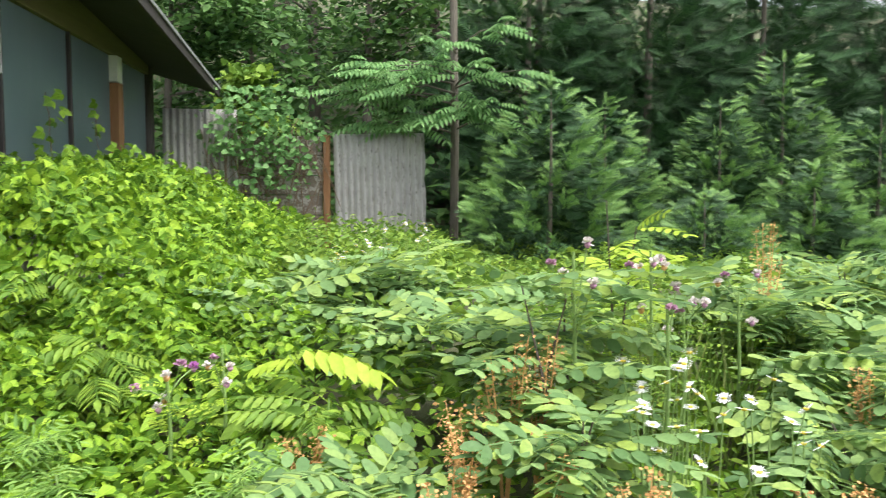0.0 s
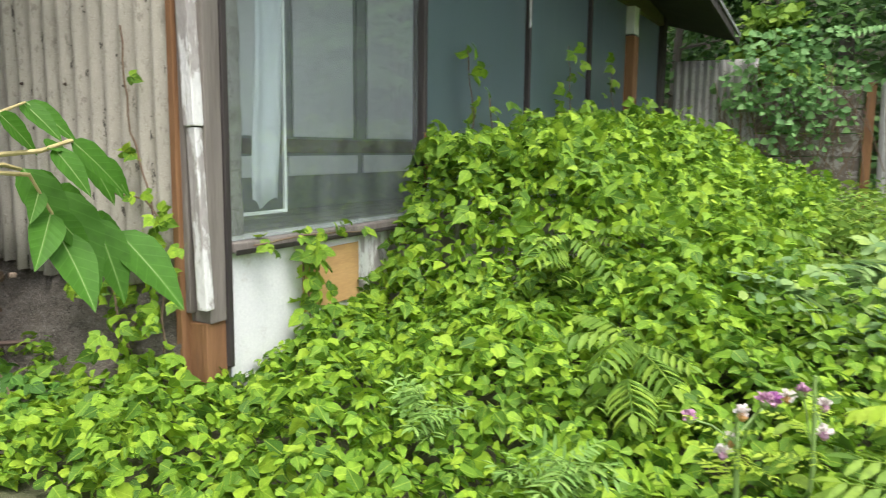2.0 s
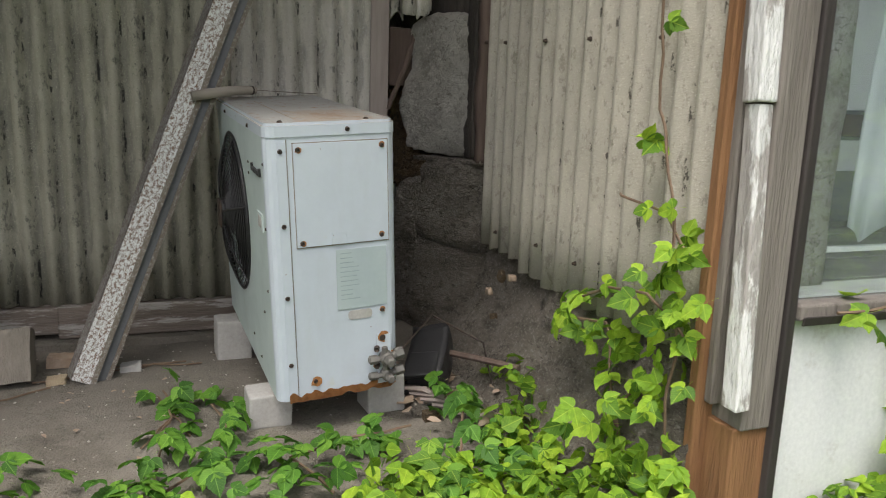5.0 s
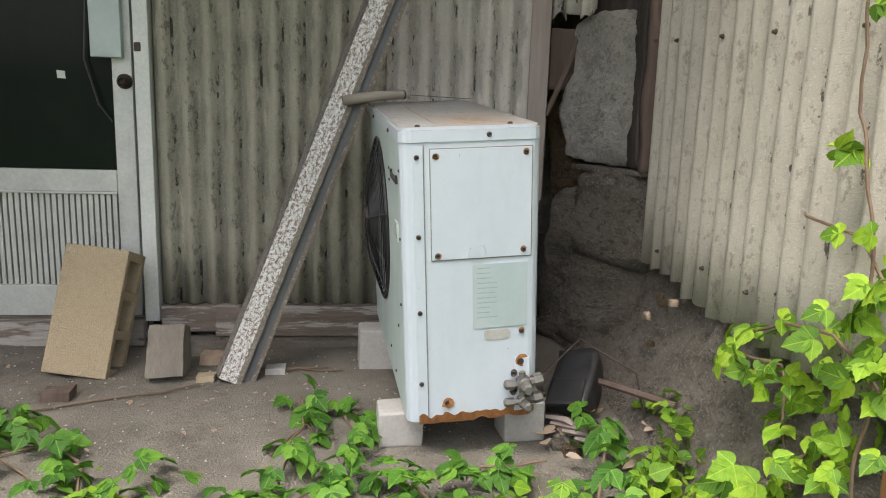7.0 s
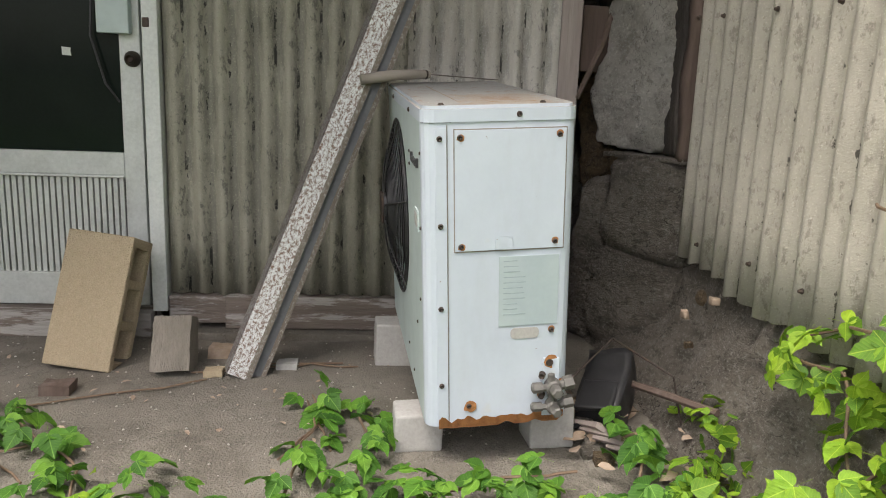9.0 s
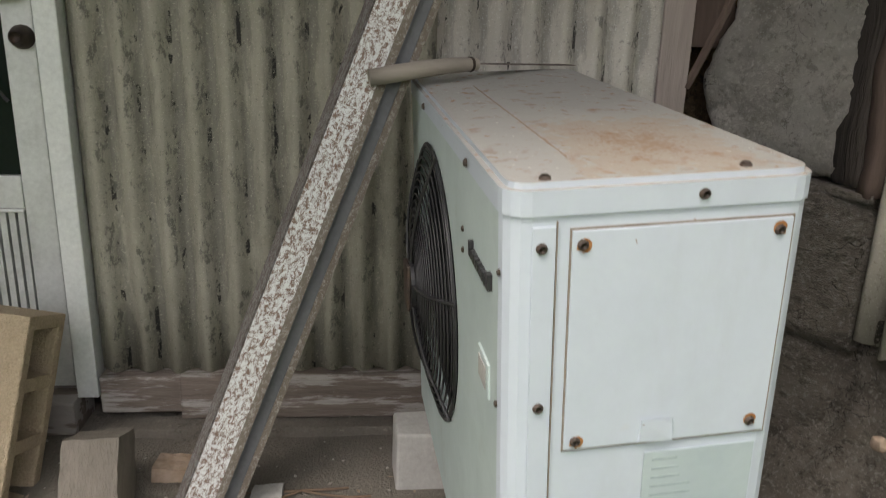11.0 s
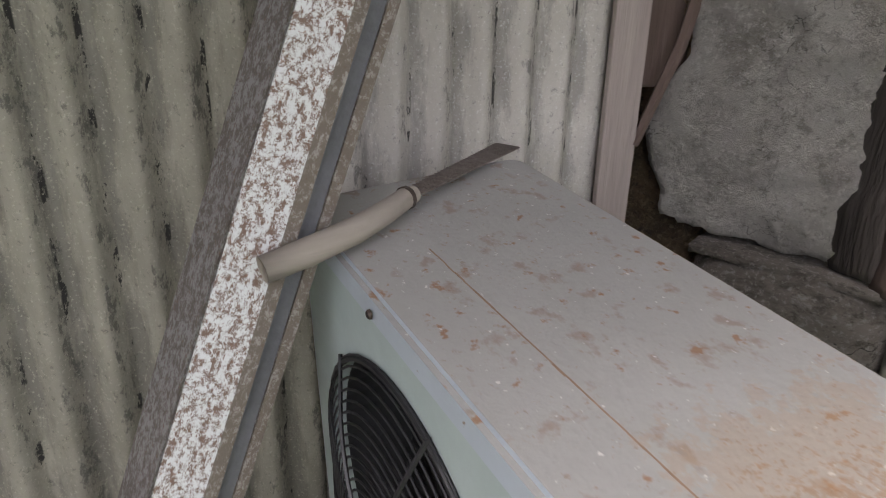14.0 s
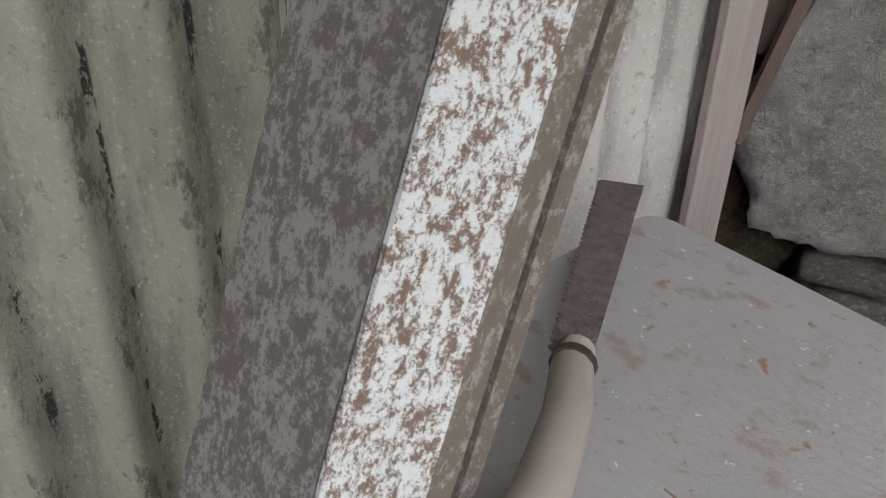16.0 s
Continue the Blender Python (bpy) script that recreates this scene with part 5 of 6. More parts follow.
cable = tube(bm_new(), [(-3.03, 1.93, 0.16), (-3.2, 2.12, 0.25), (-3.16, 2.28, 0.16), (-3.12, 2.3, 0.03)], 0.003, 5)
tagged(finish("thin_cable", cable, DARK_METAL), "thin grey cable hanging behind the unit", "cable")
dl = rng.uniform((-3.4, 1.95, 0.012), (-2.85, 2.35, 0.05), (46, 3))
tagged(loose_leaves("dry_leaves", oval_shape(0.6), dl, np.tile((0, 0, 1.0), (46, 1)), rng.uniform(0.03, 0.075, 46), DRY_LEAF, 0.4, 0.0), "curled brown dry leaves on the ground", "dry leaves", kind="stuff")
dl = rng.uniform((-3.85, 0.1, 0.004), (-2.8, 1.6, 0.012), (60, 3))
tagged(loose_leaves("leaf_litter", oval_shape(0.5), dl, np.tile((0, 0, 1.0), (60, 1)), rng.uniform(0.012, 0.035, 60), DRY_LEAF, 0.2, 0.0), "small dry leaf litter on the slab", "leaf litter", kind="stuff")
# twigs and dead vine runners lying on the slab
for k, pts in enumerate((((-3.30, 0.55), (-3.42, 0.85), (-3.52, 1.06)), ((-2.9, 0.75), (-3.05, 0.60), (-3.25, 0.45)), ((-3.05, 1.40), (-3.25, 1.35), (-3.5, 1.42)), ((-3.0, 1.28), (-3.2, 1.36), (-3.42, 1.30)), ((-3.55, 0.95), (-3.62, 1.25), (-3.66, 1.45)), ((-2.8, 0.3), (-3.0, 0.5), (-3.1, 0.75)), ((-3.62, 1.1), (-3.64, 1.3), (-3.60, 1.5)))):
    fine_pts = []
    for a, b in zip(pts, pts[1:]):
        fine_pts += [(a[0] + (b[0] - a[0]) * q / 4 + random.uniform(-0.012, 0.012), a[1] + (b[1] - a[1]) * q / 4, 0.006 + 0.004 * random.random()) for q in range(4)]
    tagged(finish("dead_runner", tube(bm_new(), fine_pts, 0.003, 5), VINE_STEM), "thin dead vine runner on the concrete", "twig", "twigs on the slab")
m_ = 500
gr = np.column_stack([rng.uniform(-3.88, -2.8, m_), rng.uniform(-0.2, 1.9, m_), np.full(m_, 0.003)])
tagged(loose_leaves("grit", ([(-0.5, 0, 0), (0.5, 0.1, 0), (0.4, 0.9, 0), (-0.4, 0.8, 0), (0, 0.45, 0.5)], [(0, 1, 4), (1, 2, 4), (2, 3, 4), (3, 0, 4)]), gr, np.tile((0, 0, 1.0), (m_, 1)), rng.uniform(0.002, 0.009, m_), COB, 0.1, 0.0), "grit and crumbs scattered on the slab", "grit", kind="stuff")
# clods and rubble fallen from the mud foot
for k in range(14):
    r = random.uniform(0.012, 0.035)
    ob = finish("clod", rough_slab(-r, r, -r * 1.2, r * 1.2, -r * 0.4, r * 0.8, r / 2, r * 0.35, 80 + k), random.choice((MUD, COB, RAW_EARTH)), True)
    ob.location = (random.uniform(-3.45, -2.75), random.uniform(2.02, 2.24), r * 0.3)
    tagged(ob, "crumbled mud clod below the wall", "clod", "clods below the wall")
for x, y, z, k, mt in ((-3.30, 2.395, 0.335, 1.0, RAW_EARTH), (-3.36, 2.38, 0.27, 0.6, DRY_LEAF), (-3.22, 2.40, 0.35, 0.5, DRY_LEAF), (-3.27, 2.36, 0.21, 0.45, RAW_EARTH)):
    ob = finish("clay_lump", rough_slab(-0.026 * k, 0.026 * k, -0.012, 0.012, -0.022 * k, 0.024 * k, 0.006, 0.013 * k, int(z * 100), lambda p: p * (max(abs(p.x) / 0.026, abs(p.z) / 0.024, abs(p.y) / 0.012) / max(1e-6, Vector((p.x / 0.026, p.y / 0.012, p.z / 0.024)).length))), mt, True)
    ob.location = (x, y, z)
    tagged(ob, "pale straw clay lump sticking to the mud wall", "clay", "lumps on the mud wall")

# ---- vegetation ----
def smooth(a, b, x):
    u = np.clip((np.asarray(x, float) - a) / (b - a), 0, 1)
    return u * u * (3 - 2 * u)


def growth(x, y):
    """Height of the low growth over the ground."""
    mound = (0.75 * smooth(3.2, 3.8, y) + 0.03 * smooth(4.2, 5.2, y) - 0.12 * smooth(6.5, 8.2, y)) * np.exp(-((x + 2.05) / 0.95) ** 2)
    meadow = (0.26 * smooth(2.0, 3.6, y) * smooth(-2.2, -1.2, x) + 0.10 * smooth(4, 6.5, y)) * (1 - 0.75 * smooth(0.5, 1.3, x) * smooth(3.2, 4.2, y))
    skirt = 0.10 * smooth(1.2, 2.4, y) * smooth(-2.9, -2.2, x)
    trodden = smooth(1.05, 1.2, y) * smooth(1.85, 1.7, y) * smooth(-2.6, -2.3, x) * smooth(-0.85, -1.1, x)
    bumps_ = 0.05 * np.sin(x * 4.1 + 1) * np.sin(y * 3.3) + 0.04 * np.sin(x * 9 + y * 7)
    clump = np.sin(x * 17 + 2.2 * np.sin(y * 5)) * np.sin(y * 15 + 1.9 * np.sin(x * 6)) + 0.6 * np.sin(x * 31 + y * 23)
    bumps_ = bumps_ + 0.028 * clump * (1 + 1.2 * smooth(3.2, 3.8, y))
    return (0.05 + mound + meadow + skirt + bumps_ * smooth(1.0, 2.6, y)) * (1 - 0.8 * trodden)


def carpet(name, x0, x1, y0, y1, count, size, shape, material, label, lift=(0.0, 1.0), keep=None):
    p = rng.uniform((x0, y0), (x1, y1), (count, 2))
    if keep is not None:
        p = p[keep(p[:, 0], p[:, 1])]
    h = growth(p[:, 0], p[:, 1])
    e = 0.05
    gx = (growth(p[:, 0] + e, p[:, 1]) - h) / e
    gy = (growth(p[:, 0], p[:, 1] + e) - h) / e
    k = rng.uniform(lift[0], lift[1], len(p)) ** 0.4
    z = h * k + rng.normal(0, 1, len(p)) * np.minimum(0.018, h * 0.4)
    nrm = np.stack([-gx, -gy, np.ones(len(p))], axis=1)
    nrm /= np.linalg.norm(nrm, axis=1, keepdims=True)
    s = rng.uniform(size[0], size[1], len(p)) ** 1.0 * rng.choice((0.8, 1.0, 1.35), len(p))
    return tagged(loose_leaves(name, shape, np.column_stack([p, np.maximum(z, 0.012)]), nrm, s, material, 0.5, 0.35), label, "ground cover", kind="stuff")


def yard(x, y):
    edge = -2.62 + 0.18 * np.sin(y * 5) + 0.12 * np.sin(y * 13)
    open_slab = (x < edge) & (y < 2.3)
    walked = (x > -2.4) & (x < -1.0) & (y > 1.25) & (y < 1.72)
    return ~open_slab & ~walked & ~((x < -2.2) & (y > 2.38))


carpet("hop_vines", -3.2, -0.2, 0.9, 3.4, 17000, (0.027, 0.052), LEAFLET_FAR, HOP, "bright green hop vines covering the ground", (0.15, 1), yard)
carpet("hop_vine_sprigs", -3.2, -0.6, 0.9, 3.4, 2800, (0.045, 0.07), TRIPLE_FAR, HOP, "lobed vine leaves among the ground cover", (0.6, 1.1), yard)
carpet("hop_mound", -2.2, -0.5, 3.1, 8.6, 19000, (0.032, 0.062), LEAFLET_FAR, HOP, "tall mound of hop vines against the porch", (0.3, 1), yard)
carpet("hop_mound_sprigs", -2.2, -0.6, 3.1, 7.5, 5200, (0.05, 0.082), TRIPLE_FAR, HOP, "lobed vine leaves over the mound", (0.6, 1.1), yard)
carpet("weeds", -0.6, 4.5, 1.3, 9.5, 24000, (0.03, 0.08), oval_shape(0.5), FAR_GREEN, "dense green weeds in the garden", (0.2, 1), yard)
carpet("trodden_weeds", -2.3, 6.5, -5.0, 1.3, 9000, (0.03, 0.08), oval_shape(0.5), FAR_GREEN, "low trodden weeds beside the path", (0.1, 0.6), yard)
carpet("low_weeds", -1.0, 3.0, 1.0, 3.2, 6500, (0.028, 0.05), LEAFLET_FAR, HOP, "small leafy weeds near the path", (0.1, 1), yard)


p = rng.uniform((-3.25, -0.2), (-2.5, 2.2), (420, 2))
p = p[(p[:, 0] > -2.72 - 0.55 * rng.uniform(0, 1, 420) ** 2.5 - 0.1 * np.sin(p[:, 1] * 9)) & ~((p[:, 1] > 1.55) & (p[:, 1] < 2.0) & (p[:, 0] < -2.9))]
tagged(loose_leaves("slab_vines", TRIPLE, np.column_stack([p, rng.uniform(0.035, 0.09, len(p))]), np.tile((0.1, 0, 1.0), (len(p), 1)), rng.uniform(0.045, 0.08, len(p)), VINE, 0.3, 0.2), "vine leaves spreading over the slab edge", "ground cover", kind="stuff")


# vine stems and big vine leaves creeping over the slab and up the corner
def vine(name, pts, leaf_every, size, up, label, radius=0.0035, mat_=HOP):
    root = thing(name, label, "vine")
    pts = [Vector(p) for p in pts]
    dense = []
    for a, b in zip(pts, pts[1:]):
        for k in range(6):
            p = a.lerp(b, k / 6)
            dense.append(p + Vector((noise.noise(p * 9), noise.noise(p * 9 + Vector((5, 0, 0))), 0)) * 0.02)
    dense.append(pts[-1])
    part("stem", tube(bm_new(), dense, radius, 5), VINE_STEM, root)
    total = sum((b - a).length for a, b in zip(dense, dense[1:]))
    n_ = max(3, int(total / leaf_every))
    place = np.array([dense[min(len(dense) - 1, int(k / n_ * len(dense)))] for k in range(n_)])
    place = place + rng.normal(0, 0.035, (n_, 3)) * (1, 1, 0.5) + np.array(up) * 0.03
    place[:, 2] = np.maximum(place[:, 2], 0.02)
    a = rng.uniform(0, 2 * math.pi, n_)
    d_ = np.stack([np.cos(a), np.sin(a), rng.normal(-0.35, 0.2, n_)], axis=1)
    ob = scatter_mesh("leaves", TRIPLE, place, d_, np.tile(up, (n_, 1)) + rng.normal(0, 0.3, (n_, 3)), rng.uniform(size * 0.75, size * 1.3, n_), mat_)
    ob.parent = root
    return root


for k, pts in enumerate((((-2.7, 0.55, 0.02), (-3.0, 0.62, 0.015), (-3.2, 0.55, 0.02), (-3.33, 0.48, 0.02)),
                         ((-2.75, 0.9, 0.02), (-2.95, 0.85, 0.02), (-3.12, 0.68, 0.02), (-3.22, 0.58, 0.02)),
                         ((-2.7, 1.3, 0.02), (-2.95, 1.33, 0.03), (-3.15, 1.35, 0.02), (-3.36, 1.33, 0.02)),
                         ((-2.6, 1.2, 0.03), (-2.85, 1.45, 0.03), (-3.05, 1.49, 0.03), (-3.3, 1.44, 0.02)),
                         ((-2.6, 0.2, 0.02), (-2.9, 0.28, 0.02), (-3.05, 0.35, 0.02)),
                         ((-2.6, 1.7, 0.04), (-2.75, 1.62, 0.06), (-2.84, 1.75, 0.05), (-2.85, 1.95, 0.06)),
                         ((-2.5, 1.95, 0.05), (-2.75, 2.05, 0.10), (-2.95, 2.12, 0.10), (-3.0, 2.1, 0.06)))):
    vine("creeping_vine", pts, 0.034, 0.066, (0.15, 0, 1.0), "creeping vine with lobed leaves on the concrete", mat_=VINE)
for pts, ev, sz in ((((-2.34, 2.36, 0.0), (-2.35, 2.37, 0.25), (-2.34, 2.37, 0.45), (-2.36, 2.37, 0.62)), 0.017, 0.060),
                    (((-2.40, 2.34, 0.0), (-2.55, 2.36, 0.25), (-2.62, 2.37, 0.38), (-2.80, 2.37, 0.35)), 0.020, 0.060),
                    (((-2.30, 2.36, 0.45), (-2.45, 2.37, 0.50), (-2.62, 2.37, 0.47), (-2.78, 2.37, 0.40)), 0.05, 0.060),
                    (((-2.36, 2.38, 0.62), (-2.45, 2.385, 0.68), (-2.62, 2.385, 0.70)), 0.09, 0.058),
                    (((-2.45, 2.36, 0.0), (-2.5, 2.34, 0.2), (-2.45, 2.36, 0.3)), 0.013, 0.060),
                    (((-2.38, 2.375, 0.60), (-2.44, 2.38, 0.80), (-2.50, 2.385, 0.9), (-2.52, 2.385, 1.25)), 0.13, 0.06)):
    vine("climbing_vine", pts, ev, sz, (0.5, -0.8, 0.35), "vine with lobed leaves climbing the house corner")
vine("climbing_vine", ((-2.17, 2.9, 0.0), (-2.17, 2.92, 0.25), (-2.17, 2.88, 0.42), (-2.17, 2.95, 0.5)), 0.016, 0.075, (0.9, -0.1, 0.4), "vine over the white apron boards")
vine("climbing_vine", ((-2.17, 2.6, 0.52), (-2.16, 2.85, 0.53), (-2.16, 3.1, 0.52), (-2.16, 3.35, 0.5)), 0.06, 0.06, (0.8, 0, 0.6), "vine trailing along the window sill")
for y, z in ((4.1, 1.35), (4.35, 1.15), (5.6, 1.55), (6.6, 1.55), (7.2, 1.3)):
    vine("climbing_vine", ((-2.1, y, 0.7), (-2.12, y + 0.1, (0.7 + z) / 2), (-2.13, y + 0.05, z)), 0.05, 0.085, (0.9, 0, 0.4), "vine shoot climbing the window")

# ---- leaf stalk that hangs over the path: every leaflet a part ----
def big_leaflet(parent, base, way, nrm):
    """A pointed leaflet from its base along way, with a raised midrib."""
    size, rows_ = Vector(way).length, 13
    fr = frames_of(np.array([way], float), np.array([nrm], float))[0]
    bm = bm_new()
    grid_, own = [], []
    for i in range(rows_):
        u = i / (rows_ - 1)
        w = 0.265 * math.sin(math.pi * u ** 0.72) ** 0.85 * (1 - 0.3 * u) + 0.002
        row = []
        for s_ in (-1, -0.66, -0.33, 0, 0.33, 0.66, 1):
            loc = np.array([s_ * w, u, 0.2 * abs(s_) * w - 0.14 * u * u + 0.010 * math.sin(u * 30) * abs(s_)]) * size
            row.append(bm.verts.new(Vector(np.asarray(base) + fr @ loc)))
            own += [s_ * w, u, 0]
        grid_.append(row)
    for a, b in zip(grid_, grid_[1:]):
        for k in range(6):
            bm.faces.new((a[k], a[k + 1], b[k + 1], b[k]))
    spine_pts = [row[3].co + Vector((0, 0, 0.0004)) for row in grid_]
    leaf = part("leaflet", bm, BRANCH_LEAF, parent, "", True)
    leaf.data.attributes.new("leaf", "FLOAT_VECTOR", "POINT").data.foreach_set("vector", own)
    part("midrib", tube(bm_new(), spine_pts, [0.0008 - 0.00005 * i for i in range(rows_)], 4), STEM, leaf)


def hanging_frond(stalk, leaflets):
    root = thing("tree_branch", "hanging tree branch with large pointed leaflets", "branch")
    part("leaf_stalk", tube(bm_new(), stalk, [0.0026 - 0.0014 * i / (len(stalk) - 1) for i in range(len(stalk))], 7), PINK_STALK, root, "pale pinkish green stalk")
    for base, way in leaflets:
        big_leaflet(root, base, way, (0.75, -0.15, 0.6))


PINK_STALK = surface("pinkish_leaf_stalk", (0.36, 0.30, 0.13), (0.42, 0.36, 0.17), None, 30, 0.6)
FORK = (-1.06, 0.98, 0.845)
hanging_frond([FORK, (-1.026, 1.097, 0.857), (-1.039, 1.138, 0.867), (-1.090, 1.184, 0.862), (-1.121, 1.220, 0.853), (-1.152, 1.254, 0.847)],
              [((-1.031, 1.113, 0.860), (0.032, 0.019, -0.043)), ((-1.045, 1.142, 0.867), (0.022, 0.048, -0.048)), ((-1.090, 1.184, 0.862), (0.021, 0.032, -0.063)), ((-1.121, 1.220, 0.853), (0.020, 0.032, -0.051)),
               ((-1.152, 1.254, 0.847), (0.010, 0.041, -0.047)), ((-1.026, 1.104, 0.859), (-0.021, 0.033, 0.008))])
hanging_frond([FORK, (-1.028, 1.060, 0.890), (-1.079, 1.119, 0.904)], [((-1.081, 1.116, 0.904), (0.034, 0.021, -0.034)), ((-1.079, 1.119, 0.904), (0.024, 0.042, -0.035)), ((-1.028, 1.060, 0.890), (0.000, 0.042, -0.035))])
hanging_frond([FORK, (-1.110, 1.113, 0.842), (-1.121, 1.150, 0.833), (-1.130, 1.183, 0.813), (-1.163, 1.250, 0.775), (-1.165, 1.284, 0.755)],
              [((-1.166, 1.284, 0.755), (0.093, 0.028, -0.085)), ((-1.163, 1.250, 0.775), (0.055, 0.004, -0.096)), ((-1.130, 1.183, 0.813), (0.064, 0.006, -0.108)), ((-1.130, 1.183, 0.813), (-0.013, 0.065, -0.031)),
               ((-1.163, 1.250, 0.775), (-0.011, 0.061, -0.025)), ((-1.121, 1.149, 0.833), (0.002, 0.051, -0.048)), ((-1.115, 1.135, 0.838), (0.052, 0.020, -0.080))])
hanging_frond([FORK, (-1.05, 1.10, 0.834), (-1.049, 1.12, 0.796), (-1.054, 1.128, 0.776)],
              [((-1.054, 1.128, 0.776), (0.066, -0.005, -0.066)), ((-1.050, 1.120, 0.796), (0.036, -0.040, -0.044)), ((-1.050, 1.120, 0.796), (0.015, 0.041, -0.049)), ((-1.051, 1.110, 0.819), (0.017, -0.021, -0.028))])
tb = thing("sapling", "thin sapling stem beside the path", "sapling")
part("stem", tube(bm_new(), [(-1.5, 0.45, 0.0), (-1.42, 0.55, 0.4), (-1.28, 0.80, 0.72), FORK], [0.009, 0.008, 0.006, 0.003], 7), STEM, tb)

# ---- locust shrubs and other feathered plants ----
ROUND_LEAF = ([(0, 0, 0), (0.18, 0.14, 0.03), (0.26, 0.42, 0.05), (0.22, 0.74, 0.03), (0.08, 0.97, -0.02), (-0.08, 0.97, -0.02), (-0.22, 0.74, 0.03), (-0.26, 0.42, 0.05), (-0.18, 0.14, 0.03), (0, 0.5, -0.02)], [(9, i, (i + 1) % 9) for i in range(9)])
FROND = frond_shape(6, 0.20, 0.56, 0.35, leaf=ROUND_LEAF)
FERNY = frond_shape(8, 0.26, 0.34, 0.45, 0.3)


def shrub(x, y, height, spread, fronds, shape, size, leaf, label, stem=DARK_STEM, base_z=0.0):
    root = thing("shrub", label, "shrub", pose(x, y, base_z))
    place, dirs = [], []
    stems = max(2, int(spread * 6))
    for s_ in range(stems):
        a = random.uniform(0, 2 * math.pi)
        tip = Vector((math.cos(a) * spread * random.uniform(0.1, 0.6), math.sin(a) * spread * random.uniform(0.1, 0.6), height * random.uniform(0.7, 1.0)))
        mid_ = tip * 0.5 + Vector((random.uniform(-0.05, 0.05), random.uniform(-0.05, 0.05), 0.04))
        part("stem", tube(bm_new(), [(0, 0, 0), mid_, tip], [0.007, 0.005, 0.002], 5), stem, root)
        for k in range(fronds // stems):
            u = random.uniform(0.3, 1.0)
            p = mid_.lerp(tip, u * 2 - 1) if u > 0.5 else Vector((0, 0, 0)).lerp(mid_, u * 2)
            b = random.uniform(0, 2 * math.pi)
            place.append(p)
            dirs.append((math.cos(b), math.sin(b), random.uniform(-0.1, 0.6)))
    m_ = len(place)
    ob = scatter_mesh("leaves", shape, np.array(place), np.array(dirs), np.tile((0, 0, 1.0), (m_, 1)) + rng.normal(0, 0.25, (m_, 3)), rng.uniform(size * 0.7, size * 1.2, m_), leaf)
    ob.parent = root
    return root


LOCUST = "young locust shrub with rounded paired leaflets"
for x, y, h, sp, n_, sz in ((0.75, 2.35, 0.74, 0.30, 34, 0.22), (1.75, 2.9, 0.58, 0.55, 60, 0.26), (2.3, 3.3, 0.62, 0.6, 60, 0.26), (1.6, 2.2, 0.42, 0.4, 36, 0.24), (0.35, 2.7, 0.45, 0.4, 40, 0.24),
                            (-0.35, 3.6, 0.48, 0.6, 70, 0.28), (0.15, 4.1, 0.55, 0.7, 80, 0.30), (0.5, 1.75, 0.36, 0.3, 26, 0.2), (0.05, 1.75, 0.24, 0.3, 24, 0.2), (1.25, 1.75, 0.34, 0.35, 30, 0.2), (2.6, 4.2, 0.34, 0.8, 50, 0.26), (3.4, 5.0, 0.34, 0.8, 40, 0.26)):
    shrub(x, y, h, sp, int(n_ * 1.5), FROND, sz * 1.3, ROBINIA, LOCUST)
for x, y, h, sp, n_, sz in ((-0.95, 2.75, 0.34, 0.35, 26, 0.24), (-0.15, 2.3, 0.26, 0.25, 18, 0.22), (-1.4, 3.6, 0.62, 0.45, 40, 0.26), (-0.9, 4.4, 0.6, 0.6, 60, 0.28), (-0.5, 5.6, 0.55, 0.7, 60, 0.3), (0.6, 5.8, 0.5, 0.8, 60, 0.3)):
    shrub(x, y, h, sp, n_, FERNY, sz, FAR_GREEN, "green shrub with feathered pointed leaves", STEM)
for x, y, h, sp, n_, sz in ((-0.72, 1.75, 0.26, 0.22, 46, 0.13), (-0.50, 1.62, 0.22, 0.2, 40, 0.12), (-0.95, 2.05, 0.28, 0.25, 46, 0.13), (-0.28, 1.75, 0.24, 0.2, 36, 0.12), (-1.35, 2.3, 0.26, 0.22, 36, 0.13)):
    shrub(x, y, h, sp, n_, frond_shape(4, 0.38, 0.26, 0.2), sz * 0.7, MUGWORT, "pale green mugwort with divided leaves", STEM)
shrub(0.52, 1.98, 0.80, 0.16, 26, FROND, 0.24, ROBINIA, "tall young locust sapling on a dark stem")
shrub(1.02, 2.75, 0.86, 0.18, 22, FROND, 0.22, YELLOW_GREEN, "young locust shoot with yellow-green leaflets")
yl = thing("shrub", "young yellow-green feathered leaf shoot", "shrub", pose(-0.06, 2.42, 0.0))
part("stem", tube(bm_new(), [(0, 0.05, 0), (-0.08, 0.02, 0.25), (-0.14, 0, 0.36)], [0.006, 0.004, 0.002], 5), STEM, yl)
ob = scatter_mesh("leaves", frond_shape(6, 0.36, 0.5, 0.5, 0.4), np.array([(-0.13, 0, 0.37), (-0.12, 0, 0.36), (-0.1, 0, 0.34)]), np.array([(1, -0.1, 0.1), (1, 0.4, 0.0), (-0.8, 0.3, 0.1)]), np.tile((0, 0, 1.0), (3, 1)), np.array([0.26, 0.24, 0.16]), YELLOW_GREEN)
ob.parent = yl


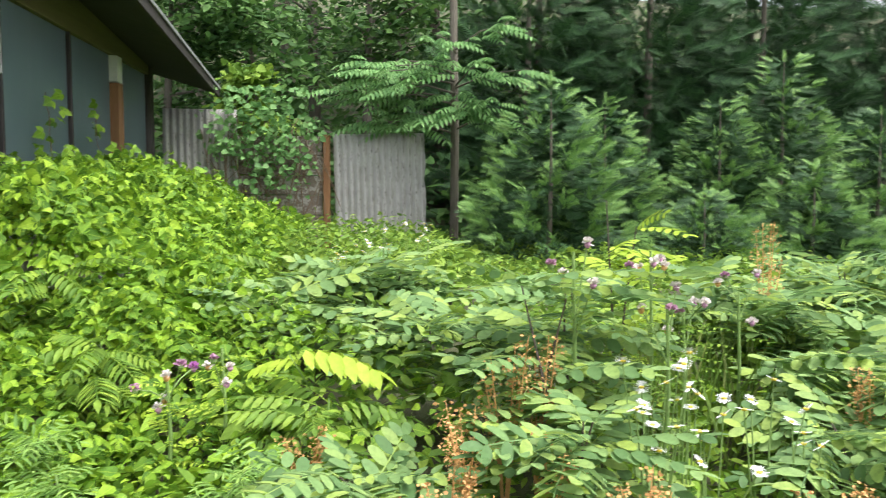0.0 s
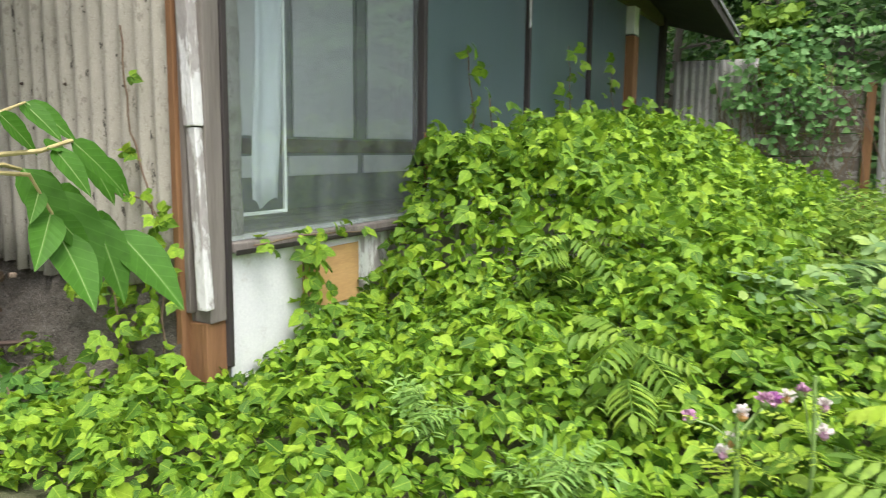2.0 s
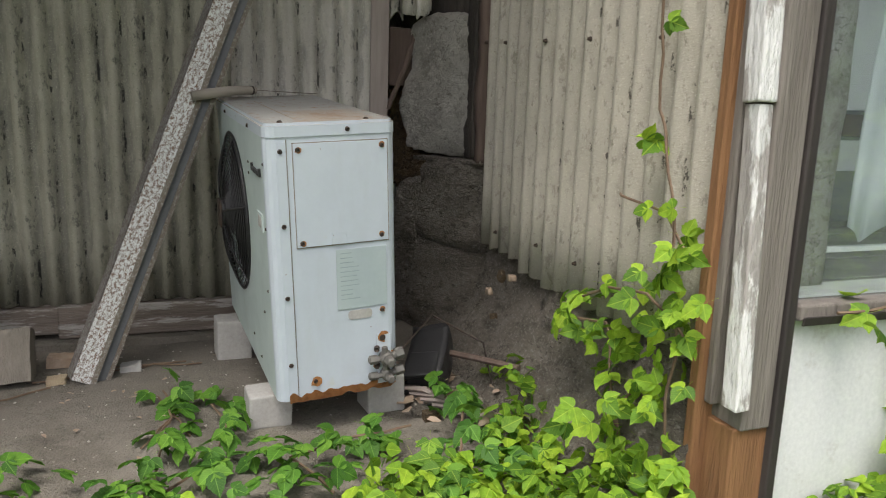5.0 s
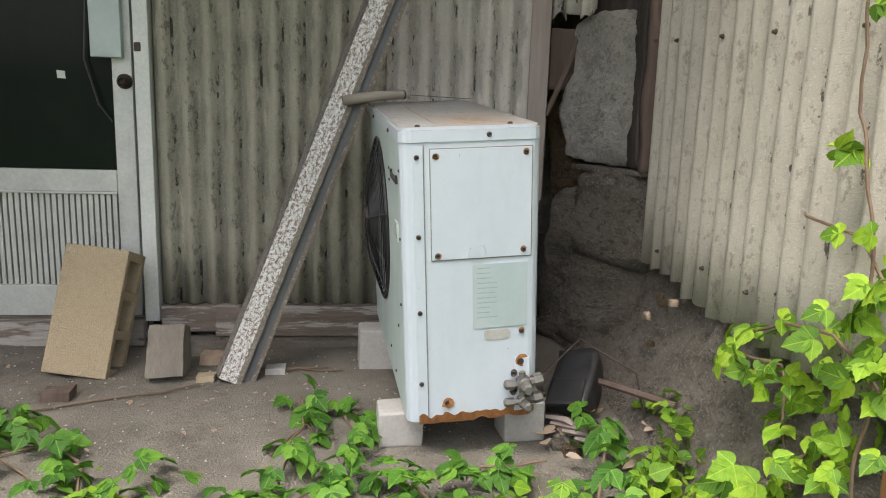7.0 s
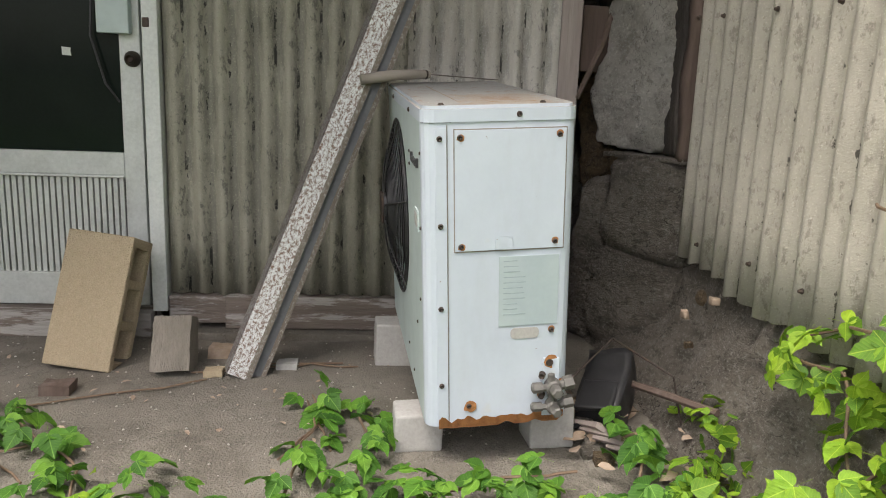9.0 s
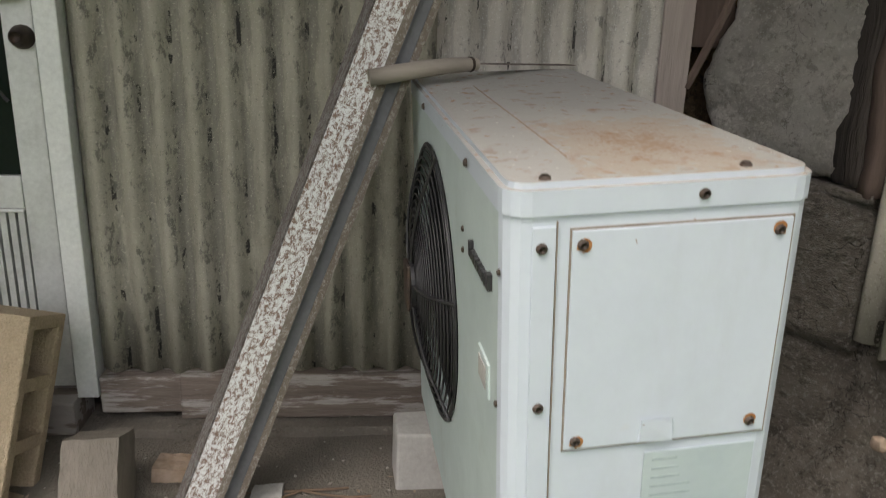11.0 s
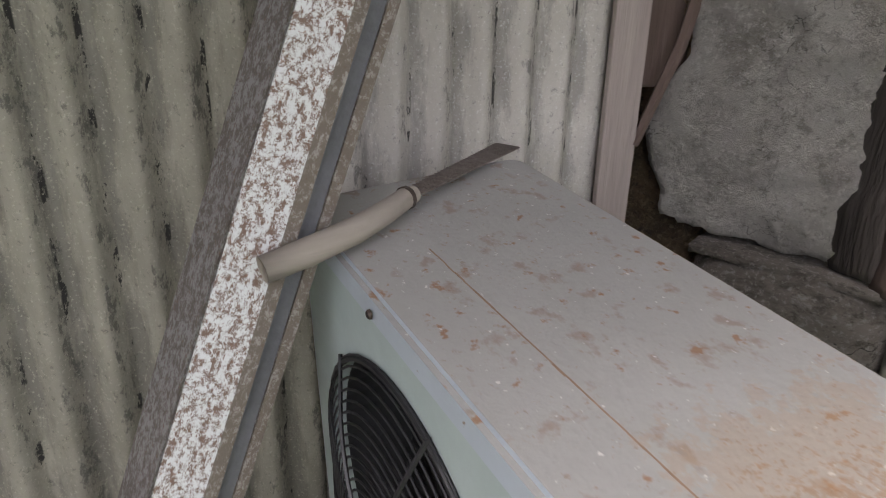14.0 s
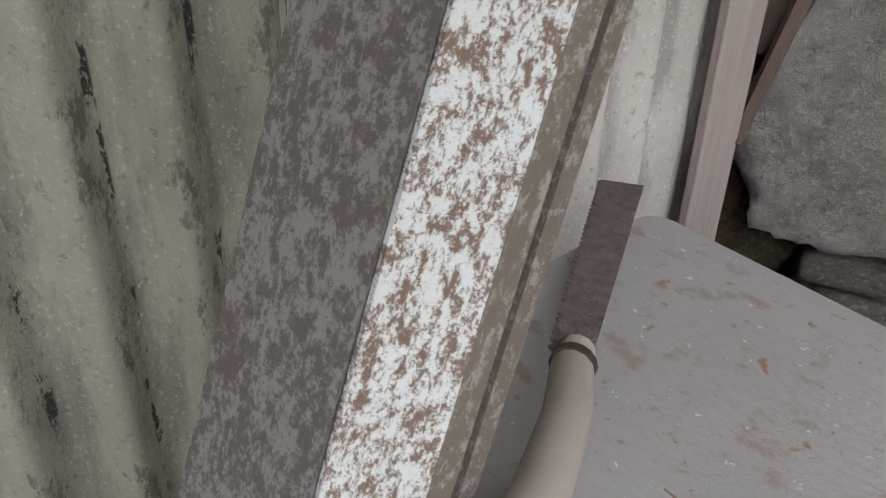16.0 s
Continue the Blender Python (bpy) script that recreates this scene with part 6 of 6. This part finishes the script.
# ---- thistles, fleabane daisies, dock ----
def thistle(x, y, h, heads, label):
    root = thing("thistle", label, "thistle", pose(x, y, 0))
    part("stem", tube(bm_new(), [(0, 0, 0), (0.01, 0, h * 0.5), (0.0, 0.01, h)], [0.007, 0.006, 0.004], 6), STEM, root)
    place, dirs = [], []
    for k in range(16):
        a = random.uniform(0, 6.28)
        place.append((0, 0, h * (0.15 + 0.05 * k)))
        dirs.append((math.cos(a), math.sin(a), 0.4))
    ob = scatter_mesh("leaves", frond_shape(5, 0.2, 0.4, 0.4), np.array(place), np.array(dirs), np.tile((0, 0, 1.0), (16, 1)), rng.uniform(0.06, 0.13, 16), YELLOW_GREEN if h < 0.5 else FAR_GREEN)
    ob.parent = root
    for k in range(heads):
        a = 6.28 * k / heads + random.random()
        r = random.uniform(0.02, 0.10)
        p0, p1 = Vector((0, 0, h * random.uniform(0.6, 0.95))), Vector((r * math.cos(a), r * math.sin(a), h + random.uniform(-0.10, 0.07)))
        stalk = part("stalk", tube(bm_new(), [p0, p0.lerp(p1, 0.5) + Vector((0, 0, 0.01)), p1], 0.0022, 5), STEM, root)
        cup = bm_new()
        tube(cup, [p1 - Vector((0, 0, 0.014)), p1 - Vector((0, 0, 0.006)), p1 + Vector((0, 0, 0.004))], [0.004, 0.010, 0.008], 8)
        part("cup", cup, PINK_FLUFF if k % 3 == 0 else DOCK if k % 3 == 1 else STEM, stalk)
        m_ = 50
        dv = rng.normal(0, 1, (m_, 3)) * (0.7, 0.7, 0.35) + (0, 0, 0.7)
        ob = scatter_mesh("tuft", ([(-0.12, 0, 0), (0.12, 0, 0), (0.2, 1, 0), (-0.2, 1, 0)], [(0, 1, 2), (0, 2, 3)]), np.tile(p1, (m_, 1)), dv, rng.normal(0, 1, (m_, 3)), rng.uniform(0.011, 0.021, m_), (PURPLE if k == 0 and x < -0.5 else PINK_FLUFF if k % 3 == 2 else WHITE_FLUFF))
        ob.parent = stalk


for x, y, h, n_ in ((-0.53, 2.2, 0.36, 6), (-0.40, 2.35, 0.40, 4), (0.62, 2.05, 0.72, 4), (0.95, 2.3, 0.70, 5), (1.02, 2.2, 0.52, 4), (1.28, 2.35, 0.56, 4), (0.9, 2.05, 0.60, 3), (0.75, 1.35, 0.20, 3)):
    thistle(x, y, h, n_, "pale thistle with fluffy seed heads")


def fleabane(x, y, h, heads):
    root = thing("fleabane", "wild white daisy with yellow centres", "flower", pose(x, y, 0))
    for k in range(heads):
        tip = Vector((random.uniform(-0.09, 0.09), random.uniform(-0.06, 0.06), h + random.uniform(-0.08, 0.05)))
        stalk = part("stalk", tube(bm_new(), [(tip.x * 0.3, tip.y * 0.3, 0), (tip.x * 0.7, tip.y * 0.7, h * 0.6), tip], [0.003, 0.0022, 0.0015], 5), STEM, root)
        m_ = 22
        a = np.arange(m_) * 2 * math.pi / m_
        tilt = rng.normal(0, 0.45, 2)
        dv = np.stack([np.cos(a), np.sin(a), 0.12 + tilt[0] * np.cos(a) + tilt[1] * np.sin(a)], axis=1)
        ob = scatter_mesh("petals", ([(-0.04, 0.2, 0), (0.04, 0.2, 0), (0.07, 0.9, 0.02), (0, 1, 0), (-0.07, 0.9, 0.02)], [(0, 1, 2), (0, 2, 4), (2, 3, 4)]), np.tile(tip, (m_, 1)), dv, np.tile((0, 0, 1.0), (m_, 1)), rng.uniform(0.017, 0.024, m_), PETAL)
        ob.parent = stalk
        part("disc", tube(bm_new(), [tip - Vector((0, 0, 0.002)), tip + Vector((0, 0, 0.002)), tip + Vector((0, 0, 0.004))], [0.006, 0.007, 0.003], 8), YOLK, stalk)


for x, y, h, n_ in ((0.76, 1.78, 0.45, 6), (0.86, 1.82, 0.42, 6), (0.72, 1.66, 0.37, 5), (0.84, 1.62, 0.33, 5), (1.02, 1.72, 0.38, 4), (1.10, 1.66, 0.33, 4), (0.78, 1.3, 0.18, 3), (0.12, 4.2, 0.62, 9), (0.38, 4.5, 0.64, 9), (-0.05, 3.9, 0.58, 8)):
    fleabane(x, y, h, n_)


def dock(x, y, h):
    root = thing("dock_plant", "dry orange-brown dock seed stalk", "dock", pose(x, y, 0))
    m_ = 520
    tips = []
    for k in range(5):
        a = random.uniform(0, 6.28)
        tip = Vector((math.cos(a) * 0.06, math.sin(a) * 0.06, h * random.uniform(0.75, 1.0)))
        part("stalk", tube(bm_new(), [(0, 0, 0), (tip.x * 0.4, tip.y * 0.4, h * 0.45), tip], [0.004, 0.003, 0.001], 5), DOCK, root)
        tips.append(tip)
    pl = []
    for k in range(m_):
        t_ = random.choice(tips)
        u = random.uniform(0.4, 1.0)
        pl.append((t_.x * u + random.gauss(0, 0.013), t_.y * u + random.gauss(0, 0.013), t_.z * u))
    ob = loose_leaves("seed_head", oval_shape(0.8), np.array(pl), rng.normal(0, 1, (m_, 3)), rng.uniform(0.006, 0.013, m_), DOCK, 0.5, 0.0)
    tagged(ob, "rust-brown dock seeds", kind="stuff")
    ob.parent = root


for x, y, h in ((0.20, 1.55, 0.36), (0.30, 1.45, 0.26), (0.40, 1.9, 0.52), (0.50, 1.95, 0.55), (0.44, 1.6, 0.34), (0.05, 1.5, 0.26), (0.62, 1.5, 0.30), (1.02, 1.45, 0.26), (-0.13, 2.05, 0.26), (1.7, 2.9, 0.80), (1.45, 1.9, 0.42), (1.2, 1.5, 0.24), (0.12, 1.42, 0.30), (0.36, 1.38, 0.24), (0.52, 1.42, 0.28), (0.9, 1.5, 0.2), (0.28, 1.75, 0.42)):
    dock(x, y, h)
m_ = 500
gp = np.column_stack([rng.normal(1.3, 0.3, m_), rng.normal(2.7, 0.3, m_), np.zeros(m_)])
tagged(scatter_mesh("grass_tuft", ([(-0.012, 0, 0), (0.012, 0, 0), (0.010, 0.55, 0.02), (-0.010, 0.55, 0.02), (0, 1, -0.12)], [(0, 1, 2), (0, 2, 3), (3, 2, 4)]), gp, np.column_stack([rng.normal(0, 0.3, (m_, 2)), np.ones(m_)]), rng.normal(0, 1, (m_, 3)), rng.uniform(0.2, 0.48, m_), GRASS), "fine grass among the weeds", "grass", kind="stuff")

# ---- fence at the end of the garden ----
fence = thing("fence", "broken garden fence of slate sheets and boards", "fence", kind="structure")
for x, wide, z, hh, lean, sd in ((-2.12, 0.82, 0.15, 1.62, 0, 61), (-0.18, 1.06, 0.18, 1.33, -1.5, 62)):
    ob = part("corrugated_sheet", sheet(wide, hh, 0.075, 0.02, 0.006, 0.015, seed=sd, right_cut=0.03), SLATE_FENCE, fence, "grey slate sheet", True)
    ob.matrix_local = pose(x, 8.9, z, 0, lean, 0)
part("fence_post", box(bm_new(), -0.33, -0.25, 8.86, 8.94, 0.0, 1.50, 0.006), RUST_WOOD, fence, "orange-brown post")
for k in range(6):
    part("fence_board", box(bm_new(), -1.30, -0.34, 8.93, 8.96, 0.12 + 0.23 * k, 0.335 + 0.23 * k, 0.005, jitter=0.008), OLD_WOOD, fence, "weathered horizontal board")
m_ = 800
vp = np.column_stack([rng.normal(-1.0, 0.34, m_), rng.uniform(8.62, 8.9, m_), np.clip(rng.normal(1.45, 0.34, m_), 0.5, 2.0)])
vp = vp[(vp[:, 0] < -0.30 + 0.3 * (vp[:, 2] - 1.4)) & (vp[:, 0] > -1.75)]
tagged(loose_leaves("fence_vines", HOP_SHAPE, vp, np.tile((0, -1.0, 0.4), (len(vp), 1)), rng.uniform(0.04, 0.085, len(vp)), TREE_LEAF, 0.5, 0.4), "tangled vines hanging over the fence", "vine", kind="stuff")
bm = bm_new()
for k in range(46):
    x, z = random.uniform(-1.7, -0.3), random.uniform(1.2, 1.75)
    tube(bm, [(x, 8.82, z), (x + random.uniform(-0.15, 0.15), 8.80, z - 0.3), (x + random.uniform(-0.25, 0.25), 8.84, z - random.uniform(0.4, 1.0))], 0.005, 4)
tagged(finish("dry_vine_stems", bm, VINE_STEM), "dry brown vine stems on the fence", "vine", kind="stuff")

# ---- trees ----
SPRAY = spray_shape()


def conifer(x, y, h, spread, sprays, label, tip=YEW_TIP, inner=YEW, size=0.17):
    """A trunk with tiers of flat, slightly rising branches; each branch carries rows of twigs and paler tips."""
    gz = ground_height(x, y)
    root = thing("conifer", label, "tree", pose(x, y, gz))
    part("trunk", tube(bm_new(), [(0, 0, -0.1), (0.02, 0, h * 0.5), (0, 0, h * 0.97)], [0.015 + h * 0.012, 0.008 + h * 0.006, 0.004], 8), BARK, root)
    rows_ = {"crown": ([], [], []), "young_growth": ([], [], [])}
    tiers = max(9, int(h * 7))
    arms = []
    for i in range(tiers):
        u = 0.05 + 0.93 * (i + 0.5) / tiers
        around = max(4, int(9 - 5 * u))
        for k in range(around):
            arms.append((u + random.uniform(-0.015, 0.015), i * 1.3 + 6.283 * k / around + random.uniform(-0.25, 0.25), random.uniform(0.7, 1.12)))
    total = sum((1.05 - u) for u, _, _ in arms)
    for u, a, q in arms:
        reach = (spread * (1 - u) ** 0.8 + 0.06) * q
        for k in range(max(4, int(sprays * (1.05 - u) / total))):
            f = random.uniform(0.15, 1.0) ** 0.7
            side = random.uniform(-1, 1)
            off = side * 0.30 * reach * f * (1.15 - f)
            r = reach * f
            p = (r * math.cos(a) - off * math.sin(a), r * math.sin(a) + off * math.cos(a), h * u + 0.10 * r + 0.16 * reach * f * f - 0.05 * abs(side) * reach + random.gauss(0, 0.035))
            b_ = a + 0.75 * side + random.gauss(0, 0.15)
            name = "young_growth" if f > 0.72 and random.random() < 0.75 else "crown"
            pl, dr, nr = rows_[name]
            pl.append(p)
            dr.append((math.cos(b_), math.sin(b_), random.uniform(0.1, 0.8) if name != "crown" else random.uniform(-0.35, 0.4)))
            nr.append((random.gauss(0, 0.5), random.gauss(-0.6, 0.5), 0.7))
    rows_["young_growth"][0].append((0, 0, h * 0.95)), rows_["young_growth"][1].append((0.05, 0.05, 1)), rows_["young_growth"][2].append((0, -1, 0.1))
    for name, mt in (("crown", inner), ("young_growth", tip)):
        pl, dr, nr = rows_[name]
        ob = scatter_mesh(name, SPRAY, np.array(pl), np.array(dr), np.array(nr), rng.uniform(size * 0.7, size * 1.25, len(pl)), mt)
        ob.parent = root


for x, y, h, sp, n_ in ((2.15, 8.1, 2.1, 1.15, 1500), (3.0, 8.8, 2.0, 1.0, 1200), (4.35, 8.6, 2.0, 0.95, 1300), (5.25, 8.8, 2.6, 1.15, 1700), (6.2, 8.3, 1.9, 1.1, 1200), (3.7, 7.6, 0.9, 0.7, 500), (6.9, 7.7, 1.6, 1.0, 900), (5.0, 7.7, 1.2, 0.8, 700)):
    conifer(x, y, h, sp, int(n_ * 2.0), "dense dark green conifer with pale young tips")
for x, y, h, sp, n_ in ((2.6, 11.2, 5.5, 1.9, 1500), (4.4, 11.0, 6.0, 2.0, 1600), (6.3, 11.2, 5.8, 2.0, 1600), (8.3, 11.0, 6.2, 2.2, 1500), (5.4, 13.5, 7.5, 2.4, 1300), (7.6, 14, 8, 2.4, 1300), (10.5, 12, 6.5, 2.4, 1200), (3.4, 13.8, 7.0, 2.2, 1200), (9.4, 14.5, 8.5, 2.6, 1300), (12.5, 14.0, 8.5, 2.8, 1200)):
    conifer(x, y, h, sp, int(n_ * 1.1), "tall dark conifer at the edge of the woods", YEW, YEW, 0.42)


def broadleaf(x, y, h, spread, leaves, leaf_size, label, mt=WOODS, low=0.25, shape=None):
    gz = ground_height(x, y)
    root = thing("tree", label, "tree", pose(x, y, gz))
    lean = Vector((random.uniform(-0.3, 0.3), random.uniform(-0.3, 0.1), 0))
    part("trunk", tube(bm_new(), [(0, 0, -0.1), lean * 0.3 + Vector((0, 0, h * 0.4)), lean + Vector((0, 0, h * 0.92))], [0.02 + h * 0.014, 0.015 + h * 0.009, 0.012], 8), BARK, root)
    pl, nr = [], []
    for k in range(16):
        u = low + (1 - low) * random.random()
        a = random.uniform(0, 6.28)
        reach = spread * random.uniform(0.5, 1.0) * (1.1 - 0.6 * u)
        st = lean * u + Vector((0, 0, h * u * 0.9))
        en = st + Vector((math.cos(a) * reach, math.sin(a) * reach, random.uniform(-0.05, 0.25) * h * 0.4))
        part("limb", tube(bm_new(), [st, st.lerp(en, 0.5) + Vector((0, 0, 0.08)), en], [0.006 + h * 0.004, 0.004 + h * 0.002, 0.004], 5), BARK, root)
        for q in range(leaves // 16):
            f = random.uniform(0.3, 1.1)
            p = st.lerp(en, f)
            pl.append((p.x + random.gauss(0, spread * 0.16), p.y + random.gauss(0, spread * 0.16), p.z + random.gauss(0, spread * 0.09)))
            nr.append((random.gauss(0, 0.3), random.gauss(-0.3, 0.3), 1))
    ob = loose_leaves("crown", shape or oval_shape(0.55), np.array(pl), np.array(nr), rng.uniform(leaf_size * 0.6, leaf_size * 1.3, len(pl)), mt, 0.4, 0.35)
    ob.parent = root


for x, y, h, sp, n_ in ((-2.6, 11.0, 4.6, 1.6, 2600), (-1.2, 10.6, 3.8, 1.3, 2600), (0.2, 11.2, 5.2, 1.7, 2800), (1.4, 12.2, 6.5, 1.9, 2800), (-3.8, 12.5, 6.5, 2.0, 2400), (-0.6, 13.2, 7, 2.2, 2600), (1.0, 15, 8.5, 2.6, 2200), (3.0, 16.5, 9, 2.6, 2000), (-3.0, 15.5, 8, 2.6, 2000), (-6.0, 13.5, 7, 2.5, 1600), (-1.4, 17, 9, 2.8, 1800), (6.0, 17.5, 9, 2.8, 1800), (9.5, 16, 9, 3, 1600)):
    broadleaf(x, y, h, sp, n_, 0.15, "leafy tree in the dark woods behind the fence")
# the pale tree that leans over the fence, with layers of feathered leaves
pt = thing("tree", "small pale green tree with layered drooping feathered leaves", "tree", pose(0.9, 9.2, -0.02))
part("trunk", tube(bm_new(), [(0.35, 0, 0), (0.35, 0, 1.5), (0.33, 0.1, 3.4), (0.3, 0.1, 5)], [0.055, 0.05, 0.045, 0.03], 8), BARK, pt)
pl, dr = [], []
for k in range(22):
    z = random.uniform(1.45, 2.75)
    a = random.uniform(2.6, 5.4)
    reach = random.uniform(0.6, 1.5)
    st, en = Vector((0.35, 0, z)), Vector((0.2 + reach * math.cos(a), -abs(reach * math.sin(a)) * 0.6, z + random.uniform(-0.1, 0.15)))
    part("limb", tube(bm_new(), [st, st.lerp(en, 0.5) + Vector((0, 0, 0.07)), en], [0.014, 0.009, 0.004], 5), BARK, pt)
    for q in range(9):
        p = st.lerp(en, random.uniform(0.4, 1.0))
        pl.append(p + Vector((random.gauss(0, 0.07), random.gauss(0, 0.07), random.gauss(0, 0.03))))
        b = a + random.gauss(0, 0.8)
        dr.append((math.cos(b), -abs(math.sin(b)), random.uniform(-0.1, 0.25)))
ob = scatter_mesh("crown", frond_shape(7, 0.24, 0.36, 0.4, 0.35), np.array([tuple(p) for p in pl]), np.array(dr), np.tile((0, -0.2, 1.0), (len(pl), 1)), rng.uniform(0.28, 0.5, len(pl)), TREE_LEAF)
ob.parent = pt
# light-toned bush above the fence by the eaves
broadleaf(-1.3, 9.7, 2.5, 0.7, 1300, 0.10, "bright green bush behind the fence", FAR_GREEN, 0.45, HOP_SHAPE)
# undergrowth on the wooded slope
m_ = 26000
ux, uy = rng.uniform(-9, 12, m_), 9.6 + rng.uniform(0, 1, m_) ** 1.4 * 16
uz = np.array([ground_height(a, b) for a, b in zip(ux, uy)]) + rng.uniform(0, 1, m_) ** 2 * 1.3
tagged(loose_leaves("undergrowth", oval_shape(0.6), np.column_stack([ux, uy, uz]), np.tile((0, -0.5, 0.8), (m_, 1)), rng.uniform(0.10, 0.30, m_), WOODS, 0.5, 0.3), "dark leafy undergrowth on the wooded slope", "undergrowth", kind="stuff")
